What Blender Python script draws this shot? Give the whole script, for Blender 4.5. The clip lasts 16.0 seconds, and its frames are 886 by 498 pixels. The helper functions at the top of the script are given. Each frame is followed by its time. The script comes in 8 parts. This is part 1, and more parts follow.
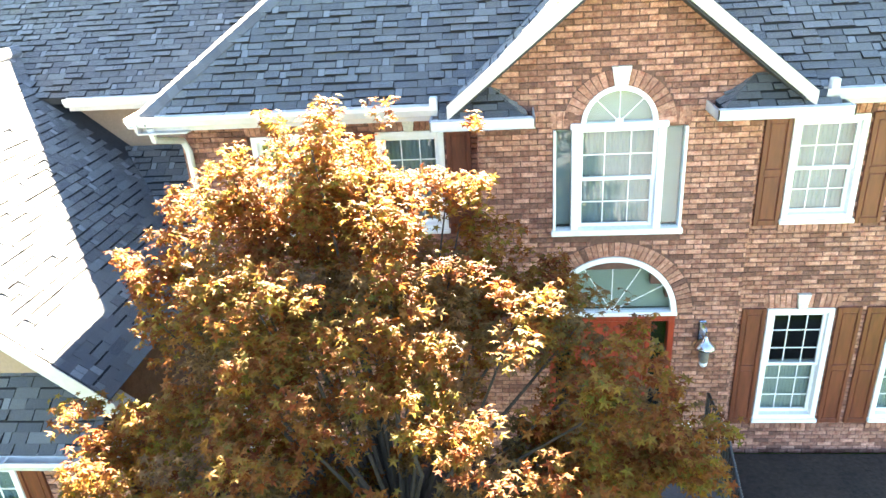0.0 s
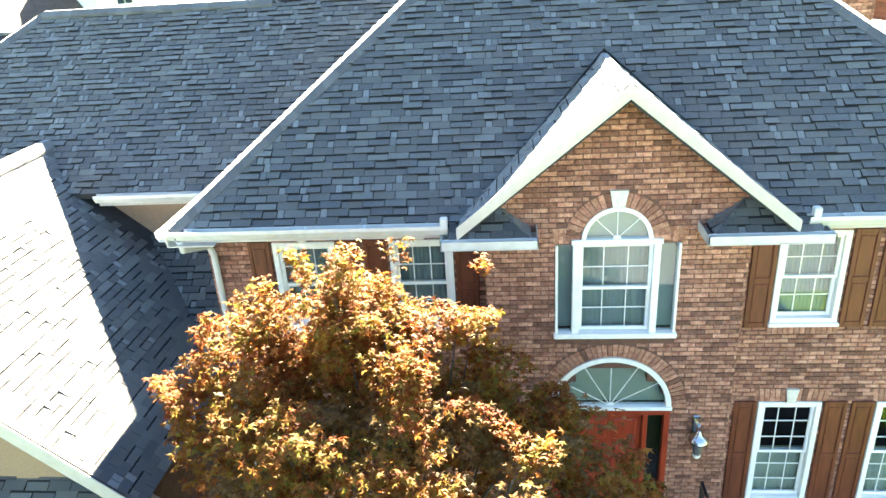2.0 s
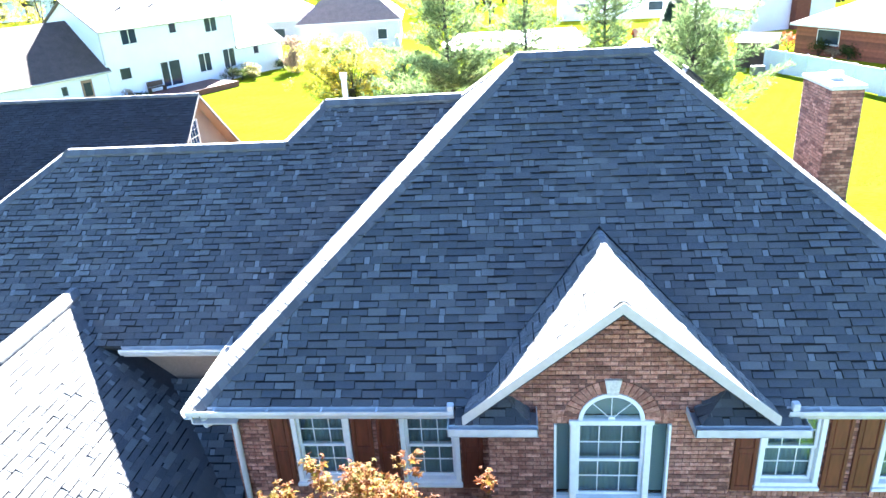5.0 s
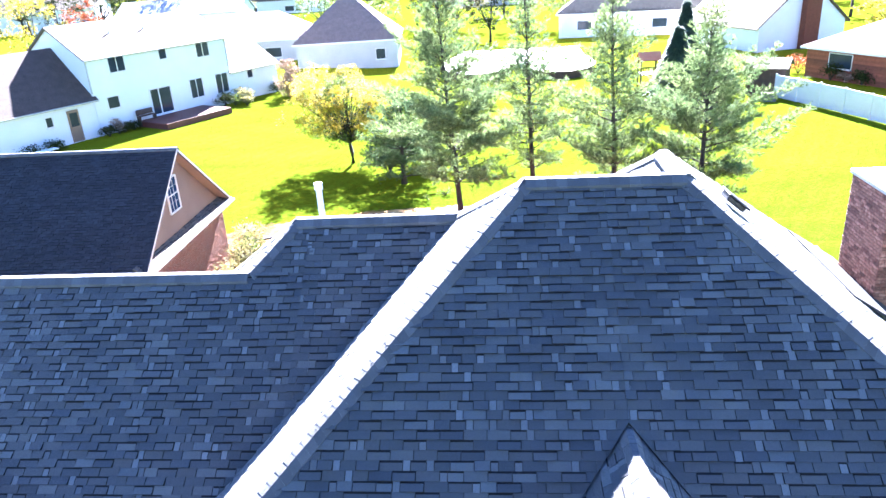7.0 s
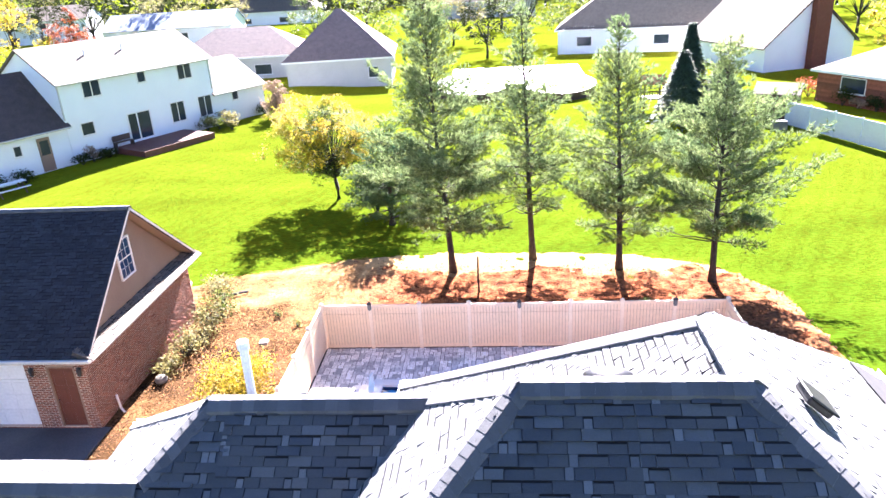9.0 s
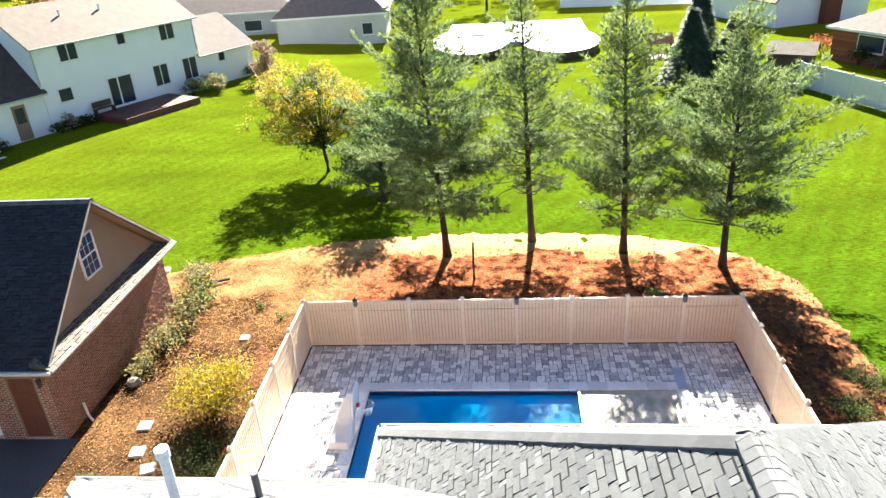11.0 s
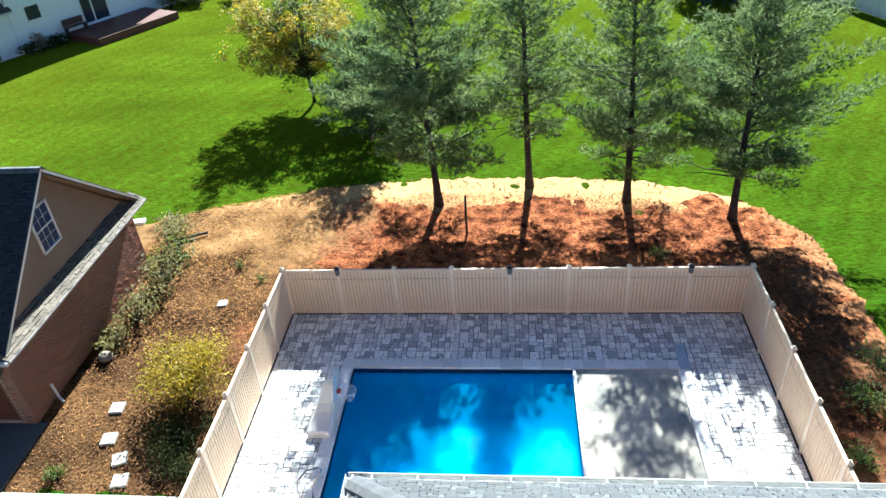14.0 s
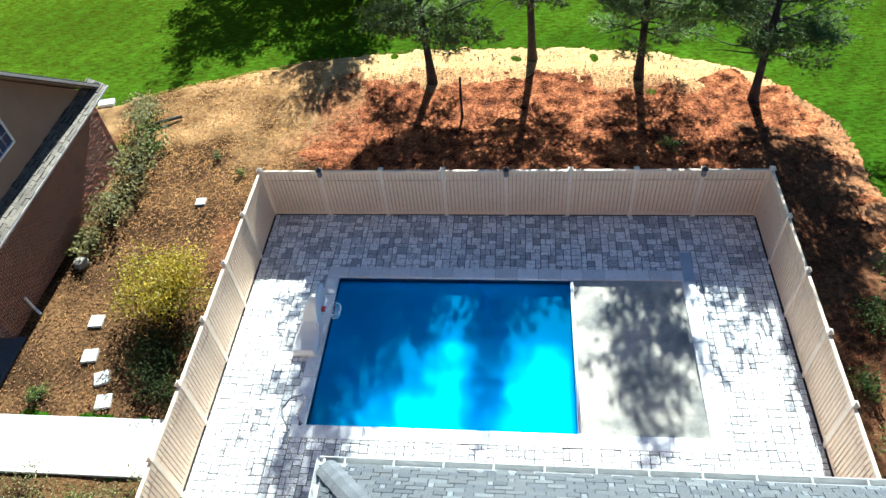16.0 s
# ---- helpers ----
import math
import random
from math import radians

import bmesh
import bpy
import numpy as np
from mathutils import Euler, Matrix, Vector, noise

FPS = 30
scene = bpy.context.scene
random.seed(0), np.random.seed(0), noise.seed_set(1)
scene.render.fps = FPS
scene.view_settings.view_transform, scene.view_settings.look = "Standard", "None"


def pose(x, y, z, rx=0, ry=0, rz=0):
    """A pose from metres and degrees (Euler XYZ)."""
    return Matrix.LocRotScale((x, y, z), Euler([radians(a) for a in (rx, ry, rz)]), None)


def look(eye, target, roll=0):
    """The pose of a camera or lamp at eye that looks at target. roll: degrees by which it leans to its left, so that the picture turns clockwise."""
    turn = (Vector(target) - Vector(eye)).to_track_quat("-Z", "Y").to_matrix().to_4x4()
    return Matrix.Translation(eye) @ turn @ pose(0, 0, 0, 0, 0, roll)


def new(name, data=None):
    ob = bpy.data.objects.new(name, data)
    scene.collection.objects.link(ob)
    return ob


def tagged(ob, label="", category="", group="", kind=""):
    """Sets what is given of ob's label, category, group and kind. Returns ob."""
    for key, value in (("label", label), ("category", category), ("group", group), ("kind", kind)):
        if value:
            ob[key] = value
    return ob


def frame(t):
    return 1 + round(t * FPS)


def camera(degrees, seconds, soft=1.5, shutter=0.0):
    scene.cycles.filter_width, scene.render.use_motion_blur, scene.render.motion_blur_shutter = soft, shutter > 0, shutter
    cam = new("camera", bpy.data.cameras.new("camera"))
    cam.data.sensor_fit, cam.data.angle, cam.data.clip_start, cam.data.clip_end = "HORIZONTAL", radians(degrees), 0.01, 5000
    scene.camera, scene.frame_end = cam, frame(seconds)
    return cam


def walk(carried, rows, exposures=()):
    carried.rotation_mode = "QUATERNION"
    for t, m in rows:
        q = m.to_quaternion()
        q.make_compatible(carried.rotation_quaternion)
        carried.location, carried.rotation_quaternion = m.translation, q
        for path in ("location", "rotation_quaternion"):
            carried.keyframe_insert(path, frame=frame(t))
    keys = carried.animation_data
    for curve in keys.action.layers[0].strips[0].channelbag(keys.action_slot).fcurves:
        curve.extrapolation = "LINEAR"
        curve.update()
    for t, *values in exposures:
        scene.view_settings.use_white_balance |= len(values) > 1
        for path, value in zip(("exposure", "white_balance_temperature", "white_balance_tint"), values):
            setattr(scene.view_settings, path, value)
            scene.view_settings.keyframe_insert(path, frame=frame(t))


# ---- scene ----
cam = camera(64.1, 16.0)
PATH = [
    (0, (0.25, 0.463, 7.556), (0.066, 2.272, 6.724), -3.8),
    (0.5, (0.255, 0.465, 7.839), (0.067, 2.278, 7.014), -3.7),
    (1, (0.255, 0.48, 8.225), (0.063, 2.291, 7.4), -3.8),
    (1.5, (0.233, 0.459, 8.571), (0.043, 2.275, 7.754), -3.7),
    (2, (0.259, 0.441, 8.945), (0.066, 2.258, 8.133), -3.7),
    (2.5, (0.255, 0.435, 9.324), (0.064, 2.255, 8.519), -3.6),
    (3, (0.251, 0.421, 9.748), (0.063, 2.244, 8.948), -3.6),
    (3.5, (0.262, 0.415, 10.142), (0.074, 2.241, 9.346), -3.5),
    (3.7, (0.262, 0.406, 10.252), (0.076, 2.235, 9.464), -3.5),
    (5.8, (0.277, 1.577, 11.833), (0.088, 3.406, 11.046), -3.6),
    (6, (0.286, 1.885, 11.902), (0.095, 3.717, 11.122), -3.5),
    (6.5, (0.259, 2.647, 12.25), (0.071, 4.479, 11.472), -3.6),
    (7, (0.259, 3.653, 12.593), (0.068, 5.488, 11.82), -3.7),
    (7.5, (0.262, 4.685, 12.875), (0.075, 6.523, 12.108), -3.6),
    (8, (0.327, 5.674, 13.107), (0.141, 7.513, 12.344), -3.5),
    (8.5, (0.377, 6.604, 13.315), (0.191, 8.445, 12.556), -3.5),
    (8.7, (0.388, 6.934, 13.369), (0.203, 8.776, 12.612), -3.5),
    (10.8, (0.578, 9.573, 13.843), (0.389, 11.374, 12.995), -3.8),
    (11, (0.582, 9.76, 13.892), (0.392, 11.547, 13.013), -3.9),
    (11.5, (0.612, 10.181, 14.035), (0.419, 11.931, 13.088), -4.0),
    (12, (0.682, 10.646, 14.233), (0.485, 12.366, 13.231), -4.1),
    (12.5, (0.736, 11.115, 14.396), (0.538, 12.809, 13.352), -4.3),
    (13, (0.782, 11.54, 14.563), (0.582, 13.213, 13.485), -4.4),
    (13.5, (0.839, 11.974, 14.697), (0.638, 13.631, 13.595), -4.5),
    (14, (0.91, 12.451, 14.866), (0.708, 14.093, 13.742), -4.6),
    (14.5, (0.952, 13.013, 15.011), (0.75, 14.638, 13.863), -4.7),
    (15, (1.053, 13.561, 15.112), (0.844, 15.136, 13.898), -5.0),
    (15.5, (1.091, 14.233, 15.247), (0.879, 15.696, 13.899), -5.5),
    (16, (1.18, 15.061, 15.411), (0.962, 16.393, 13.936), -6.4),
]
walk(cam, [(t, look(eye, target, roll)) for t, eye, target, roll in PATH],
     exposures=[(0.0, 5.2, 6900, 9), (1.5, 4.83, 6900, 5), (3.5, 4.45, 6050, 0), (5.0, 4.2, 5200, 12), (6.0, 4.1, 4900, 22), (7.2, 3.86, 4950, 24), (8.5, 3.54, 5180, 30),
                (9.6, 3.0, 5750, 20), (10.8, 2.6, 5900, 10), (12.0, 2.26, 5550, 7), (13.0, 2.06, 5250, 4), (16.0, 1.63, 4950, -1)])

# ---------------------------------------------------------------- world, sun
SUN_EL, SUN_AZ = 34.2, 3.2            # degrees; azimuth from +y towards +x
world = bpy.data.worlds.new("sky")
scene.world = world
world.use_nodes = True
wn = world.node_tree
sky = wn.nodes.new("ShaderNodeTexSky")
sky.sky_type, sky.sun_disc = "NISHITA", False
sky.sun_elevation, sky.sun_rotation = radians(SUN_EL), radians(SUN_AZ)
sky.altitude, sky.air_density, sky.dust_density, sky.ozone_density = 200, 1.0, 0.25, 3.0
wn.nodes["Background"].inputs["Strength"].default_value = 0.032
wn.links.new(sky.outputs[0], wn.nodes["Background"].inputs["Color"])
sun = new("sun", bpy.data.lights.new("sun", "SUN"))
sun.data.energy, sun.data.angle, sun.data.color = 6.5, radians(0.53), (1.0, 0.88, 0.70)
to_sun = Vector((math.sin(radians(SUN_AZ)) * math.cos(radians(SUN_EL)), math.cos(radians(SUN_AZ)) * math.cos(radians(SUN_EL)), math.sin(radians(SUN_EL))))
sun.matrix_world = look(to_sun * 100, (0, 0, 0))


# ---------------------------------------------------------------- materials
def mat(name, c1, c2=None, scale=3.0, rough=0.6, metal=0.0, spec=0.5, bump=0.15, bscale=40.0, fine=0.15, fscale=30.0, rnd="", lo=0.8, hi=1.2,
        tints=None, leaf=0.0, stretch=(1, 1, 1), mid=0.5, width=0.25, sheen=0.0, sheen_tint=(1, 1, 1)):
    m = bpy.data.materials.new(name)
    m.use_nodes = True
    t = m.node_tree
    N, L = t.nodes, t.links
    p = N["Principled BSDF"]
    geo = N.new("ShaderNodeNewGeometry")
    mp = N.new("ShaderNodeMapping")
    mp.inputs["Scale"].default_value = stretch
    L.new(geo.outputs["Position"], mp.inputs["Vector"])
    n1 = N.new("ShaderNodeTexNoise")
    n1.inputs["Scale"].default_value, n1.inputs["Detail"].default_value = scale, 5
    L.new(mp.outputs[0], n1.inputs["Vector"])
    r1 = N.new("ShaderNodeValToRGB")
    r1.color_ramp.elements[0].position, r1.color_ramp.elements[1].position = mid - width, mid + width
    r1.color_ramp.elements[0].color, r1.color_ramp.elements[1].color = (*c1, 1), (*(c2 or c1), 1)
    L.new(n1.outputs["Fac"], r1.inputs["Fac"])
    col = r1.outputs["Color"]
    n2 = N.new("ShaderNodeTexNoise")
    n2.inputs["Scale"].default_value, n2.inputs["Detail"].default_value = fscale, 4
    L.new(mp.outputs[0], n2.inputs["Vector"])
    mr = N.new("ShaderNodeMapRange")
    mr.inputs["From Min"].default_value, mr.inputs["From Max"].default_value = 0.3, 0.7
    mr.inputs["To Min"].default_value, mr.inputs["To Max"].default_value = 1 - fine, 1 + fine
    L.new(n2.outputs["Fac"], mr.inputs["Value"])

    def mul(a, b, rgb=False):
        mx = N.new("ShaderNodeMix")
        mx.data_type, mx.blend_type = "RGBA", "MULTIPLY"
        mx.inputs["Factor"].default_value = 1.0
        mx.clamp_result = False
        L.new(a, mx.inputs["A"])
        L.new(b, mx.inputs["B"])
        return mx.outputs["Result"]

    col = mul(col, mr.outputs[0])
    if rnd:
        if rnd == "island":
            src = geo.outputs["Random Per Island"]
        else:
            src = N.new("ShaderNodeObjectInfo").outputs["Random"]
        rr = N.new("ShaderNodeValToRGB")
        els = rr.color_ramp.elements
        cols = tints or [(lo, lo, lo), (hi, hi, hi)]
        els[0].color, els[1].color = (*cols[0], 1), (*cols[-1], 1)
        for i, c in enumerate(cols[1:-1]):
            e = els.new((i + 1) / (len(cols) - 1))
            e.color = (*c, 1)
        L.new(src, rr.inputs["Fac"])
        col = mul(col, rr.outputs["Color"])
    L.new(col, p.inputs["Base Color"])
    p.inputs["Roughness"].default_value, p.inputs["Metallic"].default_value = rough, metal
    p.inputs["Specular IOR Level"].default_value = spec
    p.inputs["Sheen Weight"].default_value, p.inputs["Sheen Roughness"].default_value = sheen, 0.4
    p.inputs["Sheen Tint"].default_value = (*sheen_tint, 1)
    if bump:
        n3 = N.new("ShaderNodeTexNoise")
        n3.inputs["Scale"].default_value, n3.inputs["Detail"].default_value = bscale, 4
        L.new(mp.outputs[0], n3.inputs["Vector"])
        b = N.new("ShaderNodeBump")
        b.inputs["Strength"].default_value, b.inputs["Distance"].default_value = bump, 0.02
        L.new(n3.outputs["Fac"], b.inputs["Height"])
        L.new(b.outputs[0], p.inputs["Normal"])
    if leaf:
        tr = N.new("ShaderNodeBsdfTranslucent")
        L.new(col, tr.inputs["Color"])
        mix = N.new("ShaderNodeMixShader")
        mix.inputs[0].default_value = leaf
        L.new(p.outputs[0], mix.inputs[1])
        L.new(tr.outputs[0], mix.inputs[2])
        L.new(mix.outputs[0], N["Material Output"].inputs["Surface"])
    return m


def glass(name, tint, gloss_rough=0.03, gain=1.0):
    """A pane: clear tinted glass with a mirror gloss that grows towards grazing view."""
    m = bpy.data.materials.new(name)
    m.use_nodes = True
    N, L = m.node_tree.nodes, m.node_tree.links
    N.remove(N["Principled BSDF"])
    tr, gl, mix, fr = N.new("ShaderNodeBsdfTransparent"), N.new("ShaderNodeBsdfGlossy"), N.new("ShaderNodeMixShader"), N.new("ShaderNodeMapRange")
    lw, pw = N.new("ShaderNodeLayerWeight"), N.new("ShaderNodeMath")
    pw.operation = "POWER"
    pw.inputs[1].default_value = 4.0
    tr.inputs["Color"].default_value = (*tint, 1)
    gl.inputs["Roughness"].default_value = gloss_rough
    fr.inputs["To Min"].default_value, fr.inputs["To Max"].default_value = 0.045 * gain, 1.0
    L.new(lw.outputs["Facing"], pw.inputs[0])
    L.new(pw.outputs[0], fr.inputs["Value"])
    L.new(fr.outputs[0], mix.inputs[0])
    L.new(tr.outputs[0], mix.inputs[1])
    L.new(gl.outputs[0], mix.inputs[2])
    L.new(mix.outputs[0], N["Material Output"].inputs["Surface"])
    return m


SLATE = [(0.70, 0.73, 0.78), (0.86, 0.88, 0.92), (0.95, 0.96, 0.98), (1.02, 1.0, 0.98), (1.08, 1.04, 0.99), (1.16, 1.1, 1.04), (1.5, 1.46, 1.38), (1.95, 1.88, 1.74)]
SH1, SH2 = (0.044, 0.050, 0.057), (0.064, 0.071, 0.077)
M_shingle = mat("asphalt_shingle", SH1, SH2, scale=0.7, sheen=0.32, rough=0.72, bump=0.5, bscale=140, fine=0.3, fscale=160, rnd="island", tints=SLATE)
M_shingle1 = mat("asphalt_shingle_tab", SH1, SH2, scale=0.7, sheen=0.32, rough=0.72, bump=0.5, bscale=140, fine=0.3, fscale=160, rnd="object", tints=SLATE)
M_cap = mat("ridge_shingle", (0.068, 0.073, 0.080), (0.100, 0.105, 0.112), scale=2, sheen=0.4, rough=0.75, bump=0.4, bscale=120, fine=0.25, fscale=150, rnd="island", lo=0.8, hi=1.2)
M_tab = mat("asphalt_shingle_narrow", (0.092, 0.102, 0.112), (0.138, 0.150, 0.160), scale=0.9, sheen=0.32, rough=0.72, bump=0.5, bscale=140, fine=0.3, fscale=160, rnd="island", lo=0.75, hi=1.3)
# opaque pane; the blue base paints in a reflected sky
M_gpane = mat("dark_gable_glass", (0.02, 0.045, 0.11), (0.035, 0.07, 0.15), scale=0.9, rough=0.15, spec=0.15, bump=0)
M_felt = mat("roof_underlay", (0.03, 0.03, 0.033), (0.045, 0.045, 0.05), scale=4, rough=0.9)
BR = [(0.42, 0.38, 0.38), (0.72, 0.64, 0.6), (0.95, 0.92, 0.9), (1.05, 1.0, 0.95), (1.25, 1.22, 1.18), (1.5, 1.5, 1.5)]
B1, B2 = (0.205, 0.072, 0.046), (0.43, 0.245, 0.178)
M_brick = mat("tumbled_brick", B1, B2, scale=13, rough=0.85, bump=0.5, bscale=60, fine=0.3, fscale=45, rnd="island", tints=BR)
M_brick1 = mat("tumbled_brick_piece", B1, B2, scale=13, rough=0.85, bump=0.5, bscale=60, fine=0.3, fscale=45, rnd="object", tints=BR)
M_mortar = mat("mortar", (0.10, 0.050, 0.036), (0.155, 0.080, 0.060), scale=8, rough=0.95, bump=0.4, bscale=90)
G1, G2 = (0.172, 0.052, 0.026), (0.245, 0.083, 0.044)
M_gbrick = mat("red_brick", G1, G2, scale=4, rough=0.85, bump=0.4, bscale=60, fine=0.25, fscale=40, rnd="island", lo=0.55, hi=1.25)
M_gbrick1 = mat("red_brick_piece", G1, G2, scale=4, rough=0.85, bump=0.4, bscale=60, fine=0.25, fscale=40, rnd="object", lo=0.55, hi=1.25)
M_white = mat("white_paint", (0.76, 0.76, 0.74), (0.82, 0.82, 0.80), scale=2.5, rough=0.45, bump=0.05, fine=0.05, fscale=12)
M_trim = mat("almond_trim_paint", (0.46, 0.435, 0.41), (0.51, 0.485, 0.46), scale=2.0, rough=0.5, bump=0.05, fine=0.07, fscale=10)
M_gutter = mat("white_aluminium", (0.50, 0.50, 0.485), (0.57, 0.57, 0.55), scale=3, rough=0.35, bump=0.05, fine=0.08, fscale=9)
M_stone = mat("cast_stone", (0.55, 0.53, 0.47), (0.66, 0.64, 0.58), scale=9, rough=0.8, bump=0.3)
M_gmortar = mat("garage_mortar", (0.47, 0.37, 0.285), (0.54, 0.43, 0.335), scale=8, rough=0.95, bump=0.3)
M_wallblue = mat("pool_wall_liner", (0.012, 0.34, 0.62), (0.016, 0.40, 0.70), scale=2, rough=0.5, bump=0.05)
M_siding = mat("tan_siding", (0.24, 0.158, 0.108), (0.28, 0.19, 0.13), scale=1.2, rough=0.6, bump=0.1, fine=0.08)
M_shutter = mat("brown_shutter", (0.10, 0.024, 0.011), (0.145, 0.040, 0.018), scale=5, rough=0.5, bump=0.2, fine=0.2, fscale=20, stretch=(1, 1, 0.2))
M_door = mat("red_mahogany", (0.24, 0.030, 0.014), (0.32, 0.046, 0.020), scale=6, rough=0.35, bump=0.15, fine=0.2, fscale=25, stretch=(1, 1, 0.15))
M_gdoor = mat("brown_door_paint", (0.12, 0.040, 0.022), (0.15, 0.05, 0.028), scale=3, rough=0.45)
M_pane = glass("window_glass", (0.88, 0.91, 0.91), 0.02, 1.5)
# near-black base stands in for the lack of light indoors
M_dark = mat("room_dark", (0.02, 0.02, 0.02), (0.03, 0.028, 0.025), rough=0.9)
M_shade = mat("green_shade", (0.29, 0.345, 0.30), (0.36, 0.41, 0.355), scale=1.5, rough=0.8, bump=0.0, fine=0.06)
M_blind = mat("sheer_curtain", (0.17, 0.225, 0.225), (0.24, 0.30, 0.295), scale=1.5, rough=0.8, bump=0.0, fine=0.08)
M_metal = mat("pewter", (0.45, 0.46, 0.48), (0.6, 0.6, 0.62), scale=14, rough=0.22, metal=1.0, bump=0.05)
M_iron = mat("black_iron", (0.012, 0.012, 0.014), (0.02, 0.02, 0.022), scale=10, rough=0.45, bump=0.2)
M_conc = mat("concrete", (0.42, 0.40, 0.37), (0.52, 0.50, 0.46), scale=1.5, rough=0.85, bump=0.25, bscale=50, fine=0.12, fscale=20)
M_drive = mat("worn_driveway", (0.060, 0.060, 0.064), (0.095, 0.095, 0.097), scale=0.8, rough=0.85, bump=0.3, bscale=60, fine=0.15, fscale=20)
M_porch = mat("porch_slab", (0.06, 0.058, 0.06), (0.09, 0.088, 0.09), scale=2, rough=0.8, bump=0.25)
PV = [(0.46, 0.47, 0.49), (0.66, 0.67, 0.69), (0.88, 0.88, 0.89), (1.02, 1.02, 1.01), (1.14, 1.13, 1.12), (1.28, 1.27, 1.25)]
M_paver = mat("concrete_paver", (0.66, 0.645, 0.62), (0.96, 0.945, 0.915), scale=10, rough=0.42, spec=0.7, bump=0.7, bscale=30, fine=0.5, fscale=24, rnd="island", tints=PV)
M_paver1 = mat("concrete_paver_piece", (0.66, 0.645, 0.62), (0.96, 0.945, 0.915), scale=10, rough=0.42, spec=0.7, bump=0.7, bscale=30, fine=0.5, fscale=24, rnd="object", tints=PV)
M_joint = mat("paver_sand", (0.03, 0.028, 0.025), (0.055, 0.05, 0.043), scale=7, rough=0.95)
M_coping = mat("coping_stone", (0.80, 0.79, 0.77), (0.88, 0.87, 0.85), scale=4, rough=0.45, bump=0.3, rnd="object", lo=0.85, hi=1.1)
M_post = mat("tan_vinyl_post", (0.83, 0.68, 0.52), (0.86, 0.71, 0.55), scale=1.4, rough=0.45, bump=0.03, fine=0.05, fscale=8)
M_vinyl = mat("tan_vinyl", (0.80, 0.61, 0.42), (0.84, 0.65, 0.46), scale=1.4, rough=0.5, bump=0.04, fine=0.06, fscale=8)
M_navy = mat("navy_band", (0.006, 0.018, 0.07), (0.01, 0.03, 0.10), scale=4, rough=0.35, bump=0.02)
M_shell = mat("pool_plaster", (0.02, 0.36, 0.74), (0.026, 0.41, 0.80), scale=0.5, rough=0.6, bump=0.1, fine=0.12, fscale=6)
M_cover = mat("pool_cover_vinyl", (0.17, 0.17, 0.155), (0.52, 0.475, 0.39), width=0.16, scale=0.8, rough=0.14, bump=0.3, bscale=2.2, fine=0.15, fscale=5)
M_slide = mat("white_fibreglass", (0.80, 0.80, 0.78), (0.84, 0.84, 0.82), scale=2, rough=0.25, bump=0.02, fine=0.04)
M_grass = mat("lawn", (0.009, 0.040, 0.002), (0.037, 0.088, 0.0035), scale=0.3, sheen=0.45, sheen_tint=(0.64, 0.54, 0.02), width=0.2, rough=1.0, spec=0.0, bump=0.9, bscale=18, fine=0.62, fscale=9, stretch=(0.45, 1, 1))
t = M_grass.node_tree                                  # faint mowing stripes
wv, sh_ = t.nodes.new("ShaderNodeTexWave"), t.nodes.new("ShaderNodeMapRange")
rot = t.nodes.new("ShaderNodeMapping")
rot.inputs["Rotation"].default_value = (0, 0, radians(28))
wv.inputs["Scale"].default_value, wv.inputs["Distortion"].default_value, wv.inputs["Detail"].default_value = 0.30, 3.0, 3.0
sh_.inputs["To Min"].default_value, sh_.inputs["To Max"].default_value = 0.90, 1.10
t.links.new(t.nodes["Geometry"].outputs["Position"], rot.inputs["Vector"])
t.links.new(rot.outputs[0], wv.inputs["Vector"])
t.links.new(wv.outputs["Fac"], sh_.inputs["Value"])
ml = t.nodes.new("ShaderNodeMix")
ml.data_type, ml.blend_type = "RGBA", "MULTIPLY"
ml.inputs["Factor"].default_value = 1.0
t.links.new(t.nodes["Principled BSDF"].inputs["Base Color"].links[0].from_socket, ml.inputs["A"])
t.links.new(sh_.outputs[0], ml.inputs["B"])
t.links.new(ml.outputs["Result"], t.nodes["Principled BSDF"].inputs["Base Color"])
M_blade = mat("grass_blades", (0.036, 0.075, 0.003), (0.075, 0.13, 0.006), scale=0.6, rough=0.9, spec=0.05, bump=0, leaf=0.35, rnd="island", lo=0.6, hi=1.4)
# patch contrast holds painted dapples of shade as well as leaf tones
M_mulch = mat("pine_straw", (0.045, 0.014, 0.007), (0.43, 0.155, 0.062), scale=2.2, rough=1.0, spec=0.0, bump=1.0, bscale=22, fine=0.75, fscale=11, mid=0.5, width=0.14)
M_shaded_mulch = mat("dry_mulch", (0.045, 0.021, 0.011), (0.17, 0.080, 0.038), scale=0.45, rough=1.0, spec=0.0, bump=1.0, bscale=20, fine=0.55, fscale=6, mid=0.5, width=0.2)
M_soil = mat("straw_and_mulch", (0.020, 0.013, 0.008), (0.15, 0.082, 0.034), scale=0.55, rough=1.0, spec=0.0, bump=0.9, bscale=34, fine=0.8, fscale=15, mid=0.5, width=0.22)
t = M_soil.node_tree                                   # grades from dark mulch near the path to bleached straw along the lawn
N, L = t.nodes, t.links
sx_ = N.new("ShaderNodeSeparateXYZ")
L.new(N["Geometry"].outputs["Position"], sx_.inputs[0])


def m2(op, a, b):
    n = N.new("ShaderNodeMath")
    n.operation = op
    for i, v in enumerate((a, b)):
        if isinstance(v, (int, float)):
            n.inputs[i].default_value = v
        else:
            L.new(v, n.inputs[i])
    return n.outputs[0]


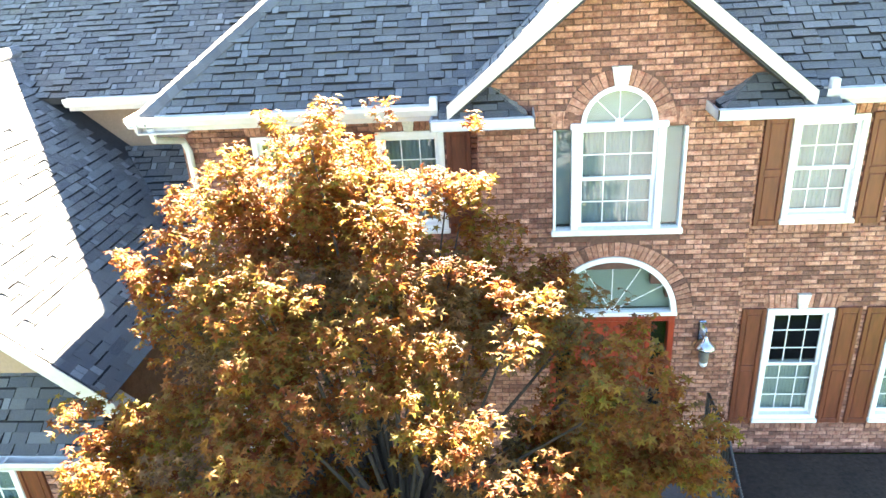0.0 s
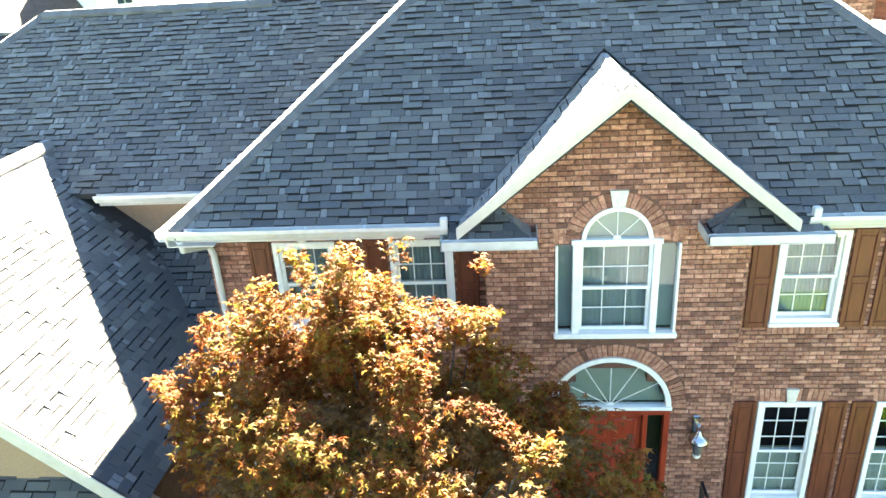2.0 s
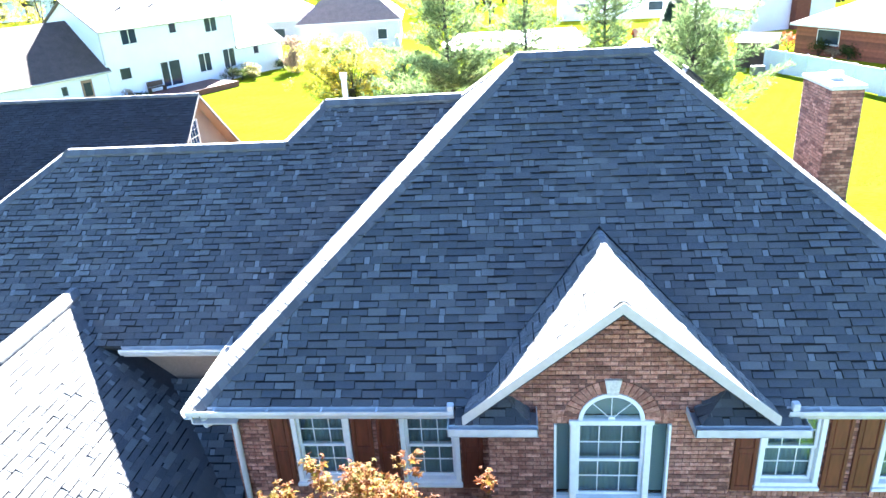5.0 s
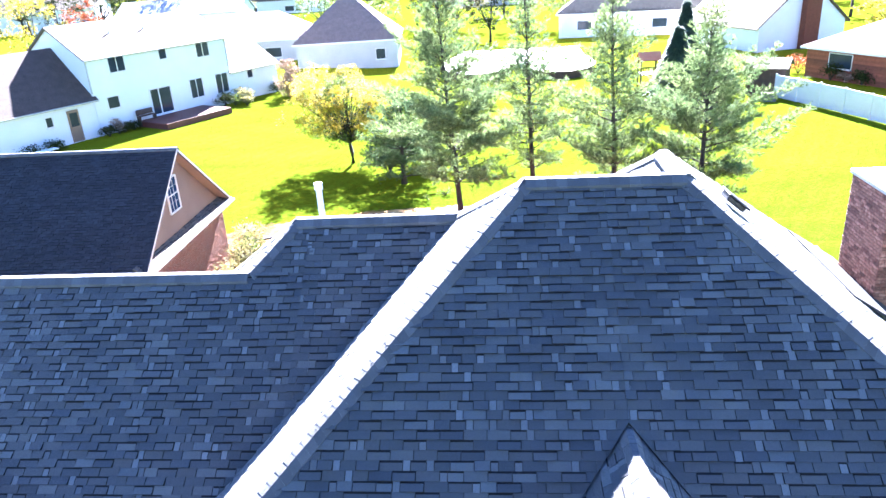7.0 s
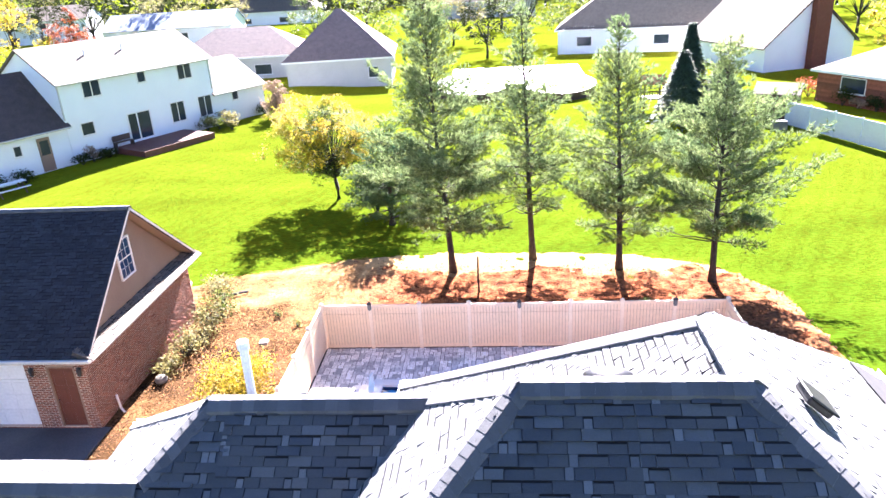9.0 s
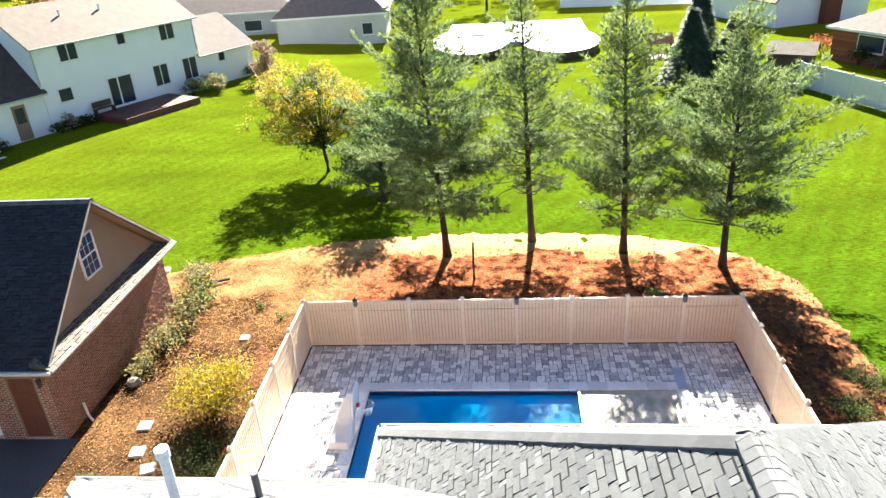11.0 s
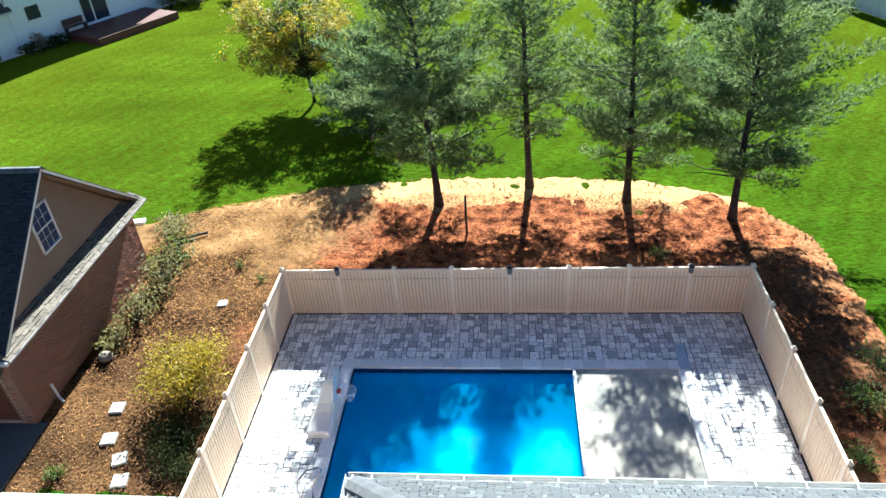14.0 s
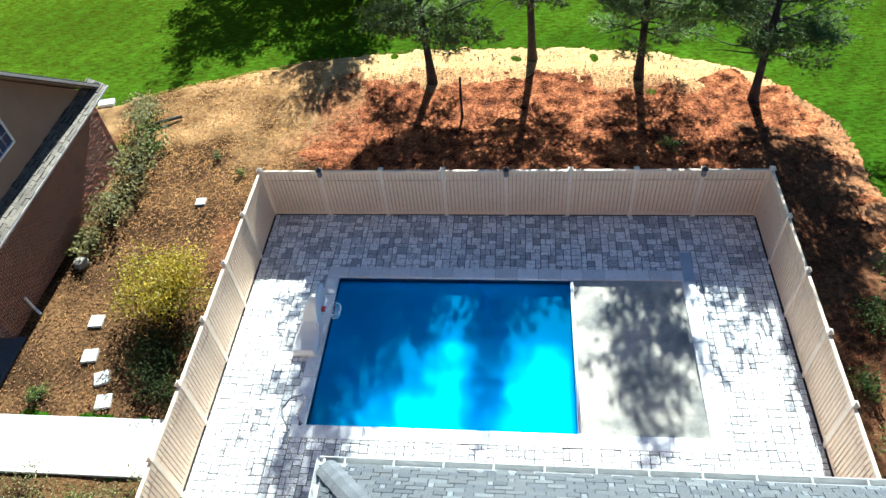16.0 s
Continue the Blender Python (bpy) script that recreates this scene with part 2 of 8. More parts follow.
ns = N.new("ShaderNodeTexNoise")
ns.inputs["Scale"].default_value, ns.inputs["Detail"].default_value = 0.45, 8
L.new(N["Geometry"].outputs["Position"], ns.inputs["Vector"])
wob = m2("MULTIPLY", m2("SUBTRACT", ns.outputs["Fac"], 0.5), 16.0)
north = m2("MULTIPLY", m2("ADD", m2("SUBTRACT", sx_.outputs["Y"], 33.2), m2("ADD", m2("MULTIPLY", m2("ADD", sx_.outputs["X"], 9.0), 0.25), wob)), 0.22)
east = m2("MULTIPLY", m2("ADD", m2("SUBTRACT", sx_.outputs["X"], 8.0), wob), 0.3)
fac = N.new("ShaderNodeClamp")
L.new(m2("MAXIMUM", north, east), fac.inputs["Value"])
sr = N.new("ShaderNodeValToRGB")
sr.color_ramp.elements[0].position, sr.color_ramp.elements[1].position = 0.22, 0.82
sr.color_ramp.elements[0].color, sr.color_ramp.elements[1].color = (0.50, 0.295, 0.12, 1), (0.66, 0.425, 0.195, 1)
nf = N.new("ShaderNodeTexNoise")
nf.inputs["Scale"].default_value, nf.inputs["Detail"].default_value = 6.0, 7
L.new(N["Geometry"].outputs["Position"], nf.inputs["Vector"])
L.new(nf.outputs["Fac"], sr.inputs["Fac"])
mxs = N.new("ShaderNodeMix")
mxs.data_type = "RGBA"
src = N["Principled BSDF"].inputs["Base Color"].links[0].from_socket
L.new(fac.outputs[0], mxs.inputs["Factor"])
L.new(src, mxs.inputs["A"])
L.new(sr.outputs["Color"], mxs.inputs["B"])
red = m2("MULTIPLY", m2("ADD", m2("ADD", sx_.outputs["X"], 7.2), m2("MULTIPLY", wob, 0.6)), 0.45)
low = m2("MULTIPLY", m2("SUBTRACT", 38.0, m2("ADD", sx_.outputs["Y"], m2("MULTIPLY", wob, 0.3))), 0.8)
f3 = N.new("ShaderNodeClamp")
f3.inputs["Max"].default_value = 0.8
L.new(m2("MINIMUM", red, low), f3.inputs["Value"])
mx3 = N.new("ShaderNodeMix")
mx3.data_type = "RGBA"
L.new(f3.outputs[0], mx3.inputs["Factor"])
L.new(mxs.outputs["Result"], mx3.inputs["A"])
rr3 = N.new("ShaderNodeValToRGB")
rr3.color_ramp.elements[0].position, rr3.color_ramp.elements[1].position = 0.36, 0.64
rr3.color_ramp.elements[0].color, rr3.color_ramp.elements[1].color = (0.09, 0.03, 0.014, 1), (0.40, 0.155, 0.068, 1)
L.new(nf.outputs["Fac"], rr3.inputs["Fac"])
L.new(rr3.outputs["Color"], mx3.inputs["B"])
L.new(mx3.outputs["Result"], N["Principled BSDF"].inputs["Base Color"])
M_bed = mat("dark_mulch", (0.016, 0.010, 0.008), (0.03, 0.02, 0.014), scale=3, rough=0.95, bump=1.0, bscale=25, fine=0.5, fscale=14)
M_litter = mat("leaf_litter", (0.15, 0.060, 0.020), (0.30, 0.150, 0.050), scale=1.0, rough=0.9, bump=0, rnd="island", tints=[(0.2, 0.17, 0.15), (0.5, 0.42, 0.38), (0.9, 0.85, 0.8), (1.1, 1.1, 1.0), (1.5, 1.5, 1.3)])
M_bark = mat("pine_bark", (0.026, 0.021, 0.018), (0.058, 0.047, 0.039), scale=7, rough=0.95, bump=1.0, bscale=18, fine=0.4, fscale=16, stretch=(1, 1, 0.3))
M_needle = mat("pine_needles", (0.09, 0.15, 0.064), (0.24, 0.29, 0.105), scale=0.8, rough=0.65, spec=0.2, bump=0, leaf=0.5, rnd="island", lo=0.35, hi=1.75)
M_midneedle = mat("young_pine_needles", (0.045, 0.09, 0.035), (0.12, 0.17, 0.06), scale=0.7, rough=0.65, spec=0.2, bump=0, leaf=0.45, rnd="island", lo=0.5, hi=1.5)
M_dkneedle = mat("spruce_needles", (0.05, 0.09, 0.05), (0.10, 0.145, 0.075), scale=0.5, rough=0.7, bump=0, leaf=0.25, rnd="island", lo=0.6, hi=1.4)
MAPLE = [(0.55, 0.28, 0.22), (0.9, 0.5, 0.3), (1.0, 0.75, 0.5), (1.05, 0.95, 0.55), (0.6, 0.85, 0.4), (1.25, 1.2, 0.6)]
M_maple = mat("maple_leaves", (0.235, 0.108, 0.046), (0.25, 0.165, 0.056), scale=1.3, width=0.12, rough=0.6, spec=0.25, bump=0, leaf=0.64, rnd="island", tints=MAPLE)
# greener inner leaves, darkened so the crown's shade sits in the colour
M_maple_shaded = mat("maple_inner_leaves", (0.11, 0.095, 0.028), (0.26, 0.125, 0.048), scale=1.2, rough=0.6, bump=0, leaf=0.58, rnd="island", lo=0.6, hi=1.4)
M_yellow = mat("yellow_leaves", (0.56, 0.40, 0.016), (0.27, 0.29, 0.025), scale=0.5, rough=0.6, bump=0, leaf=0.64, rnd="island", lo=0.6, hi=1.3)
M_green = mat("shrub_leaves", (0.07, 0.12, 0.016), (0.18, 0.22, 0.04), scale=1.1, rough=0.6, bump=0, leaf=0.5, rnd="island", lo=0.5, hi=1.5)
M_sage = mat("pale_shrub_leaves", (0.17, 0.17, 0.055), (0.34, 0.30, 0.11), scale=1.3, rough=0.7, bump=0, leaf=0.5, rnd="island", lo=0.5, hi=1.3)
M_dkgreen = mat("yew_leaves", (0.022, 0.034, 0.009), (0.05, 0.06, 0.016), scale=1.5, spec=0.1, rough=0.8, bump=0, leaf=0.2, rnd="island", lo=0.5, hi=1.5)
M_redleaf = mat("red_leaves", (0.30, 0.07, 0.03), (0.4, 0.14, 0.05), scale=1, rough=0.7, bump=0, leaf=0.35, rnd="island", lo=0.6, hi=1.3)
M_plume = mat("plume_grass", (0.30, 0.20, 0.13), (0.42, 0.31, 0.22), scale=1, rough=0.8, bump=0, leaf=0.3, rnd="island", lo=0.6, hi=1.2)
M_wsiding = mat("white_siding", (0.80, 0.84, 0.87), (0.86, 0.89, 0.91), scale=0.6, rough=0.55, bump=0.1, fine=0.05)
M_wingroof = mat("brown_wing_roof", (0.062, 0.046, 0.036), (0.092, 0.070, 0.056), scale=2, rough=0.85, bump=0.5, bscale=30, fine=0.3, fscale=14)
M_tanroof = mat("tan_roof", (0.090, 0.070, 0.050), (0.130, 0.103, 0.076), scale=2, sheen=0.08, rough=0.85, bump=0.5, bscale=30, fine=0.3, fscale=14)
M_brnroof = mat("brown_roof", (0.17, 0.115, 0.10), (0.24, 0.165, 0.14), scale=2, sheen=0.6, rough=0.85, bump=0.5, bscale=30, fine=0.3, fscale=14)
M_shaded_roof = mat("dark_roof", (0.055, 0.040, 0.034), (0.085, 0.062, 0.053), scale=2, rough=0.85, bump=0.5, bscale=30, fine=0.3, fscale=14)
M_deck = mat("stained_deck", (0.10, 0.030, 0.022), (0.15, 0.050, 0.036), scale=2, rough=0.6, bump=0.2, fine=0.2, fscale=12)
M_farpane = mat("far_window_glass", (0.018, 0.028, 0.045), (0.04, 0.055, 0.08), scale=0.6, rough=0.12, spec=0.25, bump=0)
M_greysid = mat("grey_siding", (0.46, 0.45, 0.44), (0.54, 0.53, 0.51), scale=0.6, rough=0.6, bump=0.1)
M_tarp = mat("white_membrane", (0.70, 0.71, 0.73), (0.8, 0.8, 0.82), scale=0.4, rough=0.5, bump=0.2, bscale=3)
M_darkbrn = mat("dark_brown_wood", (0.06, 0.035, 0.025), (0.09, 0.055, 0.04), scale=3, rough=0.7)
M_pvc = mat("white_pvc", (0.72, 0.74, 0.78), (0.78, 0.8, 0.83), scale=3, rough=0.4, bump=0.03)
M_grey = mat("grey_plastic", (0.10, 0.10, 0.105), (0.15, 0.15, 0.155), scale=8, rough=0.5)
M_plank = mat("pale_blue_plastic", (0.38, 0.47, 0.55), (0.45, 0.54, 0.62), scale=3, rough=0.5)
M_rock = mat("limestone", (0.45, 0.42, 0.36), (0.58, 0.55, 0.48), scale=5, rough=0.85, bump=0.6, bscale=20)
M_water = glass("pool_water", (0.62, 0.95, 1.0), 0.05, 0.9)
wt = M_water.node_tree
mix_water = wt.nodes["Mix Shader"]
rf = wt.nodes.new("ShaderNodeBsdfRefraction")        # rippled, slightly milky water
rf.inputs["Color"].default_value, rf.inputs["Roughness"].default_value, rf.inputs["IOR"].default_value = (0.62, 0.95, 1.0, 1), 0.8, 1.2
df, body = wt.nodes.new("ShaderNodeBsdfDiffuse"), wt.nodes.new("ShaderNodeMixShader")
df.inputs["Color"].default_value = (0.0, 0.27, 0.54, 1)
body.inputs[0].default_value = 0.32                  # light scattered back by the water itself
wt.links.new(rf.outputs[0], body.inputs[1])
wt.links.new(df.outputs[0], body.inputs[2])
wt.links.new(body.outputs[0], mix_water.inputs[1])


# ---------------------------------------------------------------- mesh helpers
class Geo:
    """Vertices and faces of one part, gathered piece by piece."""

    def __init__(self):
        self.v, self.f = [], []

    def add(self, vs, fs):
        k = len(self.v)
        self.v += [tuple(p) for p in vs]
        self.f += [tuple(i + k for i in f) for f in fs]
        return self

    def box(self, x0, x1, y0, y1, z0, z1, b=0.0):
        if b <= 0:
            vs = [(x, y, z) for x in (x0, x1) for y in (y0, y1) for z in (z0, z1)]
            return self.add(vs, [(0, 1, 3, 2), (4, 6, 7, 5), (0, 4, 5, 1), (2, 3, 7, 6), (0, 2, 6, 4), (1, 5, 7, 3)])
        c, h = ((x0 + x1) / 2, (y0 + y1) / 2, (z0 + z1) / 2), (abs(x1 - x0) / 2, abs(y1 - y0) / 2, abs(z1 - z0) / 2)
        b = min(b, 0.45 * min(h) * 2)
        vs, ix = [], {}
        for sx in (-1, 1):
            for sy in (-1, 1):
                for sz in (-1, 1):
                    for a in range(3):
                        s = (sx, sy, sz)
                        ix[s, a] = len(vs)
                        vs.append(tuple(c[i] + s[i] * (h[i] - (0 if i == a else b)) for i in range(3)))
        fs = []
        for a in range(3):
            o1, o2 = (a + 1) % 3, (a + 2) % 3
            for s in (-1, 1):
                q = []
                for p, r in ((-1, -1), (1, -1), (1, 1), (-1, 1)):
                    k = [0, 0, 0]
                    k[a], k[o1], k[o2] = s, p, r
                    q.append(ix[tuple(k), a])
                fs.append(tuple(q))
            for p in (-1, 1):
                for r in (-1, 1):
                    k0, k1 = [0, 0, 0], [0, 0, 0]
                    k0[a], k0[o1], k0[o2] = -1, p, r
                    k1[a], k1[o1], k1[o2] = 1, p, r
                    fs.append((ix[tuple(k0), o1], ix[tuple(k1), o1], ix[tuple(k1), o2], ix[tuple(k0), o2]))
        for sx in (-1, 1):
            for sy in (-1, 1):
                for sz in (-1, 1):
                    fs.append(tuple(ix[(sx, sy, sz), a] for a in range(3)))
        return self.add(vs, fs)

    def prism(self, pts, vec):
        n, vec = len(pts), Vector(vec)
        a = [Vector(p) for p in pts]
        vs = a + [p + vec for p in a]
        return self.add(vs, [tuple(range(n))[::-1], tuple(range(n, 2 * n))] + [(i, (i + 1) % n, n + (i + 1) % n, n + i) for i in range(n)])

    def cyl(self, p0, p1, r0, r1=None, n=10, caps=True):
        p0, p1 = Vector(p0), Vector(p1)
        r1 = r0 if r1 is None else r1
        q = (p1 - p0).to_track_quat("Z", "Y")
        vs = []
        for p, r in ((p0, r0), (p1, r1)):
            for i in range(n):
                a = 2 * math.pi * i / n
                vs.append(p + q @ Vector((r * math.cos(a), r * math.sin(a), 0)))
        fs = [(i, (i + 1) % n, n + (i + 1) % n, n + i) for i in range(n)]
        if caps:
            fs += [tuple(range(n))[::-1], tuple(range(n, 2 * n))]
        return self.add(vs, fs)

    def tube(self, pts, r, n=8):
        rs = r if isinstance(r, (list, tuple)) else [r] * len(pts)
        pts = [Vector(p) for p in pts]
        k, vs, fs = len(pts), [], []
        for j, p in enumerate(pts):
            d = (pts[min(j + 1, k - 1)] - pts[max(j - 1, 0)]).normalized()
            q = d.to_track_quat("Z", "Y")
            for i in range(n):
                a = 2 * math.pi * i / n
                vs.append(p + q @ Vector((rs[j] * math.cos(a), rs[j] * math.sin(a), 0)))
        for j in range(k - 1):
            fs += [(j * n + i, j * n + (i + 1) % n, (j + 1) * n + (i + 1) % n, (j + 1) * n + i) for i in range(n)]
        fs += [tuple(range(n))[::-1], tuple(range((k - 1) * n, k * n))]
        return self.add(vs, fs)

    def lathe(self, c, prof, n=16):
        vs, fs, k = [], [], len(prof)
        for r, z in prof:
            for i in range(n):
                a = 2 * math.pi * i / n
                vs.append((c[0] + r * math.cos(a), c[1] + r * math.sin(a), c[2] + z))
        for j in range(k - 1):
            fs += [(j * n + i, j * n + (i + 1) % n, (j + 1) * n + (i + 1) % n, (j + 1) * n + i) for i in range(n)]
        fs += [tuple(range(n))[::-1], tuple(range((k - 1) * n, k * n))]
        return self.add(vs, fs)

    def xf(self, m):
        self.v = [tuple(m @ Vector(p)) for p in self.v]
        return self


def as_mesh(name, g, material, smooth=False, fix=True, weld=False):
    me = bpy.data.meshes.new(name)
    me.from_pydata(g.v, [], g.f)
    if fix and len(g.f) < 6000:
        bm = bmesh.new()
        bm.from_mesh(me)
        if weld:
            bmesh.ops.remove_doubles(bm, verts=bm.verts, dist=0.0005)
        bmesh.ops.recalc_face_normals(bm, faces=bm.faces)
        bm.to_mesh(me)
        bm.free()
    me.materials.append(material)
    if smooth:
        me.polygons.foreach_set("use_smooth", [True] * len(me.polygons))
    me.update()
    return me


BASE = {}


def thing(name, at, label, category, group="", kind=""):
    """An Empty at the base of a thing; its parts hang from it."""
    ob = tagged(new(name), label, category, group, kind)
    ob.location = at
    BASE[ob] = Vector(at)
    return ob


def part(name, g, material, parent, label="", smooth=False, kind="", fix=True, weld=False):
    """One mesh, given in world places, as a part of a thing or of a part."""
    ob = new(name, as_mesh(name, g, material, smooth, fix, weld))
    hang(ob, parent)
    return tagged(ob, label, kind=kind)


def hang(ob, parent):
    ob.parent = parent
    ob.matrix_parent_inverse = Matrix.Translation(-BASE.get(parent, Vector((0, 0, 0))))


def single(name, g, material, label, category, group="", kind="", smooth=False, fix=True):
    """A thing that is one mesh, given in world places."""
    return tagged(new(name, as_mesh(name, g, material, smooth, fix)), label, category, group, kind)


def sm(a, b, x):
    t = min(1, max(0, (x - a) / (b - a)))
    return t * t * (3 - 2 * t)


def ground_z(x, y):
    back = -0.35 * sm(31, 37, y) * (1 - sm(44, 58, y)) * sm(-6, 3, x)
    west = 0.6 * sm(-14, -25, x) * sm(40, 56, y)
    front = 0.12 * (1 - sm(12, 20, y))
    bumps = 0.05 * noise.noise((x * 0.12, y * 0.12, 0)) * sm(31, 36, y)
    return back + west + front + bumps - 0.06


rng = random.Random(7)

# ---------------------------------------------------------------- roofs
def plane_of(p0, p1, p2):
    n = (Vector(p1) - Vector(p0)).cross(Vector(p2) - Vector(p0))
    a, b = -n.x / n.z, -n.y / n.z
    return a, b, p0[2] - a * p0[0] - b * p0[1]


def clip(poly, edge):
    """poly: [(u, v)] against the half plane a*u + b*v <= c."""
    a, b, c = edge
    out = []
    for i, p in enumerate(poly):
        q = poly[(i + 1) % len(poly)]
        dp, dq = a * p[0] + b * p[1] - c, a * q[0] + b * q[1] - c
        if dp <= 0:
            out.append(p)
        if dp * dq < 0:
            k = dp / (dp - dq)
            out.append((p[0] + k * (q[0] - p[0]), p[1] + k * (q[1] - p[1])))
    return out


TABS = {}
# black asphalt that also puts the shadow line under courses into the colour
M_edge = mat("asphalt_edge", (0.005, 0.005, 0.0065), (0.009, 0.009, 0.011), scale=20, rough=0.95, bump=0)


def tab_mesh(w, band):
    """One tab; with a band, dark granules draw the shadow line under the course above."""
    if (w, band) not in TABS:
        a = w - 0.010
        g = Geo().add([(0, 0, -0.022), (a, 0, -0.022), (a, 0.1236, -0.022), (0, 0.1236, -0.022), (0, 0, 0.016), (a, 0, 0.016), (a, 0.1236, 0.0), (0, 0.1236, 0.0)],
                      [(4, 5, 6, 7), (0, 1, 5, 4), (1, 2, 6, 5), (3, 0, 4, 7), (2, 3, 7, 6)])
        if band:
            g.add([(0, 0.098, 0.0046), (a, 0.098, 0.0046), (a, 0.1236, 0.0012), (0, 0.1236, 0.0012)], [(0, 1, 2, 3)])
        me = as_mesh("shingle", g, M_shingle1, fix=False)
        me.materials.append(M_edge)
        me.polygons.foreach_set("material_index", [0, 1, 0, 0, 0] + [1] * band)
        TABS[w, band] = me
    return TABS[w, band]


def shingle_facet(poly, parent, others=(), single_zone=None, expo=0.12, big=1.0, material=None, budget=300, gap=0.005, thick=1.0):
    """Courses of asphalt tabs over a planar, convex roof facet; poly[0] to poly[1] is the eave. others: (rect, planes) of roofs that cover it."""
    P = [Vector(p) for p in poly]
    e = (P[1] - P[0]).normalized()
    n = e.cross(P[2] - P[0]).normalized()
    if n.z < 0:
        n = -n
    up = n.cross(e)
    if up.z < 0:
        up = -up
    uv = [((p - P[0]).dot(e), (p - P[0]).dot(up)) for p in P]
    area = sum(uv[i][0] * uv[(i + 1) % len(uv)][1] - uv[(i + 1) % len(uv)][0] * uv[i][1] for i in range(len(uv)))
    if area < 0:
        uv = uv[::-1]
    edges = []
    for i in range(len(uv)):
        (a0, b0), (a1, b1) = uv[i], uv[(i + 1) % len(uv)]
        na, nb = b1 - b0, -(a1 - a0)
        edges.append((na, nb, na * a0 + nb * b0))
    u0, u1 = min(p[0] for p in uv), max(p[0] for p in uv)
    vmax = max(p[1] for p in uv)
    g, made, sides = Geo(), 0, []
    deck = Geo().prism([p - n * 0.012 for p in P], -n * 0.12)
    deck_ob = part("roof_deck", deck, M_felt, parent)
    frame3 = Matrix((e, up, n)).transposed().to_4x4()
    row, run = 0, 0
    v = 0.0
    while v < vmax:
        u, short = u0 - 0.14 * (row % 2) - rng.uniform(0.0, 0.05), 0
        while u < u1:
            w = (0.28 - short if short else rng.choice((0.28, 0.28, 0.28, 0.28, 0.28, 0.28, 0.28, 0.19, 0.09))) * big
            short = w if w < 0.2 and not short else 0         # a split tab: two pieces on one module
            w = round(w, 3)
            cx = P[0] + e * (u + w / 2) + up * (v + 0.07)
            hidden = False
            for (xa, xb, ya, yb), planes in others:
                if xa < cx.x < xb and ya < cx.y < yb and min(a * cx.x + b * cx.y + c for a, b, c in planes) > cx.z + 0.22:
                    hidden = True
                    break
            if not hidden:
                rect = [(u + gap, v), (u + w - gap, v), (u + w - gap, v + expo * 1.03), (u + gap, v + expo * 1.03)]
                inside = all(a * p[0] + b * p[1] <= c for a, b, c in edges for p in rect)
                narrow = w < 0.15 * big
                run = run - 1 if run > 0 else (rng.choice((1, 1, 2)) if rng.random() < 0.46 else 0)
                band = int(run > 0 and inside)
                lift = rng.uniform(0.003, 0.007) if narrow else rng.choice((0.006, 0.008, 0.010, 0.024, 0.029)) * thick
                if inside and single_zone and not narrow and made < budget and single_zone(cx):
                    ob = new("shingle", tab_mesh(w, band))
                    ob.parent = parent
                    m = frame3.copy()
                    m.translation = P[0] + e * (u + 0.005) + up * v + n * (lift - 0.016)
                    ob.matrix_parent_inverse = Matrix.Translation(-BASE.get(parent, Vector((0, 0, 0))))
                    ob.matrix_basis = m
                    made += 1
                else:
                    q = rect
                    if not inside:
                        for ed in edges:
                            q = clip(q, ed)
                            if len(q) < 3:
                                break
                    if len(q) >= 3:
                        top = [P[0] + e * a + up * b + n * (0.003 + lift * (1 - (b - v) / (expo * 1.03))) for a, b in q]
                        bot = [P[0] + e * a + up * b - n * 0.006 for a, b in q]
                        k = len(q)
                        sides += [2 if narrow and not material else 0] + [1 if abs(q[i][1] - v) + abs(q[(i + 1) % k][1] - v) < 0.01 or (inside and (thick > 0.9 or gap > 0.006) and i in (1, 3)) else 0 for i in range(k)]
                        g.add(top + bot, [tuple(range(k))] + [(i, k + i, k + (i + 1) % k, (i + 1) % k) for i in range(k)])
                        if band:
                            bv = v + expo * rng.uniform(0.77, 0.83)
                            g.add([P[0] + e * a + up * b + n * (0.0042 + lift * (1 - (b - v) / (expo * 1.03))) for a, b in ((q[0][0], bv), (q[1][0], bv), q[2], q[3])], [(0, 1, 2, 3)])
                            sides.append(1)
            u += w
        v += expo * big
        row += 1
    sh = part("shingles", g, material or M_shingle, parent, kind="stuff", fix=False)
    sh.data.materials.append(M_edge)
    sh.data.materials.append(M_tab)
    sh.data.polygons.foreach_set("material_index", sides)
    return deck_ob


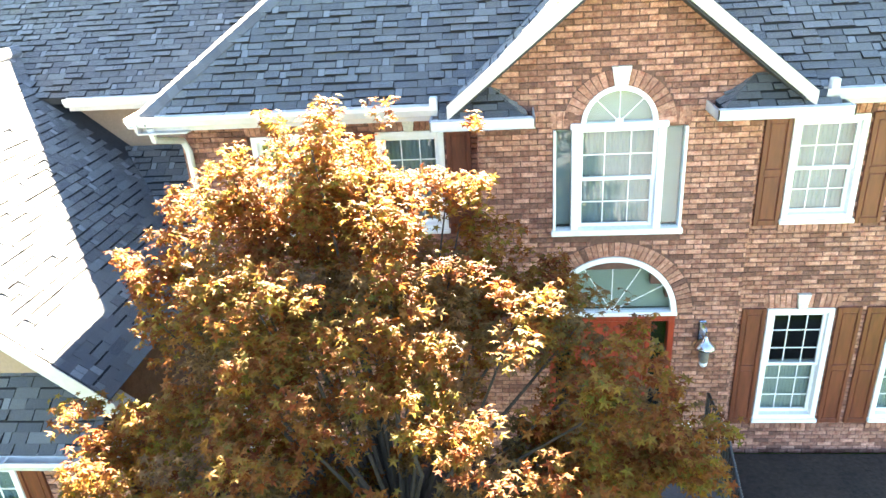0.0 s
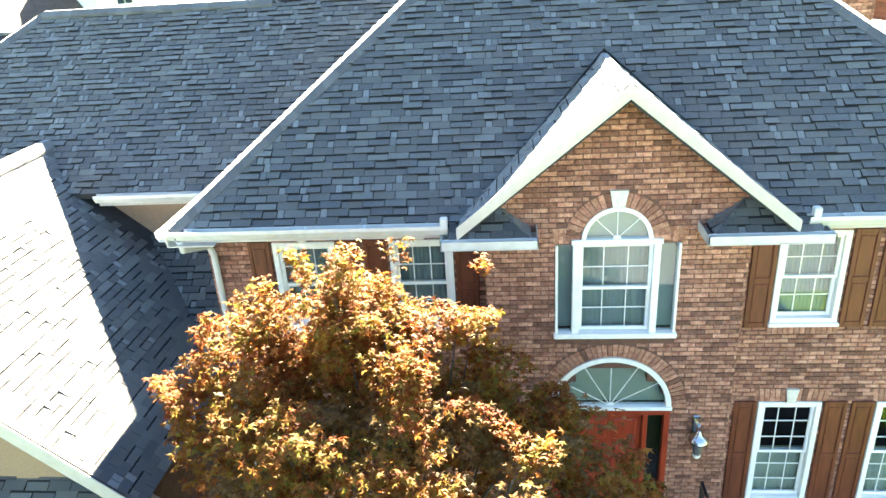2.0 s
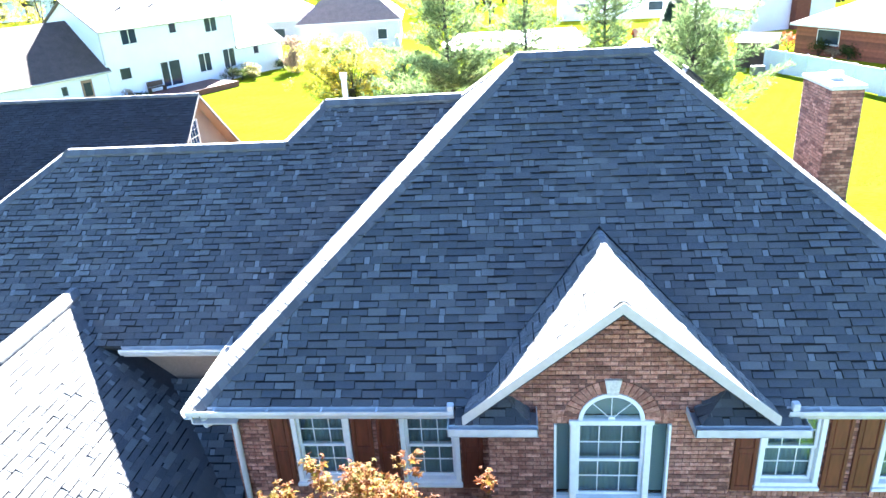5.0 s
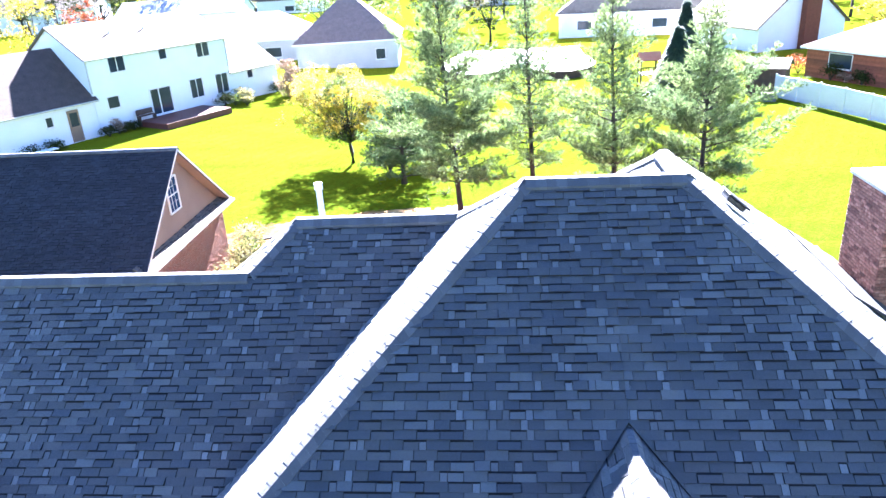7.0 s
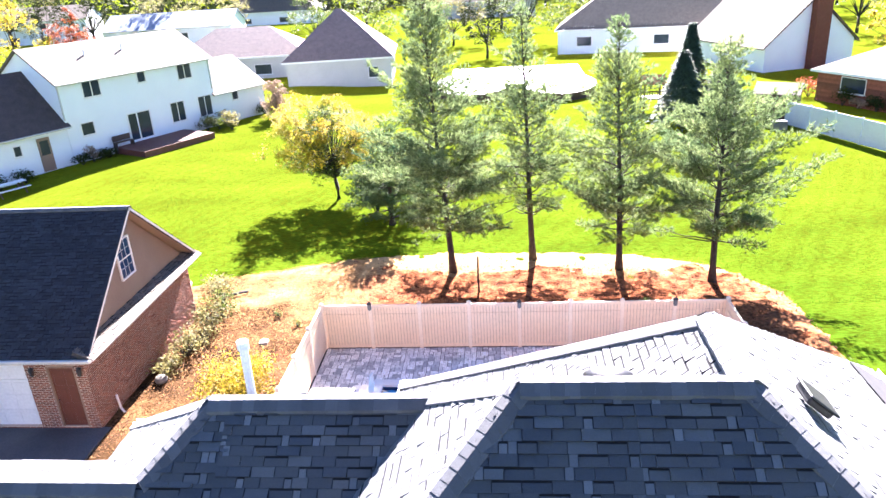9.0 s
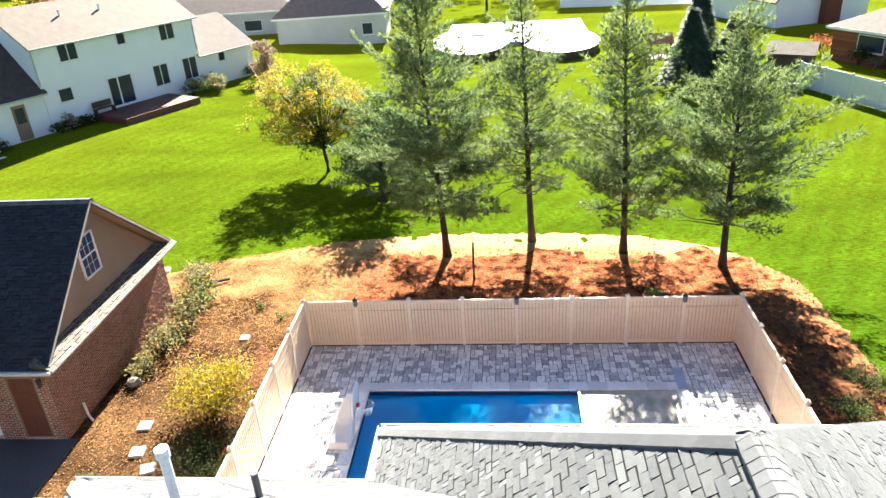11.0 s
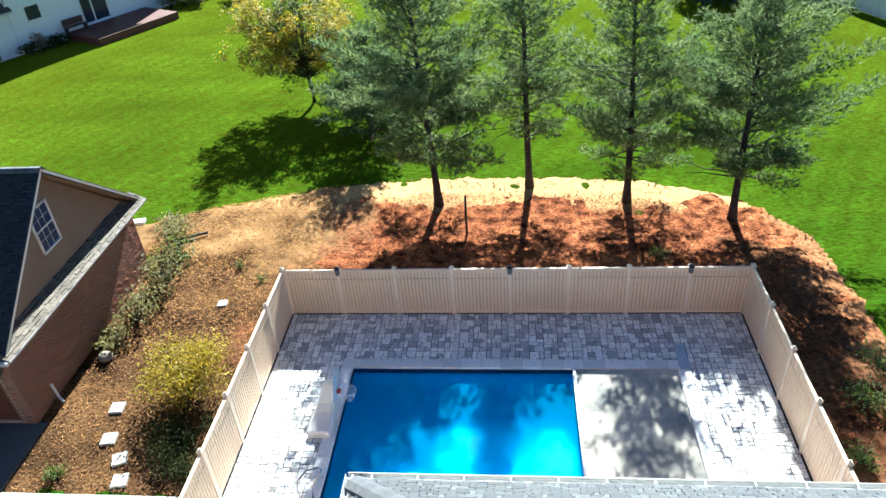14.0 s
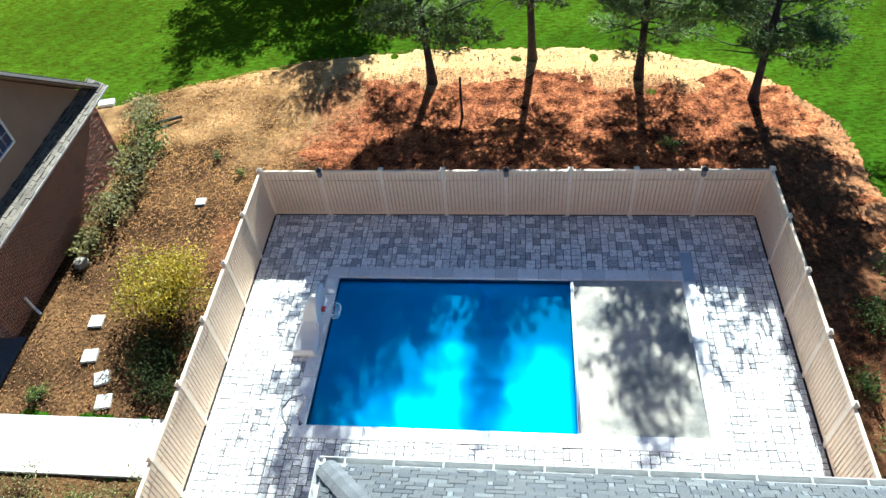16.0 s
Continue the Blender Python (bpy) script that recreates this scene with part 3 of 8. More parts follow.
def ridge_caps(p0, p1, parent, half=0.14, drop=0.08):
    """Bent cap tabs lapped along a ridge or hip."""
    p0, p1 = Vector(p0), Vector(p1)
    d = (p1 - p0).normalized()
    side = d.cross(Vector((0, 0, 1))).normalized()
    L, g, s = (p1 - p0).length, Geo(), 0.0
    while s < L:
        a, b = p0 + d * s, p0 + d * min(s + 0.19, L + 0.02)
        j = 0.003 * rng.random()
        za, zb = 0.034 + j, 0.028 + j
        dn = Vector((0, 0, 1)) * drop
        w = half * (0.98 + 0.04 * rng.random())
        A = [a - side * w - dn, a - side * w * 0.35 - dn * 0.12, a + side * w * 0.35 - dn * 0.12, a + side * w - dn]
        B = [b - side * w - dn, b - side * w * 0.35 - dn * 0.12, b + side * w * 0.35 - dn * 0.12, b + side * w - dn]
        up = Vector((0, 0, 1))
        vs = [p + up * za for p in A] + [p + up * zb for p in B] + [p - up * 0.01 for p in A] + [p - up * 0.01 for p in B]
        g.add(vs, [(i, i + 1, i + 5, i + 4) for i in range(3)] + [(i, i + 1, i + 9, i + 8) for i in range(3)] + [(0, 4, 12, 8), (3, 7, 15, 11)])
        s += 0.145
    part("ridge_cap", g, M_cap, parent, "lapped grey ridge shingles, slightly paler than the roof", kind="stuff", fix=False)


def gutter(p0, p1, out, parent, drop=0.0):
    """White K-style gutter with fascia; out: unit vector away from the house."""
    p0, p1, out = Vector(p0), Vector(p1), Vector(out)
    along = (p1 - p0)
    up = Vector((0, 0, 1))
    prof = [(0.0, 0.0), (0.0, -0.125), (0.085, -0.125), (0.125, -0.05), (0.125, 0.0), (0.112, 0.0), (0.112, -0.045), (0.078, -0.113), (0.014, -0.113), (0.014, 0.0)]
    g = Geo().prism([p0 + out * a + up * (b - drop) for a, b in prof], along)
    L = along.length
    d = along.normalized()
    for k in range(int(L / 0.75)):
        c = p0 + d * (0.4 + k * 0.75) + up * (-0.012 - drop)
        q = [c + d * 0.012 + out * 0.0, c - d * 0.012 + out * 0.0, c - d * 0.012 + out * 0.118, c + d * 0.012 + out * 0.118]
        g.prism(q, up * 0.008)
    gut = part("gutter", g, M_gutter, parent, "white aluminium gutter")
    f = Geo().prism([p0 - out * 0.02 + up * (0.01 - drop), p0 - out * 0.001 + up * (0.01 - drop), p0 - out * 0.001 - up * (0.2 + drop), p0 - out * 0.02 - up * (0.2 + drop)], along)
    part("fascia", f, M_trim, parent)
    s = Geo().prism([p0 - out * 0.02 - up * (0.19 + drop), p0 - out * 0.02 - up * (0.205 + drop), p0 - out * 0.62 - up * (0.205 + drop), p0 - out * 0.62 - up * (0.19 + drop)], along)
    part("soffit", s, M_trim, parent)
    return gut


# ---------------------------------------------------------------- the brick house
house = thing("house", (1.6, 12.0, 0.0), "two-storey brown brick house with grey shingle hip roofs and white trim", "house")
SLOPE_F = 0.775
F_front = [(-4.12, 8.5, 5.7), (7.3, 8.5, 5.7), (2.7, 13.43, 9.52), (0.49, 13.43, 9.52)]
F_left = [(-4.12, 18.03, 5.7), (-4.12, 8.5, 5.7), (0.49, 13.43, 9.52)]
F_back = [(7.3, 18.03, 5.7), (-4.12, 18.03, 5.7), (0.49, 13.43, 9.52), (2.7, 13.43, 9.52)]
F_right = [(7.3, 8.5, 5.7), (7.3, 19.65, 5.7), (2.72, 14.87, 9.5), (2.7, 13.43, 9.52)]
R_left = [(-1.76, 19.65, 5.45), (-1.76, 13.45, 5.45), (2.72, 13.45, 9.47), (2.72, 14.87, 9.47)]
R_back = [(7.27, 19.65, 5.45), (-1.76, 19.65, 5.45), (2.72, 14.87, 9.47)]
W_front = [(-11.65, 10.29, 5.6), (-3.0, 10.29, 5.6), (-3.0, 13.64, 8.05), (-8.3, 13.64, 8.05)]
W_left = [(-11.65, 17.0, 5.6), (-11.65, 10.29, 5.6), (-8.3, 13.64, 8.05)]
W_back = [(-3.0, 17.0, 5.6), (-11.65, 17.0, 5.6), (-8.3, 13.64, 8.05), (-3.0, 13.64, 8.05)]
X_front = [(-3.0, 10.29, 5.6), (-0.4, 10.29, 5.6), (-0.4, 14.4, 8.66), (-3.0, 14.4, 8.66)]
X_left = [(-6.72, 18.12, 5.6), (-6.72, 10.9, 5.6), (-3.24, 14.4, 8.66)]
X_fill = [(-3.93, 13.62, 8.04), (-2.9, 13.62, 8.04), (-2.9, 14.4, 8.66), (-3.24, 14.4, 8.66)]
X_back = [(0.8, 18.12, 5.6), (-6.72, 18.12, 5.6), (-3.24, 14.4, 8.66), (0.8, 14.4, 8.66)]
L_right = [(-3.9, 6.2, 3.29), (-3.9, 11.4, 3.29), (-7.25, 11.4, 6.24), (-7.25, 6.2, 6.24)]
L_left = [(-10.6, 11.4, 3.29), (-10.6, 6.2, 3.29), (-7.25, 6.2, 6.24), (-7.25, 11.4, 6.24)]
D_left = [(-0.36, 10.9, 5.72), (-0.36, 8.3, 5.72), (1.59, 8.3, 7.31), (1.59, 10.9, 7.31)]
D_right = [(3.54, 8.3, 5.72), (3.54, 10.9, 5.72), (1.59, 10.9, 7.31), (1.59, 8.3, 7.31)]
N_low = [(-6.2, 9.0, 3.55), (-3.97, 9.0, 3.55), (-3.97, 10.62, 4.75), (-6.2, 10.62, 4.75)]
pl = lambda q: plane_of(*q[:3])
O_F = ((-4.12, 7.3, 8.5, 18.03), [pl(F_front), pl(F_left), pl(F_back), pl(F_right)])
O_R = ((-1.76, 7.27, 13.4, 19.65), [pl(R_left), pl(R_back), pl(F_right)])
O_W = ((-11.65, -3.0, 10.29, 17.0), [pl(W_front), pl(W_left), pl(W_back)])
O_X = ((-6.72, 0.8, 10.9, 18.12), [pl(W_front), pl(X_left), pl(X_back)])
O_L = ((-10.6, -3.9, 6.2, 11.4), [pl(L_right), pl(L_left)])
O_D = ((-0.36, 3.54, 8.3, 10.9), [pl(D_left), pl(D_right)])
roof_main = part("roof", Geo().prism([(0.0, 13.0, 8.3), (2.5, 13.0, 8.3), (2.5, 13.2, 8.3), (0.0, 13.2, 8.3)], (0, 0, 0.4)), M_felt, house, "steep hip roof in blue-grey laminated asphalt shingles")
zf = lambda x, y: 5.7 + SLOPE_F * (y - 8.5)
F_west = [(-4.12, 8.5, 5.7), (-0.36, 8.5, 5.7), (1.59, 10.66, zf(0, 10.66)), (1.59, 13.43, 9.52), (0.49, 13.43, 9.52)]
F_east = [(3.54, 8.5, 5.7), (7.3, 8.5, 5.7), (2.7, 13.43, 9.52), (1.59, 13.43, 9.52), (1.59, 10.66, zf(0, 10.66))]
shingle_facet(F_west, roof_main, [O_D], single_zone=lambda c: 7.6 < c.z < 9.2 and 0.0 < c.x, budget=150)
shingle_facet(F_east, roof_main, [O_D], single_zone=lambda c: 7.6 < c.z < 9.2 and c.x < 3.2, budget=150)
shingle_facet(F_left, roof_main, [O_X, O_W], gap=0.0034, thick=0.6)
shingle_facet(F_back, roof_main, [O_R, O_X], gap=0.0034, thick=0.6)
shingle_facet(F_right, roof_main, gap=0.0034, thick=0.6)
shingle_facet(R_left, roof_main, [O_F, O_X], gap=0.0065, thick=0.6)
shingle_facet(R_back, roof_main, gap=0.0065, thick=0.6)
roof_wing = part("roof", Geo().prism([(-8.0, 13.0, 7.0), (-4.5, 13.0, 7.0), (-4.5, 13.2, 7.0), (-8.0, 13.2, 7.0)], (0, 0, 0.4)), M_felt, house, "lower hip roof of the side wing in grey shingles")
shingle_facet(W_front, roof_wing, [O_F, O_L])
shingle_facet(W_left, roof_wing, gap=0.0034, thick=0.6)
shingle_facet(W_back, roof_wing, [O_X], gap=0.0034, thick=0.6)
shingle_facet(X_front, roof_wing, [O_F])
shingle_facet(X_left, roof_wing, [O_W], gap=0.0034, thick=0.6)
shingle_facet(X_fill, roof_wing, [O_F])
shingle_facet(X_back, roof_wing, [O_F, O_R], gap=0.0034, thick=0.6)
roof_gable = part("roof", Geo().prism([(-7.5, 8.0, 5.2), (-7.0, 8.0, 5.2), (-7.0, 10, 5.2), (-7.5, 10, 5.2)], (0, 0, 0.3)), M_felt, house, "front gable roof over the garage end in grey shingles")
shingle_facet(L_right, roof_gable, [O_W], single_zone=lambda c: 6.4 < c.y < 9.2 and 3.9 < c.z < 5.6, gap=0.0035, thick=0.35)
shingle_facet(L_left, roof_gable, [O_W], gap=0.0034, thick=0.6)
shingle_facet(N_low, roof_gable, [O_L])
roof_dormer = part("roof", Geo().prism([(1.4, 9.0, 6.4), (1.8, 9.0, 6.4), (1.8, 9.6, 6.4), (1.4, 9.6, 6.4)], (0, 0, 0.3)), M_felt, house, "small gable roof over the entry bay")
shingle_facet(D_left, roof_dormer, [O_F], gap=0.0034, thick=0.6)
shingle_facet(D_right, roof_dormer, [O_F], gap=0.0034, thick=0.6)
for r, a, b in ((roof_main, F_front[0], F_front[3]), (roof_main, F_front[3], F_front[2]), (roof_main, F_front[1], F_front[2]), (roof_main, (2.71, 13.4, 9.52), R_back[2]),
                (roof_main, R_back[1], R_back[2]), (roof_main, R_back[0], R_back[2]), (roof_main, (-0.55, 14.46, 8.67), F_front[3]),
                (roof_wing, W_front[0], W_front[3]), (roof_wing, W_front[3], (-3.93, 13.64, 8.05)), (roof_wing, (-3.93, 13.64, 8.05), (-3.24, 14.4, 8.66)),
                (roof_wing, (-3.24, 14.4, 8.66), (-0.5, 14.4, 8.68)), (roof_wing, X_left[0], X_left[2]), (roof_wing, W_left[0], W_left[2]),
                (roof_gable, L_right[3], (-7.25, 11.25, 6.24)), (roof_dormer, (1.59, 8.32, 7.31), (1.59, 10.62, 7.29))):
    ridge_caps(a, b, r, 0.11 if r is roof_dormer else 0.165, 0.085 if r is roof_dormer else 0.1)

gutter((-4.2, 8.5, 5.7), (-0.52, 8.5, 5.7), (0, -1, 0), house)
gutter((3.72, 8.5, 5.7), (7.4, 8.5, 5.7), (0, -1, 0), house)
gutter((-4.12, 12.0, 5.7), (-4.12, 8.38, 5.7), (-1, 0, 0), house)
gutter((-6.1, 10.29, 5.6), (-4.1, 10.29, 5.6), (0, -1, 0), house)
gutter((-6.8, 18.12, 5.6), (-1.7, 18.12, 5.6), (0, 1, 0), house)
gutter((-1.84, 19.65, 5.45), (7.4, 19.65, 5.45), (0, 1, 0), house)
gutter((-1.76, 17.4, 5.45), (-1.76, 19.73, 5.45), (-1, 0, 0), house)
gutter((7.3, 8.4, 5.7), (7.3, 19.68, 5.7), (1, 0, 0), house)

# rakes of the entry gable and of the front gable, in white boards with a soffit
for (x0, z0), (x1, z1), y0, y1, th in (((-0.40, 5.70), (1.59, 7.33), 8.27, 8.72, 0.095), ((3.58, 5.70), (1.59, 7.33), 8.27, 8.72, 0.095),
                                       ((-3.85, 3.24), (-7.25, 6.25), 6.17, 6.5, 0.16), ((-10.65, 3.24), (-7.25, 6.25), 6.17, 6.5, 0.16)):
    k = 0.03
    g = Geo().prism([(x0, y0, z0 - k), (x1, y0, z1 - k), (x1, y0, z1 - k - th * 1.25), (x0, y0, z0 - k - th * 1.25)], (0, 0.03, 0))
    part("rake_board", g, M_trim, house)
    g = Geo().prism([(x0, y0 - 0.012, z0 - k + 0.045), (x1, y0 - 0.012, z1 - k + 0.045), (x1, y0 - 0.012, z1 - k - 0.06), (x0, y0 - 0.012, z0 - k - 0.06)], (0, 0.012, 0))
    part("rake_moulding", g, M_trim, house)
    g = Geo().prism([(x0, y0 + 0.03, z0 - k - th), (x1, y0 + 0.03, z1 - k - th), (x1, y0 + 0.03, z1 - k - th - 0.03), (x0, y0 + 0.03, z0 - k - th - 0.03)], (0, y1 - y0, 0))
    part("soffit", g, M_trim, house)

# short cornice returns at the feet of the entry gable
for x0, x1 in ((-0.50, 0.48), (2.64, 3.86)):
    i0, i1 = (x0, x1 - 0.42) if x0 < 0 else (x0 + 0.42, x1)          # the inner end is hipped
    g = Geo().add([(x0, 8.30, 5.50), (x1, 8.30, 5.50), (x1, 8.72, 5.50), (x0, 8.72, 5.50), (i0, 8.72, 5.80), (i1, 8.72, 5.80)],
                  [(0, 1, 5, 4), (0, 3, 2, 1), (0, 4, 3), (1, 2, 5), (2, 3, 4, 5)])
    ret = part("cornice_return", g, M_felt, house, "small shingled cornice return with white gutter")
    shingle_facet([(x0, 8.30, 5.54), (x1, 8.30, 5.54), (i1, 8.72, 5.84), (i0, 8.72, 5.84)], ret)
    xe, xi = (x1, i1) if x0 < 0 else (x0, i0)
    shingle_facet([(xe, 8.30, 5.54), (xe, 8.72, 5.54), (xi, 8.72, 5.84)] if x0 < 0 else [(xe, 8.72, 5.54), (xe, 8.30, 5.54), (xi, 8.72, 5.84)], ret)
    gg = Geo()
    for a, b, c, d in ((x0 - 0.1, x1 + 0.1, 8.19, 8.205), (x0 - 0.1, x1 + 0.1, 8.28, 8.295), (x0 - 0.1, x0 - 0.085, 8.19, 8.72), (x1 + 0.085, x1 + 0.1, 8.19, 8.72)):
        gg.box(a, b, c, d, 5.455, 5.56)
    gg.box(x0 - 0.1, x1 + 0.1, 8.19, 8.72, 5.445, 5.46)
    part("gutter", gg, M_gutter, house)
for x, y, z in ((-0.56, 8.40, 5.70), (3.8, 8.40, 5.72)):
    part("gutter_end", Geo().box(x - 0.045, x + 0.045, y - 0.02, y + 0.08, z - 0.03, z + 0.09, 0.012), M_gutter, house)
# downpipe at the corner
part("downpipe", Geo().tube([(-3.98, 8.46, 5.56), (-3.98, 8.5, 5.4), (-3.86, 8.98, 5.25), (-3.84, 9.05, 5.1), (-3.84, 9.05, 0.2)], 0.045, 8), M_gutter, house)


# ---- walls with openings and a skin of bricks
def wall_pieces(g, u0, u1, z0, z1, holes, put):
    us = sorted({u0, u1, *[a for h in holes for a in h[:2]]})
    zs = sorted({z0, z1, *[a for h in holes for a in h[2:]]})
    for i in range(len(us) - 1):
        for j in range(len(zs) - 1):
            cu, cz = (us[i] + us[i + 1]) / 2, (zs[j] + zs[j + 1]) / 2
            if us[i] >= u0 and us[i + 1] <= u1 and zs[j] >= z0 and zs[j + 1] <= z1 and not any(a < cu < b and c < cz < d for a, b, c, d in holes):
                put(g, us[i], us[i + 1], zs[j], zs[j + 1])


BRICKS = {}


def brick_wall(u0, u1, z0, z1, place, inside, skin, parent, zone=None, budget=0, mats=(None, None), joint=0.013):
    """Running bond; place(u, d, z) -> world point, d outward from the wall's face; inside(u, z) tells where bricks stand."""
    joined, one = mats
    g, made = Geo(), 0
    row, z = 0, z0
    while z < z1:
        u = u0 - (0.1 if row % 2 else 0.0) - 0.1
        while u < u1:
            w = 0.203 - joint
            a, b = max(u, u0), min(u + w, u1)
            ok = [inside(a + (b - a) * (k + 0.5) / 10, z + 0.01) and inside(a + (b - a) * (k + 0.5) / 10, z + 0.05) for k in range(10)]
            if any(ok) and not all(ok):                   # a brick cut to the opening
                k0 = ok.index(True)
                k1 = k0
                while k1 < 10 and ok[k1]:
                    k1 += 1
                a, b = a + (b - a) * k0 / 10, a + (b - a) * k1 / 10
            if b - a > 0.025 and any(ok):
                d = skin * (0.6 + 0.8 * rng.random())
                zz = z + 0.0677 - 0.9 * joint + 0.002 * rng.random()
                if zone and made < budget and b - a > w - 0.003 and zone((a + b) / 2, z):
                    key = (one.name,)
                    if key not in BRICKS:
                        BRICKS[key] = as_mesh("brick", Geo().box(0, w, -0.02, skin, 0, 0.0677 - 0.9 * joint, 0.004), one)
                    ob = new("brick", BRICKS[key])
                    ob.parent = parent
                    o, pu, pd = Vector(place(a, 0, z)), Vector(place(a + 1, 0, z)), Vector(place(a, 1, z))
                    m = Matrix((pu - o, pd - o, Vector((0, 0, 1)))).transposed().to_4x4()
                    m.translation = o
                    ob.matrix_basis = m
                    made += 1
                else:
                    c = 0.006
                    vs = [place(a, 0, z), place(b, 0, z), place(b, 0, zz), place(a, 0, zz), place(a + c, d, z + c), place(b - c, d, z + c), place(b - c, d, zz - c), place(a + c, d, zz - c)]
                    g.add(vs, [(4, 5, 6, 7), (0, 1, 5, 4), (1, 2, 6, 5), (2, 3, 7, 6), (3, 0, 4, 7)])
            u += 0.203
        z += 0.0677
        row += 1
    return part("bricks", g, joined, parent, kind="stuff", fix=False)


def radial_bricks(cx, cz, r0, r1, place, parent, n, a0=0.0, a1=math.pi, skin=0.014):
    for i in range(n):
        g = Geo()
        s0, s1 = a0 + (a1 - a0) * (i + 0.08) / n, a0 + (a1 - a0) * (i + 0.92) / n
        q = [(cx + r * math.cos(s), cz + r * math.sin(s)) for s, r in ((s0, r0), (s1, r0), (s1, r1), (s0, r1))]
        g.add([place(u, 0, z) for u, z in q] + [place(u, skin, z) for u, z in q], [(4, 5, 6, 7), (0, 1, 5, 4), (1, 2, 6, 5), (2, 3, 7, 6), (3, 0, 4, 7)])
        part("brick", g, M_brick1, parent, fix=False)


def soldier_bricks(x0, x1, z0, z1, place, parent, skip=None, splay=0.0, skin=0.013):
    n = max(1, int((x1 - x0) / 0.068))
    for i in range(n):
        g = Geo()
        a, b = x0 + (x1 - x0) * (i + 0.07) / n, x0 + (x1 - x0) * (i + 0.93) / n
        m = (a + b) / 2
        if skip and skip[0] < m < skip[1]:
            continue
        s = splay * ((m - (x0 + x1) / 2) / ((x1 - x0) / 2))
        q = [(a, z0), (b, z0), (b + s, z1), (a + s, z1)]
        g.add([place(u, 0, z) for u, z in q] + [place(u, skin, z) for u, z in q], [(4, 5, 6, 7), (0, 1, 5, 4), (1, 2, 6, 5), (2, 3, 7, 6), (3, 0, 4, 7)])
        part("brick", g, M_brick1, parent, fix=False)


def in_rect(u, z, r):
    return r[0] < u < r[1] and r[2] < z < r[3]


BAY_Y, MAIN_Y = 8.71, 9.12
UP = (3.87, 5.22)
LOW = (0.74, 2.57)
win_R = [(3.71, 4.58, *UP), (5.33, 6.2, *UP), (3.73, 4.60, *LOW), (5.34, 6.21, *LOW)]
win_L = [(-3.02, -2.14, *UP), (-1.40, -0.53, *UP)]
PAL = (0.81, 2.37, 3.95, 5.27)
FAN = (1.58, 2.77, 0.80)
DOORWAY = (0.78, 2.40, 0.66, 2.77)


def sill_course(x0, x1, z, y, parent):
    soldier_bricks(x0 - 0.03, x1 + 0.03, z - 0.12, z - 0.01, lambda u, d, zz: (u, y - d, zz), parent, skin=0.045)


def front_wall(name, x0, x1, z0, z1, y, holes, arcs, gable, zone, budget, label, jacks):
    g = Geo()
    put = lambda gg, a, b, c, d: gg.box(a, b, y, y + 0.25, c, d)
    wall_pieces(g, x0, x1, z0, z1, holes, put)
    if gable:
        (ax, az), (bx, bz), (px, pz) = gable
        cx, cz, r = arcs[-1]
        top = [(cx + 0.43 * math.cos(math.pi * i / 16), y, cz + 0.02 + 0.43 * math.sin(math.pi * i / 16)) for i in range(17)]
        top = [p for p in top if p[2] > z1] or [(cx, y, z1)]
        k = (z1 - az) / (pz - az)
        la, rb = (ax + (px - ax) * k, y, z1), (bx + (px - bx) * k, y, z1)
        mid = len(top) // 2
        g.prism([rb, (px, y, pz)] + [top[i] for i in range(mid, -1, -1)] + [(top[0][0], y, z1)], (0, 0.25, 0))
        g.prism([(px, y, pz), la, (top[-1][0], y, z1)] + [top[i] for i in range(len(top) - 1, mid - 1, -1)], (0, 0.25, 0))
    w = part(name, g, M_mortar, house, label, weld=True)

    def inside(u, z):
        for h in holes:
            if in_rect(u, z, (h[0] - 0.005, h[1] + 0.005, h[2] - (0.12 if h[2] in (UP[0], LOW[0], PAL[2]) else 0.0), h[3] + 0.005)):
                return False
        for cx, cz, r in arcs:
            if z > cz - 0.02 and math.hypot(u - cx, z - cz) < r:
                return False
        for j in jacks:
            if in_rect(u, z, j):
                return False
        if gable:
            (ax, az), (bx, bz), (px, pz) = gable
            if z > z1 and not (u - ax) * (pz - az) / (px - ax) > (z - az):
                return False
            if z > z1 and not (bx - u) * (pz - bz) / (bx - px) > (z - bz):
                return False
        return True

    brick_wall(x0, x1, z0, max(z1, gable[2][1] if gable else z1), lambda u, d, z: (u, y - d, z), inside, 0.012, w, zone, budget, (M_brick, M_brick1))
    place = lambda u, d, z: (u, y - d, z)
    for j in jacks:
        cx = (j[0] + j[1]) / 2
        soldier_bricks(j[0], j[1], j[2] + 0.01, j[3], place, w, skip=(cx - 0.09, cx + 0.09), splay=0.03)
    return w


jackU = [(h[0] - 0.06, h[1] + 0.06, h[3], h[3] + 0.2) for h in win_R[:2]]
jackLo = [(h[0] - 0.06, h[1] + 0.06, h[3], h[3] + 0.22) for h in win_R[2:]]
jackL = [(h[0] - 0.06, h[1] + 0.06, h[3], h[3] + 0.2) for h in win_L]
wall_r = front_wall("front_wall", 3.2, 7.0, 0.1, 5.5, MAIN_Y, win_R, [], None, None, 0, "tumbled brown brick front wall", jackU + jackLo)
front_wall("front_wall", -3.95, -0.08, 0.1, 5.5, MAIN_Y, win_L, [], None, None, 0, "tumbled brown brick front wall", jackL)
pal_holes = [PAL, DOORWAY, (FAN[0] - 0.8, FAN[0] + 0.8, 2.77, 3.0), (FAN[0] - 0.68, FAN[0] + 0.68, 3.0, 3.2), (FAN[0] - 0.48, FAN[0] + 0.48, 3.2, 3.42), (1.17, 1.98, 5.27, 5.55)]
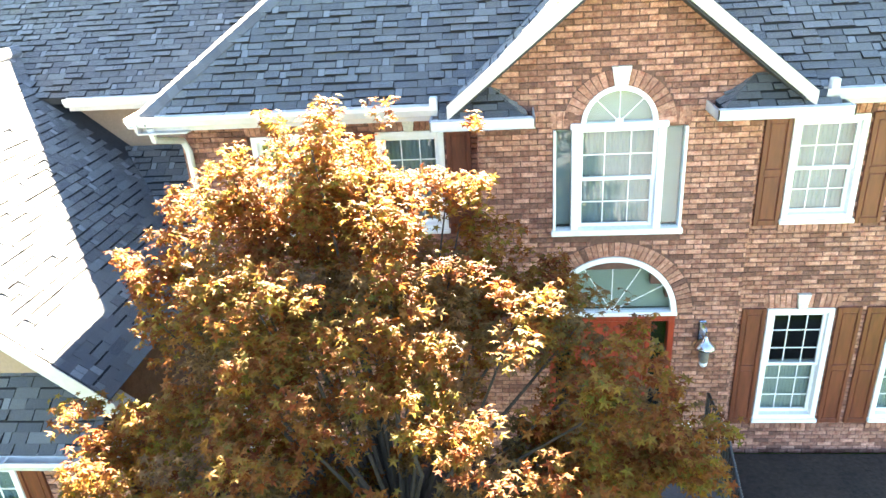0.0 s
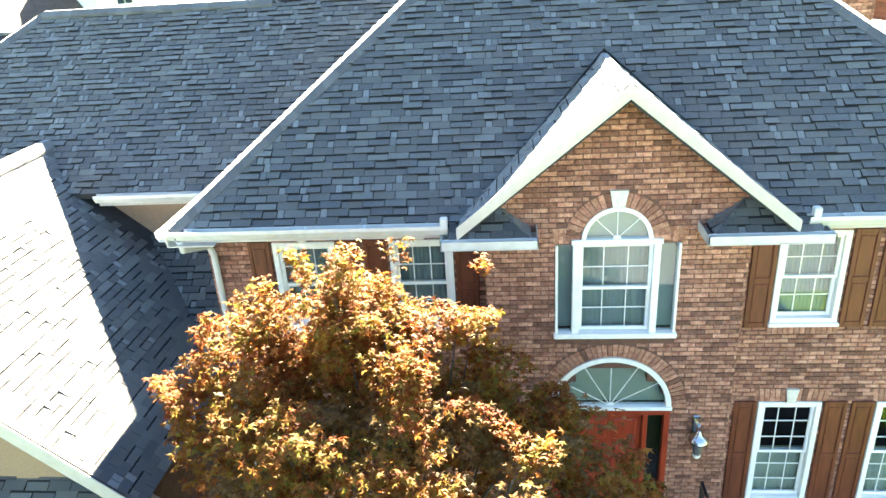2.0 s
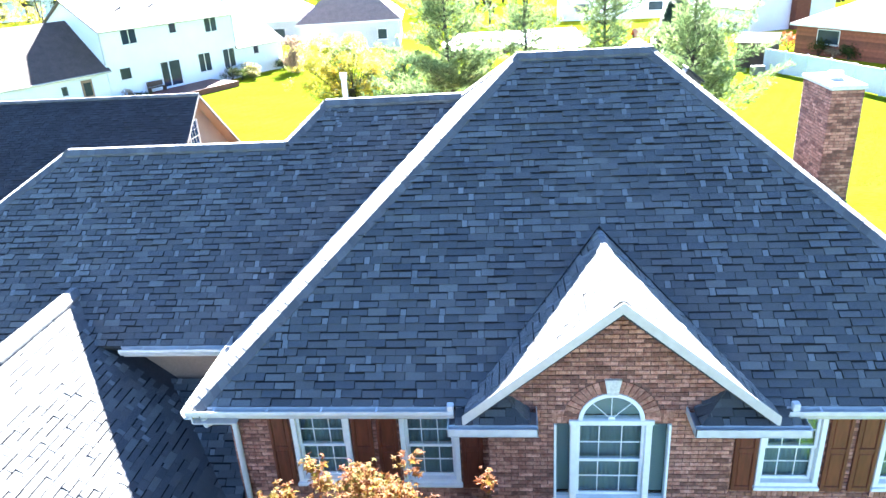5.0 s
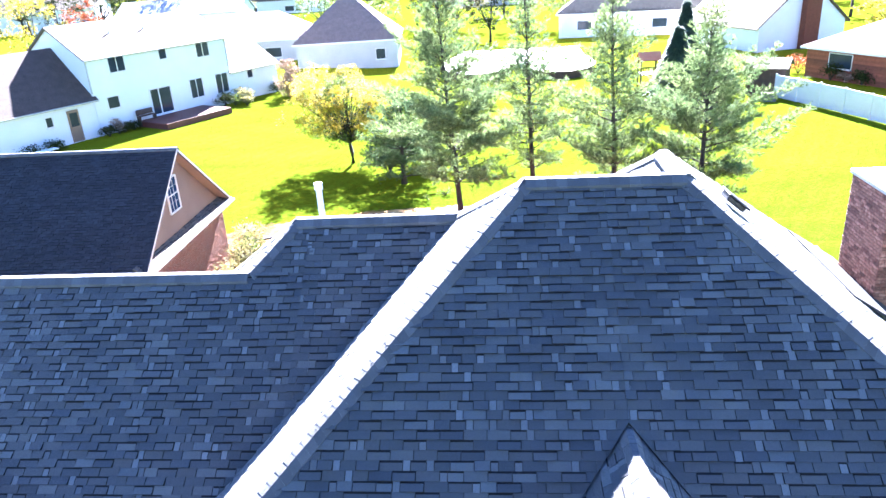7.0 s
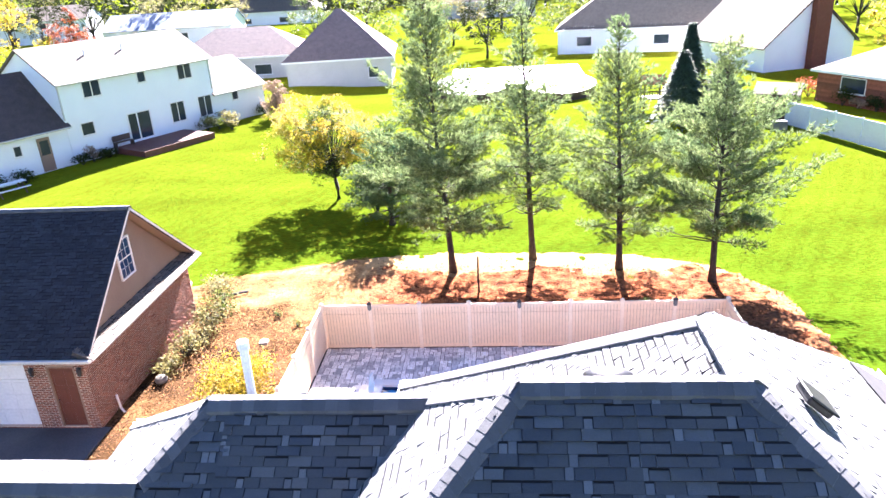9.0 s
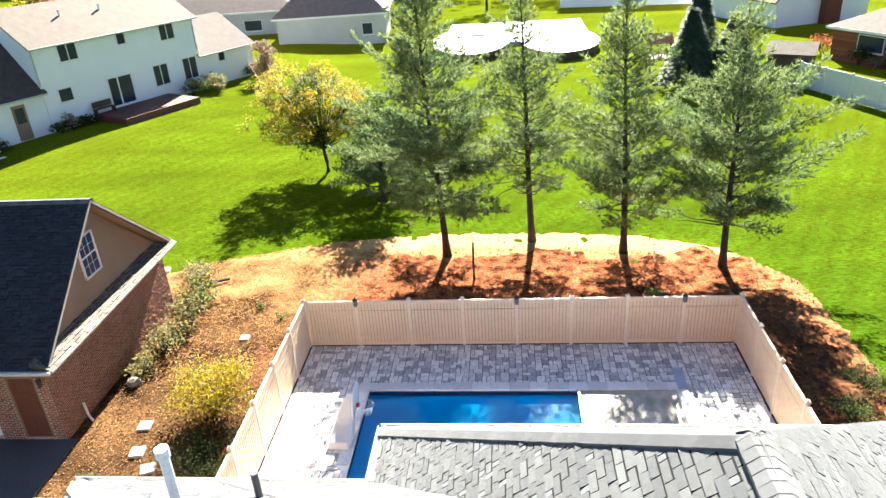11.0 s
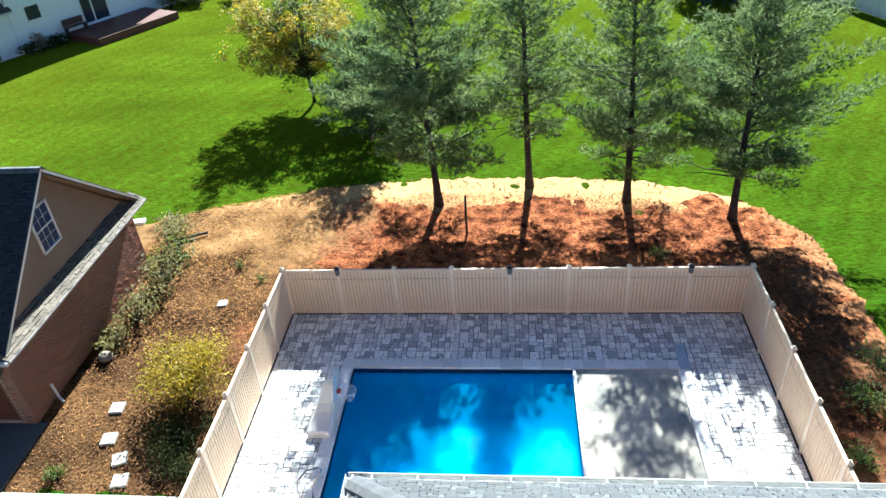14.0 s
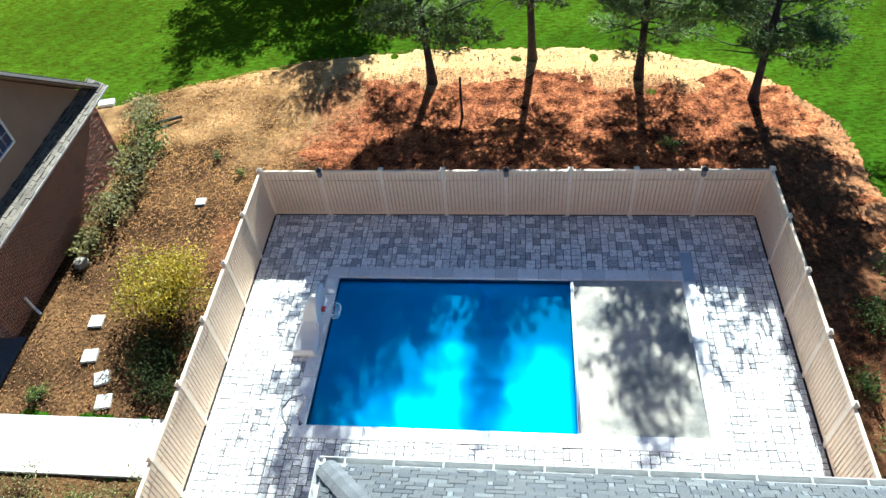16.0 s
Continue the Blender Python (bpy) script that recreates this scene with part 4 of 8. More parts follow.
wall_b = front_wall("bay_wall", -0.08, 3.2, 0.1, 5.55, BAY_Y, pal_holes, [(FAN[0], FAN[1], 1.04), (1.575, 5.31, 0.66)], ((-0.44, 5.52), (3.6, 5.52), (1.58, 7.21)),
                    lambda u, z: 2.5 < u < 3.2 and 2.8 < z or u < 0.75 and z > 4.4, 300, "tumbled brick entry bay with a gable", [])
bay_place = lambda u, d, z: (u, BAY_Y - d, z)
radial_bricks(FAN[0], FAN[1], 0.84, 1.03, bay_place, wall_b, 42)
radial_bricks(1.575, 5.31, 0.45, 0.65, bay_place, wall_b, 22)
soldier_bricks(0.78, 1.12, 5.29, 5.5, bay_place, wall_b)
soldier_bricks(2.03, 2.40, 5.29, 5.5, bay_place, wall_b)
# mortar closing the arch shoulders behind the ring
for cx, cz, r, w in ((FAN[0], FAN[1], 0.81, 0.16), (1.575, 5.31, 0.44, 0.14)):
    g = Geo()
    n = 20
    for i in range(n):
        a, b = math.pi * i / n, math.pi * (i + 1) / n
        g.prism([(cx + q * math.cos(s), BAY_Y + 0.002, cz + q * math.sin(s)) for s, q in ((a, r), (b, r), (b, r + w + 0.1), (a, r + w + 0.1))], (0, 0.2, 0))
    part("arch_backing", g, M_mortar, wall_b)
for x in (-0.08, 3.2):
    s = -1 if x < 0 else 1
    g = Geo().box(min(x, x - s * 0.2), max(x, x - s * 0.2), BAY_Y + 0.02, MAIN_Y + 0.1, 0.1, 5.5)
    cheek = part("bay_cheek", g, M_mortar, house)
    brick_wall(BAY_Y, MAIN_Y, 0.1, 5.5, lambda u, d, z, x=x, s=s: (x + s * d, u, z), lambda u, z: True, 0.012, cheek, None, 0, (M_brick, M_brick1))
# plain outer walls of the rest of the house, and inner closing walls
for a in ((-3.95, -3.70, 9.2, 17.6, 0, 5.55), (6.75, 7.0, 9.2, 19.3, 0, 5.6), (-1.4, 6.9, 19.05, 19.3, 0, 5.45), (-1.45, -1.2, 17.4, 19.2, 0, 5.45)):
    part("side_wall", Geo().box(*a), M_mortar, house, "brick side wall")
for a in ((-11.1, -3.95, 10.72, 10.9, 0, 5.5), (-11.1, -10.9, 10.9, 16.4, 0, 5.5), (-11.1, -1.4, 16.3, 16.5, 0, 5.5)):
    part("wing_wall", Geo().box(*a), M_siding, house, "tan lap siding wall")
for z in (2.72,):
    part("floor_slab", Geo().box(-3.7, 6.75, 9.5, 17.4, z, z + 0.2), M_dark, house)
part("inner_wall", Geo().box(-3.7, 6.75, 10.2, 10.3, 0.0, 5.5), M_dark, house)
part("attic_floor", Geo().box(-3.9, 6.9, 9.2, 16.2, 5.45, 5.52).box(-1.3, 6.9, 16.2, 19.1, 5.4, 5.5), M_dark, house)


def keystone(cx, z0, z1, w0, w1, y):
    g = Geo().prism([(cx - w0 / 2, y - 0.05, z0), (cx + w0 / 2, y - 0.05, z0), (cx + w1 / 2, y - 0.05, z1), (cx - w1 / 2, y - 0.05, z1)], (0, 0.06, 0))
    part("keystone", g, M_stone, house, "pale cast stone keystone")


def sash(x0, x1, z0, z1, y, cols, rows, win, fw=0.045):
    g = Geo()
    for a in ((x0, x0 + fw, z0, z1), (x1 - fw, x1, z0, z1), (x0 + fw, x1 - fw, z0, z0 + fw), (x0 + fw, x1 - fw, z1 - fw, z1)):
        g.box(a[0], a[1], y, y + 0.04, a[2], a[3], 0.006)
    part("sash", g, M_white, win)
    m = Geo()
    for i in range(1, cols):
        x = x0 + (x1 - x0) * i / cols
        m.box(x - 0.006, x + 0.006, y + 0.012, y + 0.03, z0 + fw, z1 - fw)
    for i in range(1, rows):
        z = z0 + (z1 - z0) * i / rows
        m.box(x0 + fw, x1 - fw, y + 0.010, y + 0.028, z - 0.006, z + 0.006)
    if m.v:
        part("muntins", m, M_white, win)
    p = part("pane", Geo().box(x0 + fw * 0.6, x1 - fw * 0.6, y + 0.018, y + 0.022, z0 + fw * 0.6, z1 - fw * 0.6), M_pane, win)
    p.visible_shadow = False


def dh_window(x0, x1, z0, z1, y, blind=1.0):
    """Double-hung window, six lights over six, white frame and sill, blind behind."""
    win = Geo()
    fw = 0.075
    for a in ((x0, x0 + fw, z0, z1), (x1 - fw, x1, z0, z1), (x0 + fw, x1 - fw, z1 - fw, z1), (x0 + fw, x1 - fw, z0, z0 + fw)):
        win.box(a[0], a[1], y - 0.03, y + 0.12, a[2], a[3], 0.008)
    w = part("window", win, M_white, house, "white double-hung window with small panes")
    zm = (z0 + z1) / 2
    sash(x0 + fw, x1 - fw, zm - 0.02, z1 - fw, y + 0.015, 3, 2 if z1 - z0 < 1.6 else 3, w)
    sash(x0 + fw, x1 - fw, z0 + fw, zm + 0.02, y + 0.06, 3, 2 if z1 - z0 < 1.6 else 3, w)
    part("sill", Geo().box(x0 - 0.02, x1 + 0.02, y - 0.07, y + 0.06, z0 - 0.045, z0 + 0.012, 0.01), M_white, w)
    if blind > 0:
        zb = z1 - (z1 - z0) * blind
        b, n = Geo(), 26
        for i in range(n):
            xa, xb = x0 + 0.06 + (x1 - x0 - 0.12) * i / n, x0 + 0.06 + (x1 - x0 - 0.12) * (i + 1) / n
            ya, yb = y + (0.155, 0.166)[i % 2], y + (0.166, 0.155)[i % 2]
            b.add([(xa, ya, zb), (xb, yb, zb), (xb, yb, z1 - 0.03), (xa, ya, z1 - 0.03)], [(0, 1, 2, 3)])
        part("curtain", b, M_blind, w, "grey-green sheer curtain")
    return w


def shutter(x0, x1, z0, z1, y):
    g = Geo()
    g.box(x0, x1, y - 0.028, y - 0.012, z0, z1)
    for a in ((x0, x0 + 0.05, z0, z1), (x1 - 0.05, x1, z0, z1), (x0 + 0.05, x1 - 0.05, z0, z0 + 0.08), (x0 + 0.05, x1 - 0.05, z1 - 0.08, z1), (x0 + 0.05, x1 - 0.05, (z0 + z1) / 2 - 0.04, (z0 + z1) / 2 + 0.04)):
        g.box(a[0], a[1], y - 0.045, y - 0.026, a[2], a[3], 0.005)
    for a, b in ((z0 + 0.1, (z0 + z1) / 2 - 0.06), ((z0 + z1) / 2 + 0.06, z1 - 0.1)):
        g.box(x0 + 0.07, x1 - 0.07, y - 0.038, y - 0.026, a, b, 0.008)
    part("shutter", g, M_shutter, house, "dark red-brown panelled shutter")


for i, h in enumerate(win_R + win_L):
    low = h[2] < 2
    dh_window(*h, MAIN_Y, blind=0.0 if low else 1.0)
    sill_course(h[0], h[1], h[2] - 0.03, MAIN_Y, wall_r)
    shutter(h[0] - 0.34, h[0] - 0.03, h[2] - 0.06, h[3] + 0.02, MAIN_Y)
    shutter(h[1] + 0.03, h[1] + 0.34, h[2] - 0.06, h[3] + 0.02, MAIN_Y)
    cx = (h[0] + h[1]) / 2
    keystone(cx, h[3] + 0.005, h[3] + 0.23, 0.11, 0.17, MAIN_Y)
    if low:
        c, zc = Geo(), (h[2] + h[3]) / 2
        for j in range(30):
            a, b = h[0] + 0.06 + (h[1] - h[0] - 0.12) * j / 30, h[0] + 0.06 + (h[1] - h[0] - 0.12) * (j + 1) / 30
            ya, yb = MAIN_Y + (0.15, 0.162)[j % 2], MAIN_Y + (0.162, 0.15)[j % 2]
            c.add([(a, ya, zc), (b, yb, zc), (b, yb, h[2] + 0.02), (a, ya, h[2] + 0.02)], [(0, 1, 2, 3)])
        part("curtain", c, M_shade, house, "pale gathered cafe curtain")

# arched window over the entry
pal = Geo()
for a in ((PAL[0], PAL[0] + 0.035, PAL[2], PAL[3]), (PAL[1] - 0.035, PAL[1], PAL[2], PAL[3]), (1.03, 1.12, PAL[2], 5.30), (2.03, 2.12, PAL[2], 5.30)):
    pal.box(a[0], a[1], BAY_Y - 0.035, BAY_Y + 0.1, a[2], a[3], 0.008)
pal.box(1.01, 2.14, BAY_Y - 0.05, BAY_Y + 0.1, 5.27, 5.345, 0.01)
pal.box(PAL[0] - 0.02, PAL[1] + 0.02, BAY_Y - 0.07, BAY_Y + 0.1, PAL[2] - 0.03, PAL[2] + 0.045, 0.01)
n = 26
for i in range(n):
    a, b = math.pi * i / n, math.pi * (i + 1) / n
    pal.prism([(1.575 + q * math.cos(s), BAY_Y - 0.035, 5.33 + q * math.sin(s)) for s, q in ((a, 0.385), (b, 0.385), (b, 0.44), (a, 0.44))], (0, 0.12, 0))
palw = part("window", pal, M_white, house, "white three-part arched window above the door")
sash(1.12, 2.03, 4.62, 5.27, BAY_Y + 0.01, 3, 2, palw)
sash(1.12, 2.03, 4.0, 4.66, BAY_Y + 0.05, 3, 2, palw)
for x0, x1 in ((0.845, 1.03), (2.12, 2.335)):
    p = part("side_pane", Geo().box(x0, x1, BAY_Y + 0.03, BAY_Y + 0.035, 4.0, 5.25), M_pane, palw)
    p.visible_shadow = False
    part("side_blind", Geo().box(x0 - 0.01, x1 + 0.01, BAY_Y + 0.15, BAY_Y + 0.155, 4.0, 5.26), M_blind, palw)
g = Geo()
for i in range(26):
    a, b = 1.13 + 0.89 * i / 26, 1.13 + 0.89 * (i + 1) / 26
    ya, yb = BAY_Y + (0.155, 0.166)[i % 2], BAY_Y + (0.166, 0.155)[i % 2]
    g.add([(a, ya, 4.0), (b, yb, 4.0), (b, yb, 5.26), (a, ya, 5.26)], [(0, 1, 2, 3)])
part("curtain", g, M_blind, palw, "grey-green sheer curtain")


def fan(cx, cz, r, y, spokes, owner, hub):
    arc = [(cx + r * math.cos(math.pi * i / 28), y + 0.03, cz + r * math.sin(math.pi * i / 28)) for i in range(29)]
    p = part("fan_pane", Geo().prism(arc, (0, 0.004, 0)), M_pane, owner)
    p.visible_shadow = False
    # in the upper arch this pale sheet imitates a bright reflection in the glass
    part("fan_blind", Geo().prism([(a, b + 0.11, c) for a, b, c in arc], (0, 0.004, 0)), M_shade, owner, "pale green shade behind the fanlight")
    g = Geo()
    for i in range(1, spokes):
        s = math.pi * i / spokes
        g = Geo().cyl((cx + hub * math.cos(s), y + 0.022, cz + hub * math.sin(s)), (cx + r * math.cos(s), y + 0.022, cz + r * math.sin(s)), 0.006, n=6)
        part("fan_bar", g, M_white, owner)
    g = Geo().prism([(cx + hub * math.cos(math.pi * i / 10), y + 0.01, cz + hub * math.sin(math.pi * i / 10)) for i in range(11)], (0, 0.02, 0))
    part("fan_hub", g, M_white, owner)


fan(1.575, 5.34, 0.39, BAY_Y - 0.02, 4, palw, 0.05)
fl = Geo()
for i in range(32):
    a, b = math.pi * i / 32, math.pi * (i + 1) / 32
    fl.prism([(FAN[0] + q * math.cos(s), BAY_Y - 0.03, FAN[1] + q * math.sin(s)) for s, q in ((a, 0.76), (b, 0.76), (b, 0.83), (a, 0.83))], (0, 0.12, 0))
fl.box(FAN[0] - 0.84, FAN[0] + 0.84, BAY_Y - 0.045, BAY_Y + 0.09, FAN[1] - 0.03, FAN[1] + 0.03, 0.008)
flw = part("fanlight", fl, M_white, house, "white half-round fanlight over the entry door")
fan(FAN[0], FAN[1] + 0.02, 0.77, BAY_Y, 6, flw, 0.05)
# black sheet in place of the unlit hall behind the fanlight
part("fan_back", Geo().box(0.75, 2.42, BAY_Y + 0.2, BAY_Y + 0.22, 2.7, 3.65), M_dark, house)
keystone(1.575, 5.755, 5.99, 0.14, 0.22, BAY_Y)

# entry door with side lights
dz0, dz1 = 0.68, 2.73
fr = Geo()
for a in ((0.78, 0.86, dz0, dz1), (2.32, 2.40, dz0, dz1), (1.06, 1.13, dz0, dz1), (2.03, 2.10, dz0, dz1)):
    fr.box(a[0], a[1], BAY_Y - 0.03, BAY_Y + 0.12, a[2], a[3], 0.008)
fr.box(0.78, 2.40, BAY_Y - 0.035, BAY_Y + 0.12, dz1 - 0.07, dz1 + 0.005, 0.008)
fr.box(0.86, 1.06, BAY_Y + 0.0, BAY_Y + 0.08, dz0, dz0 + 0.55, 0.01)
fr.box(2.10, 2.32, BAY_Y + 0.0, BAY_Y + 0.08, dz0, dz0 + 0.55, 0.01)
entry = part("entry_door", fr, M_door, house, "red mahogany entry door with side lights")
leaf = Geo().box(1.13, 2.03, BAY_Y + 0.04, BAY_Y + 0.085, dz0, dz1 - 0.07, 0.004)
for a, b in ((1.2, 1.54), (1.62, 1.96)):
    for c, d in ((dz0 + 0.12, dz0 + 0.7), (dz0 + 0.82, dz0 + 1.4), (dz0 + 1.52, dz1 - 0.18)):
        leaf.box(a, b, BAY_Y + 0.022, BAY_Y + 0.05, c, d, 0.015)
part("door_leaf", leaf, M_door, entry)
part("door_knob", Geo().lathe((1.2, BAY_Y + 0.0, dz0 + 0.95), [(0.01, -0.03), (0.03, -0.015), (0.033, 0), (0.03, 0.015), (0.01, 0.03)], 12), M_metal, entry, smooth=True)
for a, b in ((0.88, 1.05), (2.115, 2.305)):
    p = part("side_light", Geo().box(a, b, BAY_Y + 0.03, BAY_Y + 0.036, dz0 + 0.55, dz1 - 0.07), M_pane, entry)
    p.visible_shadow = False
# black sheet in place of the unlit hall behind the side lights
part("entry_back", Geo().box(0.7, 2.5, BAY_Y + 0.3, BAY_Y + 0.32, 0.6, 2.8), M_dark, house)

# gable front on the side wing: siding, pent roof, brick below with a window
gs = Geo()
z = 3.3
while z < 5.95:
    xr = -7.25 + (6.0 - z) / 0.88
    xl = -7.25 - (6.0 - z) / 0.88
    gs.add([(xl, 6.52, z), (xr, 6.52, z), (xr - 0.12, 6.54, z + 0.125), (xl + 0.12, 6.54, z + 0.125), (xl, 6.545, z), (xr, 6.545, z)], [(0, 1, 2, 3), (0, 1, 5, 4)])
    z += 0.12
part("gable_siding", gs, M_siding, house, "tan lap siding in the gable")
part("gable_back", Geo().prism([(-10.3, 6.56, 3.2), (-4.2, 6.56, 3.2), (-7.25, 6.56, 5.9)], (0, 0.15, 0)), M_siding, house)
pent = part("pent_roof", Geo().box(-10.4, -4.1, 6.0, 6.55, 2.72, 2.82), M_felt, house, "narrow shingled pent roof under the gable")
shingle_facet([(-10.5, 5.86, 2.84), (-4.0, 5.86, 2.84), (-4.0, 6.55, 3.38), (-10.5, 6.55, 3.38)], pent)
gutter((-10.6, 5.86, 2.84), (-3.9, 5.86, 2.84), (0, -1, 0), house)
gw = (-6.35, -5.45, 0.75, 2.45)
front_gw = Geo()
wall_pieces(front_gw, -10.2, -4.15, 0.0, 2.8, [gw], lambda gg, a, b, c, d: gg.box(a, b, 6.4, 6.6, c, d))
fgw = part("wing_brick_wall", front_gw, M_mortar, house, "tumbled brick wall under the pent roof", weld=True)
brick_wall(-10.2, -4.15, 0.0, 2.7, lambda u, d, z: (u, 6.4 - d, z), lambda u, z: not in_rect(u, z, gw), 0.012, fgw, None, 0, (M_brick, M_brick1))
dh_window(*gw, 6.4)
shutter(gw[1] + 0.03, gw[1] + 0.34, gw[2] - 0.05, gw[3] + 0.02, 6.4)
part("wing_side_wall", Geo().box(-4.35, -4.15, 6.45, 9.2, 0, 3.4), M_mortar, house, "brick side wall")

# chimney
ch = (7.07, 7.72, 16.26, 17.78)
chim = part("chimney", Geo().box(ch[0], ch[1], ch[2], ch[3], 0, 8.06), M_mortar, house, "tall brick chimney with a pale cap")
for x, s in ((ch[0], -1), (ch[1], 1)):
    brick_wall(ch[2], ch[3], 4.8 if s > 0 else 5.0, 8.0, lambda u, d, z, x=x, s=s: (x + s * d, u, z), lambda u, z: True, 0.012, chim, None, 0, (M_brick, M_brick1))
brick_wall(ch[0], ch[1], 4.6, 8.0, lambda u, d, z: (u, ch[2] - d, z), lambda u, z: True, 0.012, chim, lambda u, z: True, 150, (M_brick, M_brick1))
part("chimney_cap", Geo().box(ch[0] - 0.05, ch[1] + 0.05, ch[2] - 0.05, ch[3] + 0.05, 8.06, 8.16, 0.02), M_stone, chim, "pale concrete cap")
part("flue", Geo().lathe((7.4, 17.0, 8.16), [(0.16, 0), (0.17, 0.03), (0.15, 0.05), (0.15, 0.16), (0.12, 0.16), (0.12, 0.05)], 14), M_stone, chim)
part("cricket_roof", Geo().prism([(6.2, 15.2, 6.6), (7.25, 15.2, 5.9), (7.25, 18.4, 5.9), (6.2, 18.4, 6.6)], (0, 0, 0.06)), M_felt, house)

# pipes and vents on the roofs
part("vent_pipe", Geo().tube([(-3.02, 15.1, 7.7), (-3.02, 15.1, 8.98)], 0.055, 12), M_pvc, house, "white plastic vent pipe")
part("vent_pipe_cap", Geo().cyl((-3.02, 15.1, 8.95), (-3.02, 15.1, 9.06), 0.075, n=12), M_pvc, house)
part("plumbing_vent", Geo().tube([(-2.85, 16.6, 6.6), (-2.85, 16.6, 7.3)], 0.05, 10), M_grey, house, "grey vent stack")
bv = Matrix.Translation((3.55, 13.98, 8.86)) @ Euler((0, radians(39.7), 0)).to_matrix().to_4x4()
part("box_vent", Geo().box(-0.17, 0.17, -0.17, 0.17, 0.02, 0.11, 0.02).box(-0.21, 0.21, -0.20, 0.20, 0.10, 0.13, 0.012).xf(bv), M_iron, house, "dark low roof vent")
bv = Matrix.Translation((1.42, 13.82, 9.17)) @ Euler((radians(-24), 0, 0)).to_matrix().to_4x4()
part("round_vent", Geo().lathe((0, 0, 0), [(0.3, -0.06), (0.3, 0.02), (0.17, 0.05), (0.17, 0.11), (0.27, 0.11), (0.25, 0.17), (0.15, 0.215), (0.02, 0.225)], 18).xf(bv), M_iron, house, "dark domed roof vent", smooth=True)

# ---------------------------------------------------------------- ground
POOL = (-4.02, 5.58, 23.15, 27.87)
YARD = (-6.57, 8.06, 19.0, 30.40)


def axis(lo, hi, fine_lo, fine_hi, step):
    a, x, s = [], fine_lo, step
    while x < fine_hi:
        a.append(x)
        x += step
    s, x = step, fine_lo
    while x > lo:
        s *= 1.25
        x -= s
        a.append(max(x, lo))
    s, x = step, fine_hi
    while x < hi:
        a.append(x)
        s *= 1.25
        x += s
    a.append(hi)
    return sorted(set(a))


gx, gy = axis(-900, 900, -40, 40, 2.0), axis(-120, 1500, 0, 90, 2.0)
gx = sorted(set(gx) | {YARD[0] - 0.2, YARD[1] + 0.2})
gy = sorted(set(gy) | {YARD[2], YARD[3] + 0.2})
g = Geo()
for y in gy:
    for x in gx:
        inside = YARD[0] - 0.3 < x < YARD[1] + 0.3 and YARD[2] - 0.1 < y < YARD[3] + 0.3
        g.v.append((x, y, -0.12 if inside else ground_z(x, y)))
nx = len(gx)
for j in range(len(gy) - 1):
    for i in range(nx - 1):
        cx, cy = (gx[i] + gx[i + 1]) / 2, (gy[j] + gy[j + 1]) / 2
        if POOL[0] - 0.6 < cx < POOL[1] + 0.6 and POOL[2] - 0.6 < cy < POOL[3] + 0.6:
            continue
        g.f.append((j * nx + i, j * nx + i + 1, (j + 1) * nx + i + 1, (j + 1) * nx + i))
single("ground", g, M_grass, "mown green lawn rolling out to the neighbouring gardens", "lawn", kind="structure", smooth=True, fix=False)


def bed(name, edge, material, label, z=0.03, rough_edge=0.5, cell=0.2, lump=0.009):
    """A raised bed: a fine grid clipped by edge(x, y) > 0, with a ragged rim and a lumpy top."""
    x0, x1, y0, y1, test = edge
    g, ix = Geo(), {}
    nx, ny = int((x1 - x0) / cell), int((y1 - y0) / cell)
    for j in range(ny + 1):
        for i in range(nx + 1):
            x, y = x0 + i * cell + rng.uniform(-0.1, 0.1) * cell, y0 + j * cell + rng.uniform(-0.1, 0.1) * cell
            d = test(x, y) + rough_edge * noise.noise((x * 1.3, y * 1.3, 3.0)) + 0.13 * noise.noise((x * 4, y * 4, 1.0))
            h = z + 0.05 * noise.noise((x * 0.9, y * 0.9, 5.0)) + lump * rng.random()
            ix[i, j] = (len(g.v), d)
            g.v.append((x, y, ground_z(x, y) + (h if d > 0.25 else h * max(0, d / 0.25) - 0.05)))
    for j in range(ny):
        for i in range(nx):
            q = [ix[i, j], ix[i + 1, j], ix[i + 1, j + 1], ix[i, j + 1]]
            if max(d for _, d in q) > -0.1:
                g.f.append(tuple(k for k, _ in q))
    return single(name, g, material, label, "garden bed", kind="structure", smooth=True, fix=False)


def rim(x, y):
    """Distance inside the arc of the bed behind the fence."""
    top = 40.4 - 0.0 * x - 0.030 * max(0, x - 2.0) ** 2 - 0.018 * max(0, 1.0 - x) ** 2 + 0.012 * max(0, -8 - x) ** 2
    top = top if x < 9 else top - 0.25 * (x - 9) ** 2
    return min(top - y, 12.1 - x, x + 16.5)


bed("dry_bed", (-15.5, -5.0, 20.0, 41.5, lambda x, y: min(rim(x, y), -6.6 - x + 1.2 * math.sin(y * 0.7) if y > 31 else 9, 0.9 + (0 if not (YARD[0] - 0.1 < x < YARD[1] + 0.1 and y < YARD[3]) else -9), 9 if x > -13.0 or y > 34 else -9,
                                                            (23.1 - 22.9 + (y - 23.1)) if x < YARD[0] else 9)), M_soil, "dry brown mulch and leaf bed beside the pool fence", 0.03)
bed("straw_bed", (-13.5, 12.6, 20.0, 41.5, lambda x, y: min(rim(x, y), x + 12.3 + 1.2 * math.sin(y * 0.8) + 0.9 * math.sin(x * 2.1) if y > 34.0 + 0.5 * (x + 9) else (x + 8.6 if y > 30.4 else x - 8.15))), M_soil, "bleached tan straw strip along the lawn", 0.035, 0.22, 0.1, 0.002)
